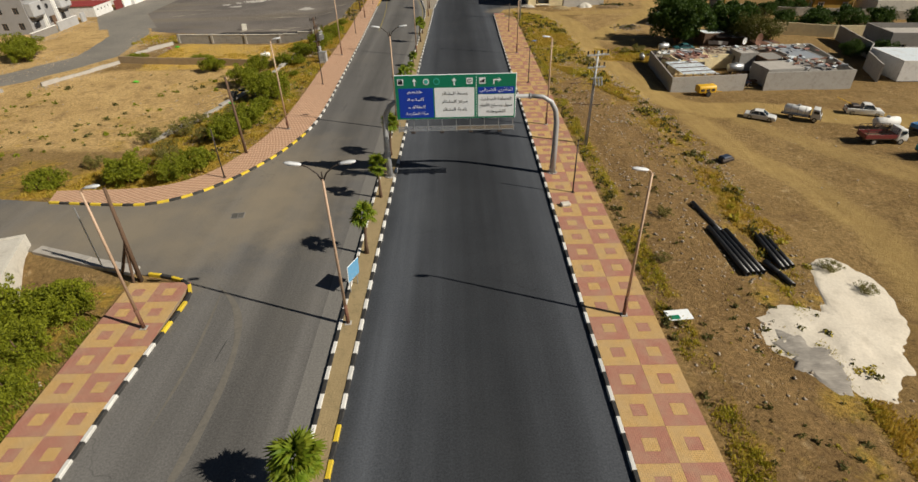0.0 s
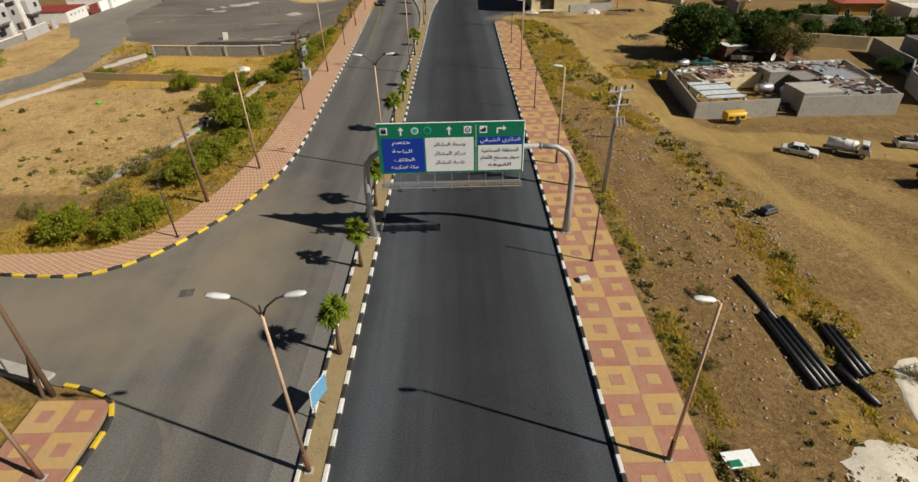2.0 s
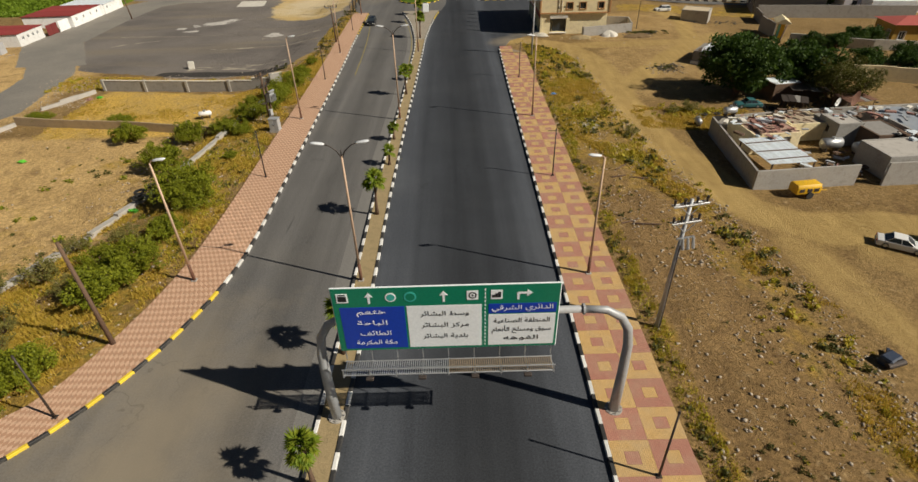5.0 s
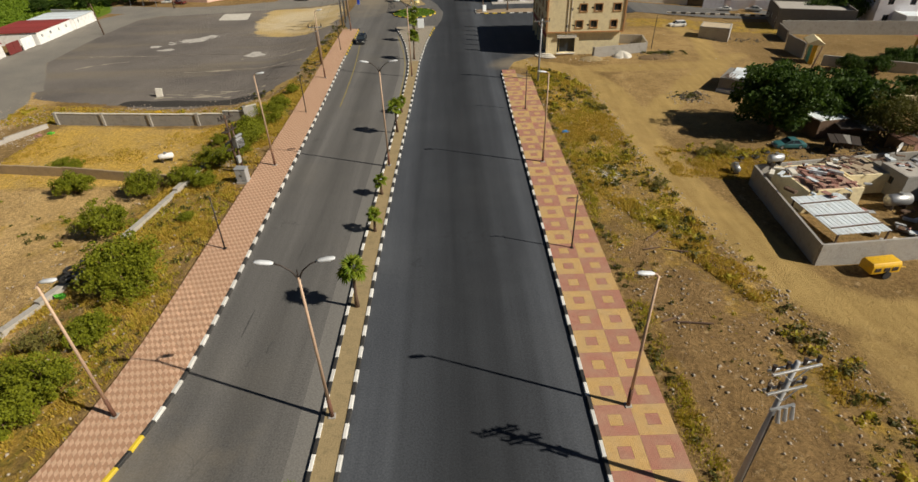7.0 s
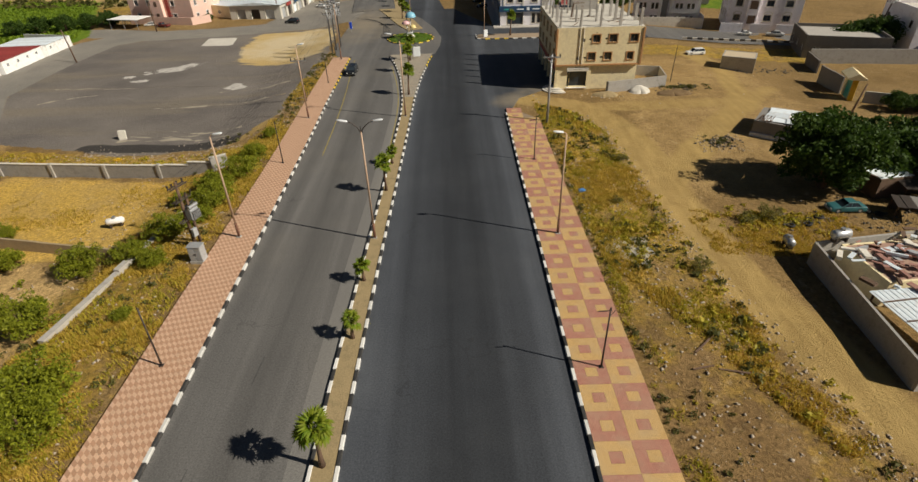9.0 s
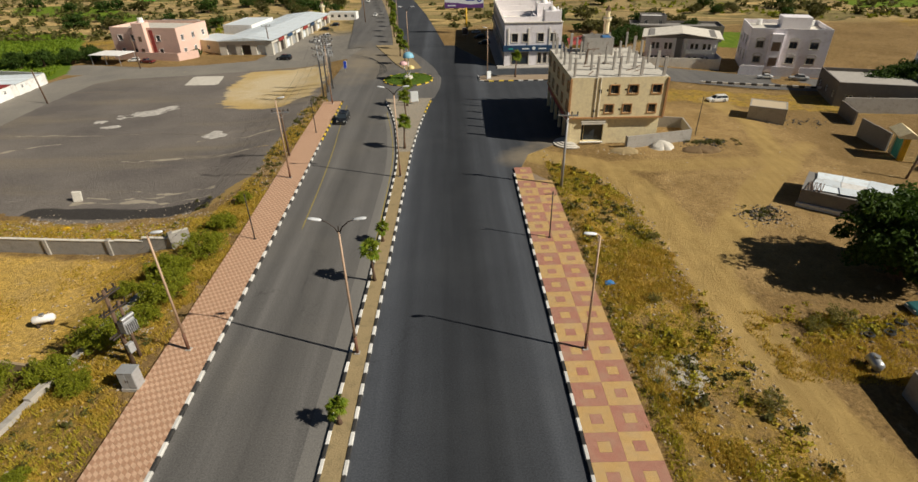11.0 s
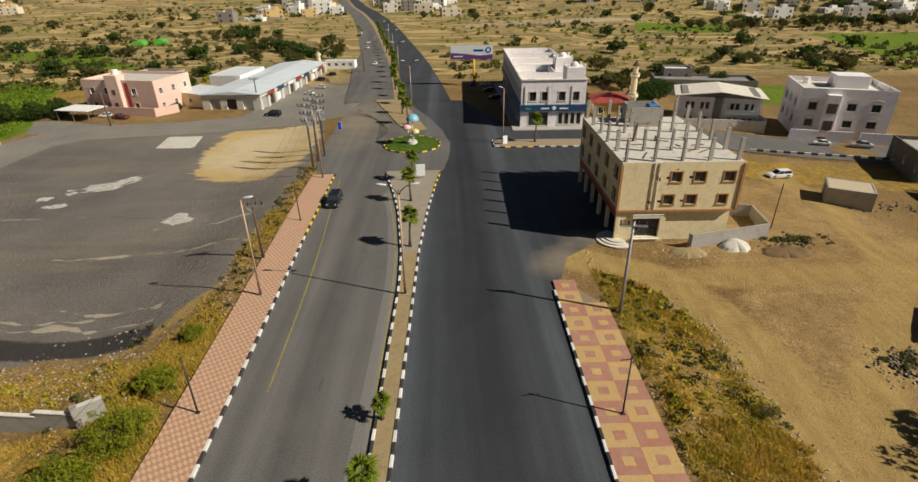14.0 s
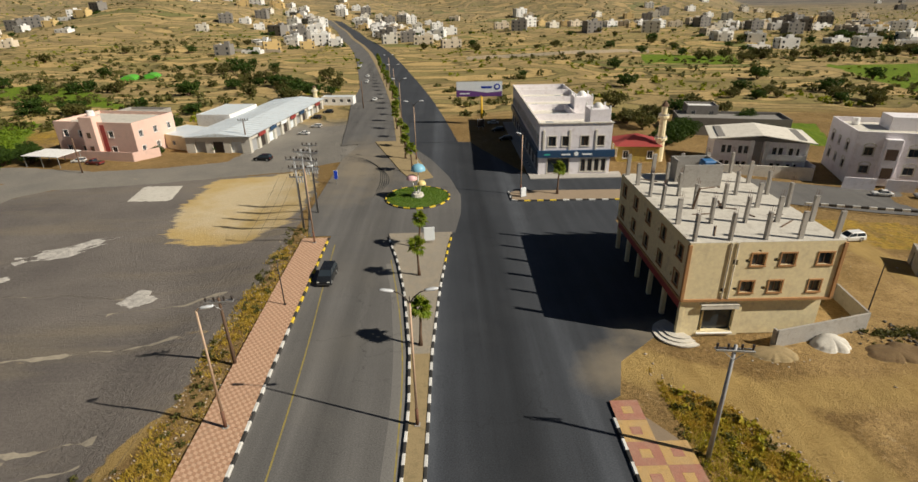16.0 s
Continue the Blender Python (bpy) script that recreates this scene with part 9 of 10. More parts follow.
# ---- plants ----
def leaf_cloud(centres, radii, per, size, rng, flat=0.8):
    """Leaf quads round clump centres: vertices and faces."""
    n = len(centres) * per
    c = np.repeat(np.array(centres, float), per, 0)
    r = np.repeat(np.array(radii, float), per)
    d = rng.normal(size=(n, 3))
    d /= np.linalg.norm(d, axis=1)[:, None]
    p = c + d * (r * rng.uniform(0.35, 1.0, n) ** 0.6)[:, None] * np.array([1, 1, flat])
    u = rng.normal(size=(n, 3))
    u /= np.linalg.norm(u, axis=1)[:, None]
    w = np.cross(u, rng.normal(size=(n, 3)))
    w /= np.linalg.norm(w, axis=1)[:, None]
    s = size * rng.uniform(0.6, 1.4, n)[:, None]
    V = np.stack([p - u * s, p + w * s * 0.5, p + u * s, p - w * s * 0.5], 1).reshape(-1, 3)
    F = np.arange(n * 4).reshape(-1, 4)
    return V, F


def quads(name, V, F, mat):
    me = bpy.data.meshes.new(name)
    me.vertices.add(len(V))
    me.vertices.foreach_set("co", np.asarray(V, np.float32).ravel())
    k = F.shape[1]
    me.loops.add(F.size)
    me.loops.foreach_set("vertex_index", F.ravel().astype(np.int32))
    me.polygons.add(len(F))
    me.polygons.foreach_set("loop_start", np.arange(0, F.size, k, dtype=np.int32))
    me.update(calc_edges=True)
    me.materials.append(mat)
    return me


def shrub(name, m, w, h, clumps, per, size, mat, seed, label, category, trunk=0.08, limbs=7, hollow=0.45):
    """A shrub or tree: trunk and limbs, and a crown of small leaves in clumps with gaps between them."""
    rng = np.random.default_rng(seed)
    th = thing(name, m, label, category)
    C, R, limb_ends = [], [], []
    while len(C) < clumps:
        d = rng.normal(size=3)
        d /= np.linalg.norm(d)
        k = rng.uniform(hollow, 1.0)
        lump = 0.75 + 0.5 * float(vnoise(np.array([d[0] * 3 + seed]), np.array([d[1] * 3 + d[2] * 2]), 1.0, seed)[0])
        p = np.array([d[0] * w / 2 * k * lump, d[1] * w / 2 * k * lump, h * 0.56 + d[2] * h * 0.42 * k * lump])
        if p[2] < h * 0.13:
            continue
        C.append(p)
        R.append(rng.uniform(0.07, 0.15) * w)
    bm = BM()
    for k in range(limbs):
        e = C[int(rng.integers(len(C)))]
        mid = (0.35 * e[0] + rng.normal() * 0.05 * w, 0.35 * e[1] + rng.normal() * 0.05 * w, max(0.2, e[2] * 0.45))
        tube(bm, [(0, 0, -0.15), mid, tuple(e)], [trunk, trunk * 0.6, trunk * 0.2], 5)
    part("trunk", bm, WOOD, th, "brown stems")
    V, F = leaf_cloud(C, R, per, size, rng)
    part("crown", quads("crown", V, F, mat), None, th)
    return th


BUSH = []
BELTS = []
for k, (w, h) in enumerate(((4.2, 2.6), (3.6, 2.1), (4.8, 2.9))):
    BUSH.append(shrub("thorn_bush", pose(*[(-25.4, 61.6), (-27.5, 50.5), (-25.0, 71.6)][k], 0), w, h, 80, 95, 0.085, LEAF_BUSH, 11 + k, "green thorn bush with fine leaves in dry grass", "bush", 0.06, 10))
    BUSH[-1].location.z = ground_z(BUSH[-1].location.x, BUSH[-1].location.y)
PALE_BUSH = shrub("thorn_bush", pose(-33, 55.5, ground_z(-33, 55.5)), 3.2, 1.9, 44, 45, 0.075, leaves("dusty_leaf", (0.2, 0.19, 0.05), (0.27, 0.23, 0.07), (0.17, 0.17, 0.035)), 31, "dusty half-bare thorn bush in the scrub", "bush", 0.05, 14)
rs = random.Random(8)
BUSHES = [(-26.8, 73.8, 1.55), (-33.0, 82.6, 1.15), (-33.2, 90.4, 1.1), (-41.2, 91.2, 1.15), (-26.2, 90.0, 0.6), (-26.6, 95.0, 0.85), (-29.0, 102.0, 0.5), (-26.8, 58.6, 1.25), (-25.4, 66.6, 0.9), (-29.2, 62.8, 0.8), (-34.5, 49.6, 1.2), (-29.0, 48.8, 0.95), (-41.0, 47.0, 1.1), (-29.0, 91.6, 0.8),
          (-25.2, 82.5, 0.4), (-24.4, 100.5, 0.95), (-25.6, 104, 1.05), (-24.0, 107.5, 0.9), (-24.8, 97.0, 0.8), (-24.0, 113.0, 0.8), (-23.8, 119, 0.5), (-81.5, 103.5, 1.8), (-79.5, 100.5, 1.4), (-72, 66, 1.4), (-66, 60, 1.1), (-46.5, 97.6, 0.55), (-44.6, 96.9, 0.5), (-28.9, 28.4, 1.1), (-26.6, 27.2, 0.9), (-31.8, 26.6, 1.2), (-30.2, 24.4, 0.9), (-27.6, 23.6, 0.8), (-34.6, 28.8, 1.1), (-26.3, 20.2, 0.7), (-59.5, 100.0, 0.7), (-57.4, 99.3, 0.6)]
for x, y, s in BUSHES:
    copy_thing(rs.choice(BUSH), pose(x, y, ground_z(x, y) - 0.05, 0, 0, rs.uniform(0, 360)) @ Matrix.Diagonal((s, s * rs.uniform(0.85, 1.1), s * rs.uniform(0.8, 1.05), 1)))
for x, y, s in ((-37.5, 60.5, 1.0), (-34.2, 62.0, 1.1), (-30.4, 60.0, 0.9), (-35.5, 52.0, 1.0), (-29.0, 66.5, 0.9), (-40.5, 54.0, 0.8), (-31.5, 53.0, 0.9), (-33.8, 66.5, 0.8), (17.2, 38.0, 0.45), (14.8, 31.5, 0.4), (27.3, 31.0, 0.5), (28.5, 28.5, 0.45), (21.5, 86.5, 0.6), (17.5, 98.0, 0.4), (20.8, 108.5, 0.45), (32.2, 95.6, 0.8), (29.6, 94.8, 0.6)):
    copy_thing(PALE_BUSH, pose(x, y, ground_z(x, y) - 0.05, 0, 0, rs.uniform(0, 360)) @ Matrix.Scale(s, 4))

# belts of trees in the fields
for cx, cy, sx, sy, cnt, sc in ((-58, 292, 9, 14, 14, 0.8), (-78, 312, 9, 9, 12, 0.9), (-98, 350, 10, 8, 10, 0.9), (-122, 262, 10, 6, 8, 0.8), (62, 246, 9, 8, 10, 0.8), (118, 250, 6, 5, 5, 0.9), (150, 365, 25, 6, 14, 1.0), (215, 370, 25, 5, 12, 1.0), (45, 226, 6, 6, 6, 0.8), (90, 268, 14, 5, 7, 0.7), (-150, 300, 14, 5, 8, 0.8), (260, 470, 40, 8, 14, 1.2)):
    BELTS.append((cx, cy, sx, sy, cnt, sc))
# trees of the yards
shrub("shade_tree", pose(41.0, 101.6, ground_z(41.0, 101.6)), 10.2, 8.6, 180, 150, 0.23, LEAF_DARK, 51, "broad dark green shade tree over the parked car", "tree", 0.32, 12, 0.5)
shrub("shade_tree", pose(50.5, 103.5, ground_z(50.5, 103.5)), 9.0, 6.8, 120, 140, 0.23, LEAF_DARK, 52, "dark green shade tree behind the huts", "tree", 0.28, 12, 0.5)
shrub("acacia_tree", pose(53.2, 97.6, ground_z(53.2, 97.6)), 8.8, 6.0, 95, 130, 0.12, leaves("olive_leaf", (0.08, 0.085, 0.014), (0.13, 0.12, 0.022), (0.095, 0.095, 0.016)), 53, "olive green acacia beside the compound", "tree", 0.22, 14, 0.4)
yard_tree = shrub("garden_tree", pose(70, 107.5, ground_z(70, 107.5)), 6.0, 4.2, 70, 90, 0.15, LEAF_DARK, 54, "dark green garden tree above a wall", "tree", 0.18, 9, 0.45)
for x, y, s in ((65, 110, 0.9), (76, 108, 1.1), (83, 108.5, 1.0), (90, 107, 1.1), (73, 113, 0.8), (63.8, 122.5, 0.7), (67.5, 121.5, 0.7), (72, 124, 0.8), (76.5, 126, 0.7), (70.5, 88.5, 0.8), (67.0, 91, 0.7), (85.5, 158.5, 1.5), (80.5, 160, 1.2), (90, 166, 1.2), (44.5, 206, 1.1), (47.5, 209, 1.2), (41.3, 204, 0.8), (30.3, 205.5, 0.8), (50.5, 212, 1.1), (70, 222, 1.2), (97, 212, 1.1),
                (-93, 209.5, 0.9), (-97.5, 207, 1.0), (-102, 204, 1.1), (-107.5, 202, 1.1), (-96, 213.5, 0.9), (-112, 199, 1.0), (-101, 212, 0.8), (-75, 238, 0.9), (-67.5, 213.8, 0.5), (-55.2, 214.8, 0.5)):
    copy_thing(yard_tree, pose(x, y, ground_z(x, y) - 0.1, 0, 0, rs.uniform(0, 360)) @ Matrix.Scale(s, 4))
far_tree = shrub("field_tree", pose(-52, 330, ground_z(-52, 330)), 7.0, 4.6, 40, 26, 0.34, LEAF_OLIVE, 57, "field tree standing in dry terraces", "tree", 0.2, 6, 0.4)
dark_tree = shrub("field_tree", pose(62, 290, ground_z(62, 290)), 7.5, 5.0, 44, 26, 0.36, LEAF_DARK, 58, "dark field tree standing in dry terraces", "tree", 0.2, 6, 0.4)
for cx, cy, sx, sy, cnt, sc in BELTS:
    for _ in range(cnt):
        x, y = rs.gauss(cx, sx), rs.gauss(cy, sy)
        copy_thing(rs.choice((far_tree, far_tree, dark_tree)), pose(x, y, ground_z(x, y) - 0.1, 0, 0, rs.uniform(0, 360)) @ Matrix.Scale(sc * rs.uniform(0.6, 1.3), 4))
placed = 0
while placed < 90:
    y = rs.uniform(245, 640)
    x = rs.uniform(-0.75, 0.75) * y
    if abs(x - float(far_axis(y))) < 22 or (-70 < x < -20 and y < 275) or (8 < x < 32 and y < 255):
        continue
    if float(fbm(np.array([x]), np.array([y]), 70, 77)[0]) < 0.47:
        continue
    copy_thing(rs.choice((far_tree, dark_tree)), pose(x, y, ground_z(x, y) - 0.1, 0, 0, rs.uniform(0, 360)) @ Matrix.Scale(rs.uniform(0.5, 1.1), 4))
    placed += 1


def scatter_clumps(name, pts, sizes, per, leaf, mat, seed, label, category):
    """Many low clumps of leaves joined in one mesh."""
    rng = np.random.default_rng(seed)
    pts, sizes = np.asarray(pts), np.asarray(sizes)
    z = height(pts[:, 0], pts[:, 1])
    c = np.stack([pts[:, 0], pts[:, 1], z + sizes * 0.35], 1)
    n = len(c) * per
    cc, ss = np.repeat(c, per, 0), np.repeat(sizes, per)
    d = rng.normal(size=(n, 3))
    d /= np.linalg.norm(d, axis=1)[:, None]
    p = cc + d * (ss * rng.uniform(0.2, 1.0, n))[:, None] * np.array([1, 1, 0.6])
    u = rng.normal(size=(n, 3))
    u /= np.linalg.norm(u, axis=1)[:, None]
    w = np.cross(u, rng.normal(size=(n, 3)))
    w /= np.linalg.norm(w, axis=1)[:, None]
    s = (leaf * ss * rng.uniform(0.6, 1.4, n))[:, None]
    V = np.stack([p - u * s, p + w * s * 0.6, p + u * s, p - w * s * 0.6], 1).reshape(-1, 3)
    tagged(new(name, quads(name, V, np.arange(n * 4).reshape(-1, 4), mat)), label, category, kind="stuff")


rng = np.random.default_rng(4)
n = 12000
fy_ = 240 + 900 * rng.random(n) ** 1.6
fx_ = (rng.random(n) * 1.7 - 0.85) * (fy_ + 60)
keep = (np.abs(fx_ - far_axis(fy_)) > 18) & ~((fx_ > -72) & (fx_ < -18) & (fy_ < 275)) & ~((fx_ > 8) & (fx_ < 100) & (fy_ < 256)) & (fbm(fx_, fy_, 55, 61) > 0.5)
scatter_clumps("far_shrubs", np.stack([fx_, fy_], 1)[keep], (0.6 + 1.6 * rng.random(n) ** 2)[keep], 16, 0.42, LEAF_OLIVE, 5, "scattered dark shrubs over the dry terraces", "shrubs")
keep2 = (np.abs(fx_ - far_axis(fy_)) > 18) & ~((fx_ > -72) & (fx_ < -18) & (fy_ < 275)) & ~((fx_ > 8) & (fx_ < 100) & (fy_ < 256)) & (fbm(fx_, fy_, 55, 61) < 0.46)
scatter_clumps("far_shrubs", np.stack([fx_ + 9, fy_ + 7], 1)[keep2][::2], (0.5 + 1.2 * rng.random(n))[keep2][::2], 14, 0.42, LEAF_BUSH, 6, "scattered green shrubs over the dry terraces", "shrubs")


def tufts(name, region, count, hmin, hmax, mat, seed, label, blades=7, patch=0.42):
    """Tufts of grass blades where the noise lets them grow."""
    rng = np.random.default_rng(seed)
    x = rng.uniform(region[0], region[1], count)
    y = rng.uniform(region[2], region[3], count)
    grow = (fbm(x, y, 5, seed, 3) + 0.35 * (vnoise(x, y, 1.1, seed + 3) - 0.5) - patch) / 0.3
    k = region[4](x, y) & (rng.random(count) < grow)
    x, y = x[k], y[k]
    n = len(x)
    z = height(x, y)
    X, Y, Z = (np.repeat(v, blades) for v in (x, y, z))
    N = n * blades
    a = rng.random(N) * math.tau
    h = rng.uniform(hmin, hmax, N)
    sp = h * rng.uniform(0.2, 0.9, N)
    wd = 0.02 + 0.035 * rng.random(N)
    bx, by = X + rng.normal(size=N) * 0.13, Y + rng.normal(size=N) * 0.13
    V = np.stack([np.stack([bx - wd * np.sin(a), by + wd * np.cos(a), Z - 0.03], 1), np.stack([bx + wd * np.sin(a), by - wd * np.cos(a), Z - 0.03], 1), np.stack([bx + sp * np.cos(a), by + sp * np.sin(a), Z + h], 1)], 1).reshape(-1, 3)
    tagged(new(name, quads(name, V, np.arange(N * 3).reshape(-1, 3), mat)), label, "grass", kind="stuff")


belt_edge = lambda y: np.interp(y, [20, 33, 41, 48, 57, 67, 73, 81, 89, 98, 106, 118, 124, 130], [24, 26, 26.5, 27, 27.5, 26, 25, 23.6, 22.6, 21.8, 22, 21.7, 19.4, 13.6])
belt_in = lambda y: np.interp(y, [0, 50, 68, 78, 88, 133], [20.5, 23.4, 22.6, 18.0, 13.6, 13.4])
WEED = leaves("weed_leaf", (0.46, 0.38, 0.035), (0.32, 0.31, 0.026), (0.52, 0.39, 0.05))
tufts("dry_grass", (12.9, 30, 10, 133, lambda x, y: (x > belt_in(y)) & (x < belt_edge(y) + 0.6 - 4.5 * (fbm(x, y, 3, 52) - 0.25).clip(0))), 120000, 0.06, 0.3, LEAF_DRY, 3, "dry yellow grass on the verge of the dirt track", 7, 0.47)
tufts("weeds", (12.9, 30, 10, 133, lambda x, y: (x > belt_in(y)) & (x < belt_edge(y) - 5 * (fbm(x, y, 4, 53) - 0.25).clip(0))), 60000, 0.06, 0.28, WEED, 13, "dull green weeds on the verge", 7, 0.49)
tufts("weeds", (12.6, 14.4, 8, 128, lambda x, y: x > 12.7 + 0.004 * y), 9000, 0.06, 0.26, WEED, 14, "weeds along the edge of the pavement", 7, 0.4)
tufts("dry_grass", (-42, -21.6, 44, 123, lambda x, y: (x < np.interp(y, [44, 50, 58, 70, 123], [-30, -25, -22.5, -21.7, -21.9])) & (x > np.interp(y, [44, 60, 75, 123], [-42, -38, -33, -28])) & ((y < 116.5) | (x > np.interp(y, [116, 123], [-27.5, -25.0])))), 80000, 0.08, 0.36, LEAF_DRY, 23, "dry yellow grass among the bushes", 7, 0.42)
tufts("weeds", (-40, -21.6, 44, 123, lambda x, y: (x < np.interp(y, [44, 50, 58, 70, 123], [-30, -25, -22.5, -21.7, -21.9])) & (x > np.interp(y, [44, 60, 75, 123], [-40, -36, -31, -27]))), 22000, 0.1, 0.36, WEED, 24, "dull green weeds among the bushes", 7, 0.5)
tufts("dry_grass", (-66, -26, 112.5, 121, lambda x, y: y < np.interp(x, [-66, -50, -45, -28], [121, 118.2, 116.6, 117.4])), 9000, 0.1, 0.35, LEAF_DRY, 25, "dry grass between the wall and the lot")
tufts("weeds", (-48, -24.3, 3, 30.5, lambda x, y: y < 31), 20000, 0.12, 0.45, LEAF_BUSH, 26, "green undergrowth beside the street corner", 8, 0.42)
tufts("dry_grass", (-26.2, -21.9, 123, 162, lambda x, y: x > -25.6), 3500, 0.08, 0.3, LEAF_DRY, 27, "dry grass beside the lot")
tufts("dry_grass", (-56, -29, 93, 109, lambda x, y: y < 109), 12000, 0.06, 0.2, LEAF_DRY, 28, "short dry grass in the walled field", 6, 0.5)
# small shrubs among the grass
def low_shrubs(region, count, keep, smin, smax, mat, seed, label, per=26):
    g = np.random.default_rng(seed)
    x, y = g.uniform(region[0], region[1], count), g.uniform(region[2], region[3], count)
    k = keep(x, y)
    scatter_clumps("low_shrubs", np.stack([x, y], 1)[k], (smin + (smax - smin) * g.random(count) ** 2)[k], per, 0.3, mat, seed + 1, label, "shrubs")


on_verge = lambda x, y: (x > belt_in(y) + 0.3) & (x < belt_edge(y) - 0.4) & (fbm(x, y, 6, 66) > 0.45)
low_shrubs((13, 28, 20, 131), 1700, on_verge, 0.12, 0.65, WEED, 71, "low yellow-green shrubs on the verge")
low_shrubs((13, 28, 20, 131), 1900, on_verge, 0.1, 0.6, LEAF_OLIVE, 73, "low dark shrubs on the verge")
bare = lambda x, y: (x < belt_in(y) + 1.0) & (fbm(x, y, 4, 91) > 0.5)
low_shrubs((14.6, 24, 12, 82), 520, bare, 0.08, 0.34, LEAF_OLIVE, 91, "small dark weeds over the bare dirt")
low_shrubs((14.6, 24, 12, 82), 420, bare, 0.06, 0.26, WEED, 93, "small yellow weeds over the bare dirt")
low_shrubs((12.7, 13.9, 14, 128), 460, lambda x, y: fbm(x, y, 3, 95) > 0.46, 0.1, 0.4, LEAF_OLIVE, 95, "weeds crowding the edge of the pavement")
low_shrubs((20, 30, 30, 130), 700, lambda x, y: np.abs(x - belt_edge(y) + 0.8) < 1.3, 0.1, 0.42, WEED, 97, "weeds along the edge of the track")
in_field = lambda x, y: (fbm(x, y, 9, 57) > 0.45) & (x < -24 - 0.25 * (92 - y))
low_shrubs((-66, -24, 45, 90), 260, in_field, 0.15, 0.6, LEAF_BUSH, 75, "low yellow-green shrubs over the bare field")
low_shrubs((-66, -24, 45, 90), 260, in_field, 0.15, 0.6, LEAF_OLIVE, 77, "low dark shrubs over the bare field")
low_shrubs((-31, -22.3, 48, 122), 300, lambda x, y: x < np.interp(y, [44, 50, 58, 70, 123], [-30, -25.5, -23, -22.2, -22.4]), 0.12, 0.5, LEAF_OLIVE, 79, "low dark shrubs between the bushes")
low_shrubs((-66, -26, 112, 120), 320, lambda x, y: y < np.interp(x, [-66, -50, -45, -28], [120.5, 118, 116.4, 117.2]), 0.12, 0.5, WEED, 81, "low shrubs between the wall and the lot")
low_shrubs((-25.4, -22.6, 122, 165), 220, lambda x, y: x > -26, 0.12, 0.5, LEAF_OLIVE, 83, "low dark shrubs beside the lot")
crop_x, crop_y = rng.uniform(-175, -95, 26000), rng.uniform(176, 250, 26000)
ok = (crop_x < -95 - (crop_y - 196).clip(0) * 0.45) & (np.abs((crop_y + 0.1 * crop_x) % 9 - 4.5) < 4.0)
scatter_clumps("crop_plants", np.stack([crop_x, crop_y], 1)[ok], (0.35 + 0.35 * rng.random(26000))[ok], 7, 0.6, LEAF_CROP, 45, "green field crop in watered plots", "crops")
tufts("dry_grass", (24, 40, 89, 97, lambda x, y: y < 97), 5000, 0.08, 0.3, LEAF_DRY, 29, "dry grass behind the compound")
tufts("weeds", (-7.6, -5.4, 20, 120, lambda x, y: (x > np.interp(y, [15, 55, 120], [-8.2, -7.6, -6.4])) & (x < np.interp(y, [15, 55, 120], [-6.8, -6.1, -5.2]))), 500, 0.05, 0.2, WEED, 30, "sparse weeds on the planted strip", 6, 0.55)


def pebbles(name, pts, smin, smax, mat, seed, label):
    rng = np.random.default_rng(seed)
    base = np.array([(1, 0, 0), (-1, 0, 0), (0, 1, 0), (0, -1, 0), (0, 0, 1), (0, 0, -1)], float)
    tri = np.array([(0, 2, 4), (2, 1, 4), (1, 3, 4), (3, 0, 4), (2, 0, 5), (1, 2, 5), (3, 1, 5), (0, 3, 5)])
    n = len(pts)
    s = smin + (smax - smin) * rng.random(n) ** 3
    a = rng.random(n) * math.tau
    d = base[None] * rng.uniform(0.6, 1.2, (n, 6, 1)) * (s[:, None, None] * np.array([1, 0.75, 0.55]))
    x = d[..., 0] * np.cos(a)[:, None] - d[..., 1] * np.sin(a)[:, None] + pts[:, 0:1]
    y = d[..., 0] * np.sin(a)[:, None] + d[..., 1] * np.cos(a)[:, None] + pts[:, 1:2]
    z = d[..., 2] + (height(pts[:, 0], pts[:, 1]) + s * 0.25)[:, None]
    V = np.stack([x, y, z], -1).reshape(-1, 3)
    F = (np.arange(n)[:, None, None] * 6 + tri[None]).reshape(-1, 3)
    tagged(new(name, quads(name, V, F, mat)), label, "stones", kind="stuff")


P = []
for x0, x1, y0, y1, cnt in ((13.2, 29, 18, 133, 5200), (-38, -22.5, 46, 122, 3200), (-66, -26, 112.5, 118.5, 1500), (-60, -34, 56, 92, 160), (28, 60, 90, 150, 90), (30, 60, 40, 64, 60), (-40, -24.5, 4, 30, 500), (-26, -22, 120, 162, 700), (32, 38, 111, 116, 250)):
    P.append(np.stack([rng.uniform(x0, x1, cnt), rng.uniform(y0, y1, cnt)], 1))
for k in range(44):
    cx_, cy_ = rng.uniform(13.5, 27), rng.uniform(20, 130)
    P.append(rng.normal(size=(35, 2)) * 0.9 + (cx_, cy_))
edge_y = rng.uniform(40, 125, 1500)
P.append(np.stack([belt_edge(edge_y) + rng.normal(size=1500) * 0.6 - 0.8, edge_y], 1))
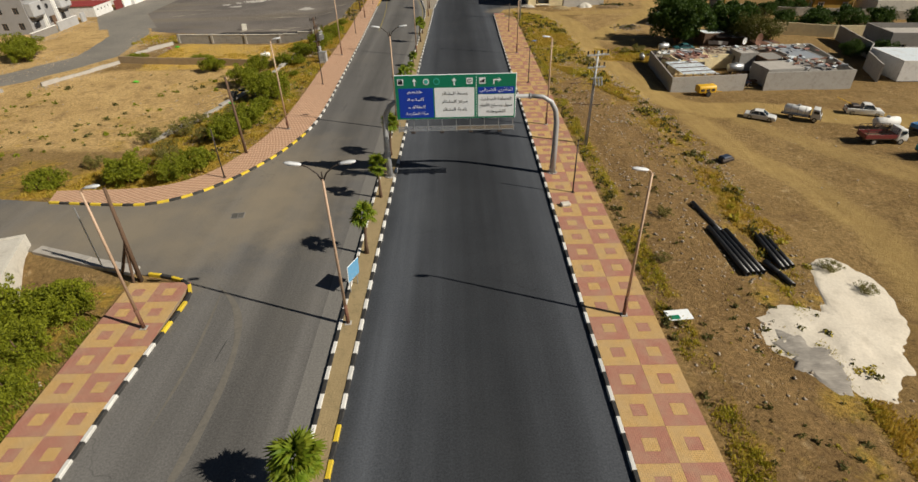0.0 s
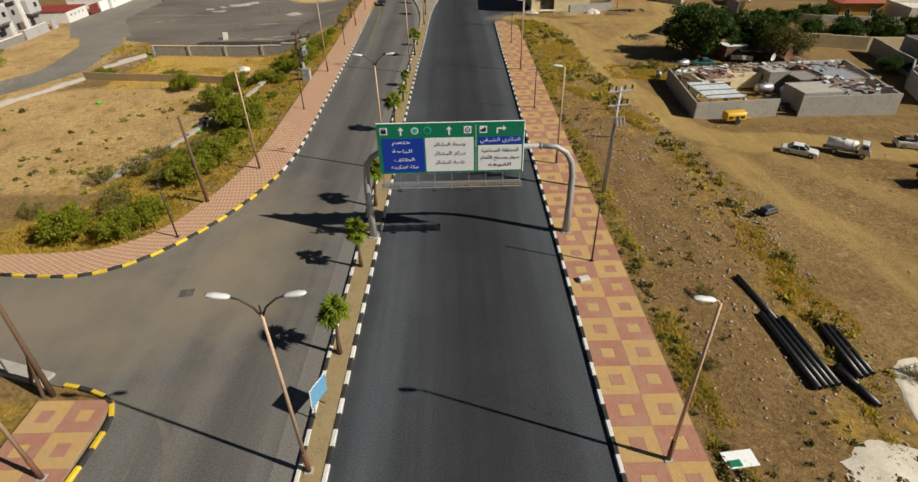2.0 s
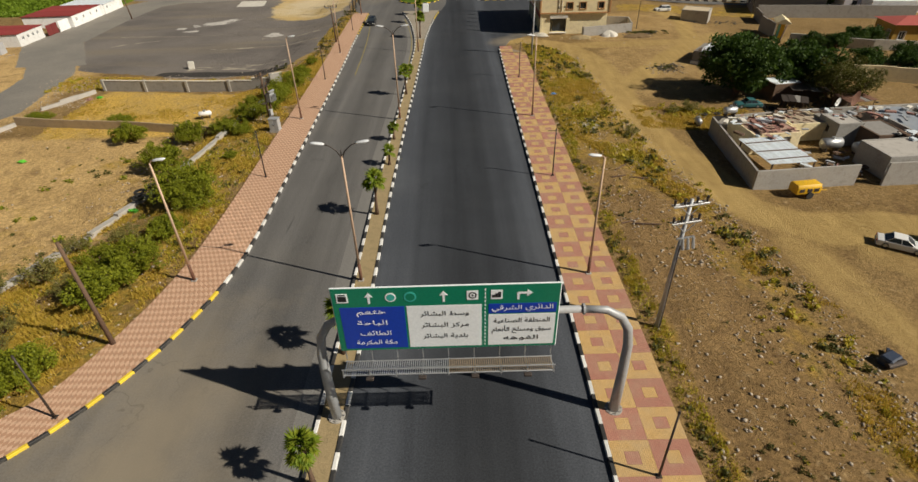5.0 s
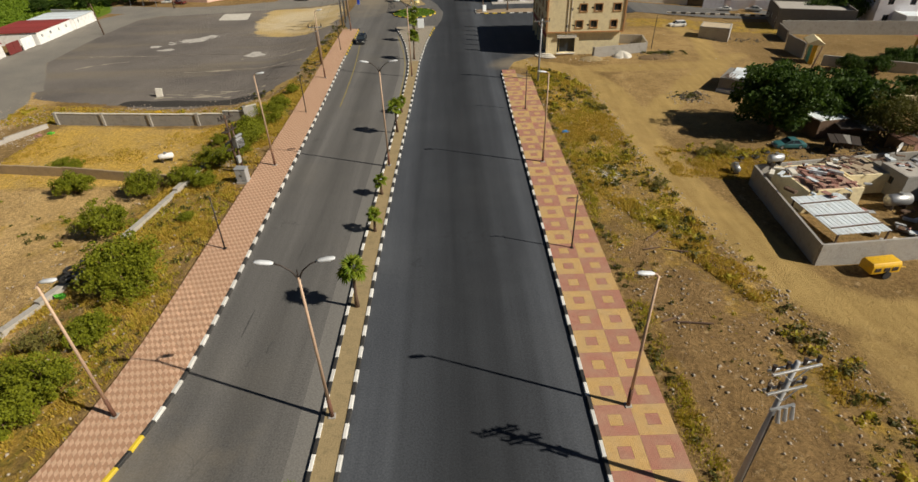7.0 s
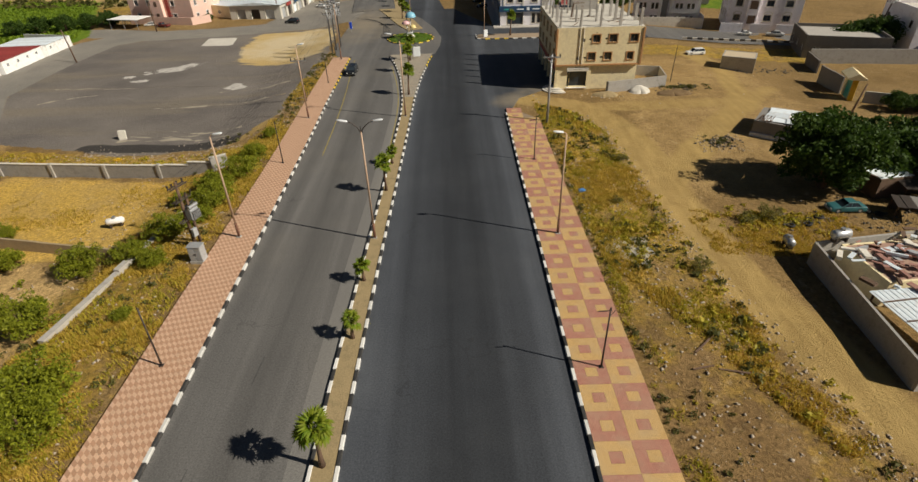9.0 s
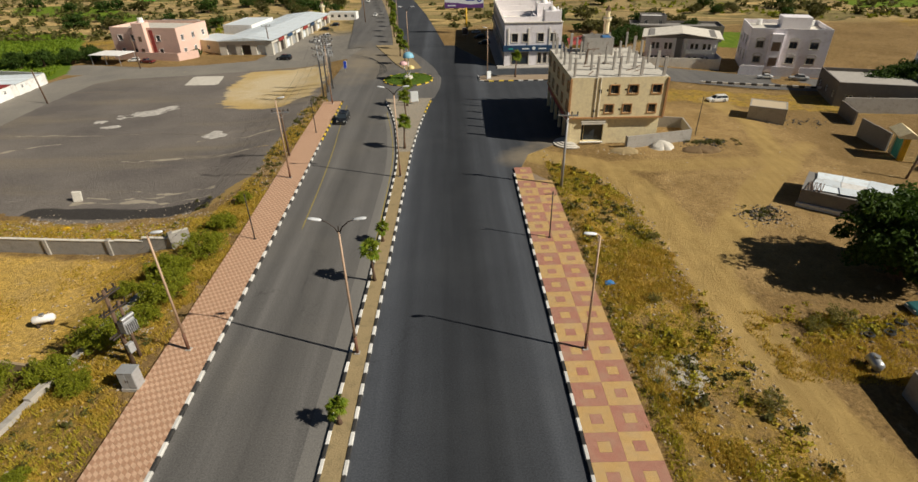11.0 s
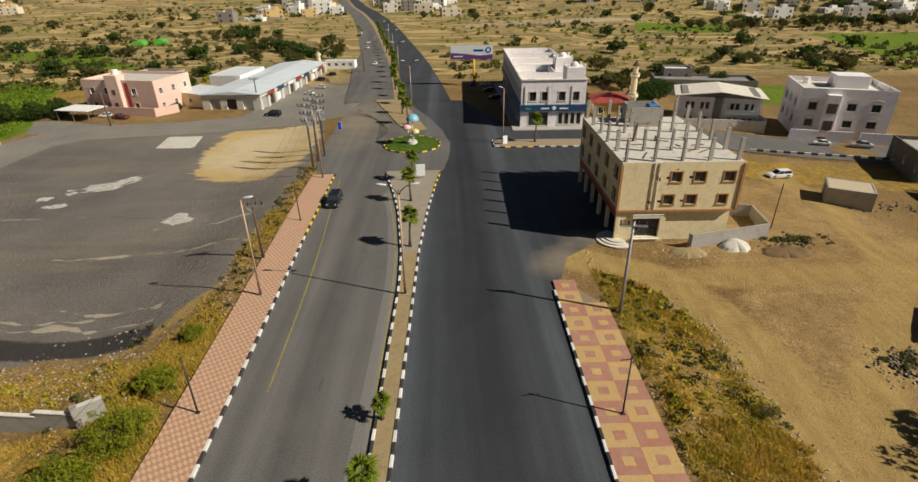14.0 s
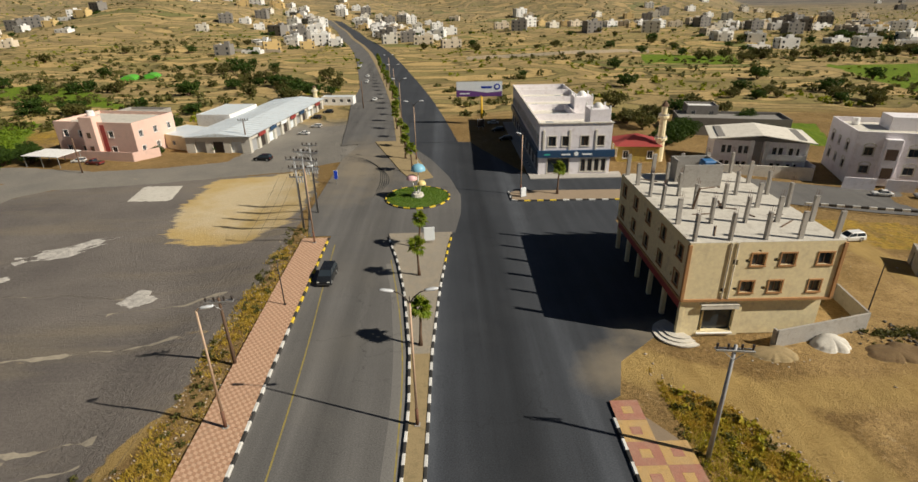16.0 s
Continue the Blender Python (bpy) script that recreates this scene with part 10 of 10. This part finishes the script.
for pts, cnt, wide in (([(-58, 99.6), (-46, 97)], 250, 0.8), ([(-66, 83.2), (-61.2, 96.5)], 420, 0.9), ([(-84, 70.5), (-70.5, 81)], 420, 0.9), ([(-78, 84), (-72.5, 96), (-73.5, 106)], 500, 1.2), ([(-62, 104), (-64, 112), (-67, 122)], 500, 1.4), ([(-87.5, 117), (-88.2, 138)], 420, 0.9), ([(-92, 80), (-80, 92), (-78, 106)], 600, 3.0)):
    q = resample(pts, 0.3)
    P.append(q[rng.integers(0, len(q), cnt)] + rng.normal(size=(cnt, 2)) * wide)
for cx_, cy_, cnt, sp_ in ((-26.6, 93.5, 240, 1.1), (-25.6, 96.5, 160, 0.9), (-58.5, 107.5, 260, 1.3), (-48.0, 117.4, 220, 1.2)):
    P.append(rng.normal(size=(cnt, 2)) * sp_ + (cx_, cy_))
P = np.concatenate(P)
P = P[(P[:, 0] < 12) | (P[:, 0] > 31) | (P[:, 0] < belt_edge(P[:, 1]) + 0.7)]
pebbles("stones", P, 0.025, 0.21, STONE, 41, "loose field stones scattered over the dirt")
heap = np.concatenate([rng.normal(size=(220, 2)) * (1.3, 0.9) + (35.0, 113.8), rng.normal(size=(220, 2)) * (2.2, 0.9) + (34.5, 95.0), rng.normal(size=(260, 2)) * (3.6, 1.3) + (45.5, 95.6), rng.normal(size=(160, 2)) * (2.2, 0.9) + (37.6, 134.4), rng.normal(size=(120, 2)) * (2.4, 1.6) + (52.0, 98.0), rng.normal(size=(160, 2)) * (2.6, 0.9) + (57.5, 144.5)])
pebbles("rubble", heap, 0.05, 0.32, surface("dark_rubble", (0.13, 0.11, 0.085), (0.2, 0.17, 0.13), (0.36, 0.33, 0.28), 2.5, 12, 0.95, 0, 0.5, 0.7, 0.3), 43, "dark rubble and scrap in a low heap")
scatter_clumps("low_shrubs", rng.normal(size=(40, 2)) * (1.0, 0.7) + (35.0, 113.8), 0.12 + 0.25 * rng.random(40), 26, 0.3, LEAF_OLIVE, 85, "low dark weeds round a heap of scrap", "shrubs")
scatter_clumps("low_shrubs", rng.normal(size=(60, 2)) * (1.8, 0.7) + (37.8, 134.2), 0.15 + 0.35 * rng.random(60), 26, 0.3, LEAF_OLIVE, 89, "olive weeds over a heap of spoil", "shrubs")
scatter_clumps("low_shrubs", rng.normal(size=(90, 2)) * (2.6, 1.0) + (31.5, 95.0), 0.15 + 0.4 * rng.random(90), 26, 0.3, WEED, 87, "yellow-green weeds behind the compound", "shrubs")
rub = np.concatenate([rng.normal(size=(70, 2)) * (1.3, 0.6) + (24.6, 131.8)])
pebbles("rubble", rub, 0.05, 0.26, PALE_CONC, 42, "broken pale rubble in low heaps")
for k, (x, y, rz) in enumerate(((17.0, 75.2, 10), (18.9, 74.8, -14), (17.9, 77.3, 40), (15.6, 66.5, 20), (17.0, 66.0, -8), (34.8, 113.5, 30), (35.6, 114.1, -30))):
    tagged(part("plank", box(BM(), (x, y, gz(x, y) + 0.06), (random.uniform(1.4, 2.6), 0.14, 0.07), rz, 0.01), WOOD, None), "weathered plank lying in the dirt", "plank", "loose planks")


# ---- the town beyond ----
def town_house(w, d, storeys, wall, label, far=False):
    h = 3.1 * storeys
    th = house("town_house", pose(0, 0, 0), w, d, h, wall, label, "house", "town houses", {}, PALE_CONC, 0.8)
    S = sides(w, d)
    rows_bm = BM()
    for i in (0, 3):
        fm, ln = S[i]
        n = max(2, int(ln / 4.4))
        for s in range(storeys):
            for o in row(ln, n, 1.3, s * 3.1 + 1.0, s * 3.1 + 2.5, 1.1):
                bm = rows_bm if far else BM()
                box(bm, ((o[0] + o[1]) / 2, -0.01, (o[2] + o[3]) / 2), (o[1] - o[0], 0.08, o[3] - o[2]), 0, 0, fm)
                if not far:
                    part("window", bm, GLASS, th)
    if far:
        part("window_strip", rows_bm, GLASS, th, "rows of small dark windows", kind="stuff")
    part("roof_room", box(BM(), (w * 0.2, d * 0.15, h + 1.3), (w * 0.3, d * 0.3, 2.6), 0, 0.04), wall, th)
    part("water_tank", rod(BM(), (-w * 0.25, d * 0.2, h), (-w * 0.25, d * 0.2, h + 1.4), 0.7, 0.6, 10), WHITE, th)
    return th


BUFF = surface("buff_render", (0.68, 0.59, 0.46), (0.6, 0.52, 0.4), (0.36, 0.3, 0.23), 0.3, 6, 0.9)
AMBER = surface("amber_wall", (0.62, 0.45, 0.2), (0.55, 0.4, 0.18), None, 0.3, 6, 0.9)
T = [town_house(12, 10, 2, WHITE, "white two-storey town house with a flat roof"), town_house(16, 11, 2, BUFF, "buff two-storey town house with a flat roof"), town_house(10, 9, 2, GREY_RENDER, "bare grey two-storey town house"),
     town_house(16, 10, 1, WHITE, "long low white town house"), town_house(15, 11, 3, WHITE, "white three-storey town block"), town_house(11, 9, 2, AMBER, "amber two-storey town house")]
SPOTS = [(-133, 520, 3), (-143, 539, 3), (-129, 675, 4), (-117, 604, 0), (-84, 527, 0), (-141, 455, 2), (-126, 463, 3), (-11, 549, 3), (-63, 640, 0), (-69, 693, 0), (-6, 585, 0), (3, 494, 1), (-93, 753, 5), (-76, 729, 0), (188, 431, 3), (205, 431, 0), (236, 407, 4), (255, 400, 0), (251, 453, 3), (293, 447, 0), (315, 465, 1), (349, 459, 0), (168, 673, 0), (183, 652, 5), (206, 643, 4), (230, 661, 1), (161, 712, 2), (228, 548, 3), (261, 583, 0), (217, 494, 2), (296, 685, 0), (300, 625, 5), (323, 585, 0), (350, 615, 3), (361, 568, 0), (399, 605, 1), (419, 602, 0), (-360, 567, 5), (-345, 549, 1), (-449, 707, 0), (-336, 609, 3), (-407, 657, 0), (-387, 697, 3)]
for k, (x, y, i) in enumerate(SPOTS):
    m = pose(x, y, ground_z(x, y) - 0.6, 0, 0, rs.uniform(-18, 18)) @ Matrix.Scale(rs.uniform(0.8, 1.0), 4)
    if k == [s[2] for s in SPOTS].index(i):
        T[i].matrix_basis = m
    else:
        copy_thing(T[i], m)
FAR_T = [town_house(12, 10, 2, WHITE, "white town house far off on the slope", True), town_house(15, 11, 2, BUFF, "buff town house far off on the slope", True), town_house(11, 9, 2, PALE_CONC, "pale grey town house far off on the slope", True), town_house(15, 12, 3, WHITE, "white three-storey town block far off", True), town_house(13, 10, 2, AMBER, "amber town house far off in the town", True), town_house(14, 12, 3, GREY_RENDER, "bare grey town block far off", True)]
for th, (x, y) in zip(FAR_T, ((-150, 660), (60, 700), (-30, 720), (-122, 640), (-40, 640), (-118, 560))):
    th.matrix_basis = pose(x, y, ground_z(x, y) - 0.8)
taken = [(x, y) for x, y, _ in SPOTS]
# the streets of the town along the road, and the quarter on the plain
for n_, bx, by, sx, sy in ((70, None, 680, 0, 130), (34, 330, 520, 80, 45), (14, -420, 720, 60, 50), (26, 260, 720, 90, 70), (6, -170, 660, 30, 30), (12, -150, 880, 60, 40)):
    for _ in range(n_):
        for _try in range(30):
            y = rs.gauss(by, sy)
            x = float(far_axis(min(max(y, 560), 1010))) + rs.choice((-1, 1)) * rs.uniform(24, 60) if bx is None else rs.gauss(bx, sx)
            if y > 430 and min(math.hypot(x - a, y - b) for a, b in taken) > 14 and abs(x - float(far_axis(y))) > 22:
                taken.append((x, y))
                copy_thing(rs.choice((FAR_T[0], FAR_T[0], FAR_T[1], FAR_T[2], FAR_T[3], FAR_T[4], FAR_T[5])), pose(x, y, ground_z(x, y) - 0.8, 0, 0, rs.uniform(-25, 25)) @ Matrix.Scale(rs.uniform(0.75, 1.05), 4))
                break
tries, made = 0, 0
while made < 60 and tries < 9000:
    tries += 1
    y = rs.uniform(620, 1600)
    if rs.random() < 0.35:
        x = float(far_axis(min(y, 1010))) + rs.choice((-1, 1)) * rs.uniform(22, 150)
    else:
        x = rs.uniform(0.05, 0.85) * y
    if min(math.hypot(x - a, y - b) for a, b in taken) < 16 or abs(x - float(far_axis(y))) < 20:
        continue
    if float(fbm(np.array([x]), np.array([y]), 160, 88)[0]) < 0.5 and abs(x - float(far_axis(y))) > 120:
        continue
    taken.append((x, y))
    made += 1
    copy_thing(rs.choice((FAR_T[0], FAR_T[0], FAR_T[1], FAR_T[2], FAR_T[3], FAR_T[4], FAR_T[5])), pose(x, y, ground_z(x, y) - 0.8, 0, 0, rs.uniform(-30, 30)) @ Matrix.Scale(rs.uniform(0.7, 1.0), 4))
near = np.array(taken)[::2] + np.random.default_rng(19).normal(size=(len(taken[::2]), 2)) * 9
near = np.repeat(near[(near[:, 1] < 950) & (np.abs(near[:, 0] - far_axis(near[:, 1])) > 17)], 3, 0)
near = near + np.random.default_rng(20).normal(size=near.shape) * 3
scatter_clumps("town_trees", near, 1.4 + 1.8 * np.random.default_rng(21).random(len(near)), 40, 0.3, LEAF_DARK, 22, "dark garden trees between the far houses", "trees")
# shade tunnels in the fields
for x, y in ((-141, 342), (-133, 345)):
    th = thing("shade_tunnel", pose(x, y, ground_z(x, y), 0, 0, 100) @ Matrix.Scale(0.6, 4), "bright green netting tunnel in a field", "greenhouse")
    bm = BM()
    n = 12
    a = [[bm.verts.new((px, 5.0 * math.cos(math.pi * k / n), 3.2 * math.sin(math.pi * k / n))) for k in range(n + 1)] for px in (-6.5, 6.5)]
    for k in range(n):
        bm.faces.new((a[0][k], a[1][k], a[1][k + 1], a[0][k + 1]))
    bm.faces.new(a[0])
    bm.faces.new(a[1][::-1])
    part("netting", bm, GREEN_NET, th)
    for px in (-6.5, 0, 6.5):
        part("hoop", tube(BM(), [(px, 5.05 * math.cos(math.pi * k / n), 3.25 * math.sin(math.pi * k / n)) for k in range(n + 1)], 0.06, 5), GALV, th)
wall_run("field_wall", [(10, 402), (60, 398), (110, 400)], 1.6, BUFF, "long buff field wall before the town", 0.4)
wall_run("field_wall", [(-150, 478), (-110, 470)], 1.8, BUFF, "buff field wall before the town", 0.4)


# ---- kerbs and paving, piece by piece ----
def kerb_block(ln):
    bm = BM()
    bmesh.ops.create_cube(bm, size=1.0, matrix=Matrix.Translation((0, 0, 0.02)) @ Matrix.Diagonal((ln, 0.24, 0.36, 1)))
    es = [e for e in bm.edges if all(v.co.z > 0.1 for v in e.verts)]
    bmesh.ops.bevel(bm, geom=es, offset=0.03, segments=1, affect="EDGES", profile=0.5)
    me = bpy.data.meshes.new("block")
    bm.to_mesh(me)
    bm.free()
    return me


BLOCKS = []
for paint in (KERB_W, KERB_K, KERB_Y):
    me = kerb_block(1.0)
    me.materials.append(paint)
    BLOCKS.append(me)


def kerb(pts, label, yellow=lambda x, y: False, z=0.0, step=1.03, side=0.0, start=0):
    th = thing("kerb", pose(0, 0, 0), label, "kerb", kind="structure")
    p = resample(pts, step)
    for i, (a, b) in enumerate(zip(p, p[1:])):
        x, y = (a + b) / 2
        d = b - a
        ln = math.hypot(*d)
        nx, ny = -d[1] / ln, d[0] / ln
        pick = 1 if (i + start) % 2 else (2 if yellow(x, y) else 0)
        ob = part("block", BLOCKS[pick], None, th)
        ob.matrix_basis = pose(x + nx * side, y + ny * side, z + random.uniform(-0.006, 0.006), random.uniform(-0.6, 0.6), 0, math.degrees(math.atan2(d[1], d[0])) + random.uniform(-0.5, 0.5)) @ Matrix.Diagonal((ln * 0.985, 1, 1, 1))
    return th


kerb([(XR(y) + 0.12, y) for y in np.arange(2, 127.5, 3)], "black and white painted kerb along the patterned pavement")
kerb([(MR(y) - 0.12, y) for y in np.arange(2, 161.5, 2)], "black, white and yellow painted kerb of the planted strip", lambda x, y: y < 17.5 or y > 151)
kerb([(ML(y) + 0.12, y) for y in np.arange(2, 160.6, 2)], "black and white painted kerb of the planted strip")
kerb([(x - 0.0, y) for x, y in LEFT_KERB], "black and white kerb with a yellow curved stretch", lambda x, y: y < 59.5 or y > 138, 0, 1.03, 0.12)
kerb([(x, y) for x, y in CORNER_KERB if y > 2 and x > -24.2], "black and white kerb with a yellow corner", lambda x, y: y > 24.2, 0, 1.03, 0.12)
ring = [(-7.85 + 5.1 * math.cos(a), 175.6 + 5.3 * math.sin(a)) for a in np.linspace(0, math.tau, 40)]
kerb(ring, "black and yellow painted ring kerb of the roundabout", lambda x, y: True)
kerb([(6.9, 177), (6.9, 172.9), (8, 172.5), (16, 172.4), (24.5, 172.0), (29, 171.8)], "black and white kerb of the corner island", lambda x, y: 9 < x < 14 or x > 22)
kerb([(50.5, 168.2), (59, 165.4), (68, 162.6), (78, 159.5)], "black and white kerb of the cross street")
kerb([(9.5 + 4 * math.cos(a) - 1, 190 + i * 6) for i, a in enumerate(np.linspace(0, 0.1, 2))], "black and white kerb before the shops")


def slab(name, w, d, h, material, hole=0.0):
    """A paved square, w by d, or a ring with a square hole."""
    bm = BM()
    if hole:
        o = [(-w / 2, -d / 2), (w / 2, -d / 2), (w / 2, d / 2), (-w / 2, d / 2)]
        i = [(-hole / 2, -hole / 2), (hole / 2, -hole / 2), (hole / 2, hole / 2), (-hole / 2, hole / 2)]
        V = {}
        for key, ring_, zz in (("o", o, h), ("i", i, h), ("ob", o, 0), ("ib", i, 0)):
            V[key] = [bm.verts.new((x, y, zz)) for x, y in ring_]
        for k in range(4):
            j = (k + 1) % 4
            bm.faces.new((V["o"][k], V["o"][j], V["i"][j], V["i"][k]))
            bm.faces.new((V["ob"][k], V["ob"][j], V["o"][j], V["o"][k]))
            bm.faces.new((V["i"][k], V["i"][j], V["ib"][j], V["ib"][k]))
    else:
        box(bm, (0, 0, h / 2), (w, d, h))
    me = bpy.data.meshes.new(name)
    bm.to_mesh(me)
    bm.free()
    me.materials.append(material)
    return me


RINGS = [slab("panel", 0.996, 0.996, 0.05, YELLOW_PAVE, 0.37), slab("panel", 0.996, 0.996, 0.05, RED_PAVE, 0.37)]
CORES = [slab("panel", 0.36, 0.36, 0.05, RED_PAVE), slab("panel", 0.36, 0.36, 0.05, YELLOW_PAVE)]


def patterned(name, inner, outer, y0, y1, label, start=0, cut=1e9):
    """A pavement of large squares, two abreast, each with a small square of the other colour."""
    th = thing(name, pose(0, 0, 0), label, "pavement", kind="structure")
    ys_ = np.linspace(y0, y1, int((y1 - y0) / 4) + 1)
    bm = BM()
    rows = [[bm.verts.new((f(y), y, 0.13)) for f in (inner, lambda q: min(outer(q), outer(q) - (q - cut) * 0.7))] for y in ys_]
    low = [[bm.verts.new((f(y), y, -0.3)) for f in (inner, lambda q: min(outer(q), outer(q) - (q - cut) * 0.7))] for y in ys_]
    for (a, b), (c, d), (e, f_), (g, h_) in zip(rows, rows[1:], low, low[1:]):
        bm.faces.new((a, b, d, c))
        bm.faces.new((b, f_, h_, d))
    part("bed", bm, JOINT, th, "sand bed with a concrete edge")
    n = int(round((y1 - y0) / 2.12))
    sy = (y1 - y0) / n
    for i in range(n):
        y = y0 + (i + 0.5) * sy
        a, b = inner(y), outer(y)
        lean = math.degrees(math.atan2(inner(y + 3) - inner(y - 3), 6))
        for k in range(2):
            w = (b - a) / 2
            x = a + (k + 0.5) * w
            if k and y > cut:
                continue
            tone = (i + k + start) % 2
            m = pose(x, y, 0.131 + random.uniform(0, 0.006), 0, 0, -lean) @ Matrix.Diagonal((w, sy, 1, 1))
            part("panel", RINGS[tone], None, th).matrix_basis = m
            part("panel", CORES[tone], None, th).matrix_basis = m @ Matrix.Translation((0, 0, 0.001))


patterned("pavement", lambda y: XR(y) + 0.24, lambda y: XR(y) + 4.55, 2, 126.8, "pavement of large red and yellow paver squares", 1, 122)
patterned("pavement", lambda y: -24.1, lambda y: ck(y) - 0.24, 2, 30.0, "pavement of large red and yellow paver squares", 0)


def checked():
    """The pavement of small tiles in two tones that follows the curved kerb."""
    th = thing("pavement", pose(0, 0, 0), "pavement of small pink and brown checked tiles", "pavement", kind="structure")
    K, I = resample(LEFT_KERB, 0.1), resample(LEFT_INNER, 0.1)
    ln = np.hypot(*np.diff(K, axis=0).T).sum()
    n = int(ln / 0.33)
    A = np.stack([np.interp(np.linspace(0, 1, n + 1), np.linspace(0, 1, len(K)), K[:, j]) for j in (0, 1)], 1)
    B = np.stack([np.interp(np.linspace(0, 1, n + 1), np.linspace(0, 1, len(I)), I[:, j]) for j in (0, 1)], 1)
    u = (B - A) / np.linalg.norm(B - A, axis=1)[:, None]
    A = A + u * 0.24
    bm = BM()
    a = [bm.verts.new((*p, 0.14)) for p in A[::4]]
    b = [bm.verts.new((*p, 0.14)) for p in B[::4]]
    c = [bm.verts.new((*p, -0.9)) for p in B[::4]]
    for i in range(len(a) - 1):
        bm.faces.new((a[i], a[i + 1], b[i + 1], b[i]))
        bm.faces.new((b[i], b[i + 1], c[i + 1], c[i]))
    part("bed", bm, JOINT, th, "sand bed with a concrete edge")
    cols = 12
    rest = {0: ([], []), 1: ([], [])}
    for i in range(n):
        single = 62 < A[i][1] < 69.5
        for k in range(cols):
            q = [A[i] + (B[i] - A[i]) * k / cols, A[i + 1] + (B[i + 1] - A[i + 1]) * k / cols, A[i + 1] + (B[i + 1] - A[i + 1]) * (k + 1) / cols, A[i] + (B[i] - A[i]) * (k + 1) / cols]
            mid = sum(q) / 4
            q = [mid + (p - mid) * 0.965 for p in q]
            zt = 0.176 + random.uniform(0, 0.006)
            tone = (i + k) % 2
            vs = [(*p, 0.13) for p in q] + [(*p, zt) for p in q]
            fs = [(4, 7, 6, 5), (0, 4, 5, 1), (1, 5, 6, 2), (2, 6, 7, 3), (3, 7, 4, 0)]
            if single:
                me = raw("tile", [(x - mid[0], y - mid[1], z) for x, y, z in vs], fs, (PINK_TILE, BROWN_TILE)[tone])
                part("tile", me, None, th).location = (*mid, 0)
            else:
                V, Fc = rest[tone]
                o = len(V)
                V.extend(vs)
                Fc.extend([tuple(o + j for j in f) for f in fs])
    for tone, (V, Fc) in rest.items():
        part("tiles", raw("tiles", V, Fc, (PINK_TILE, BROWN_TILE)[tone]), None, th, "joined run of small checked tiles", kind="stuff")


checked()
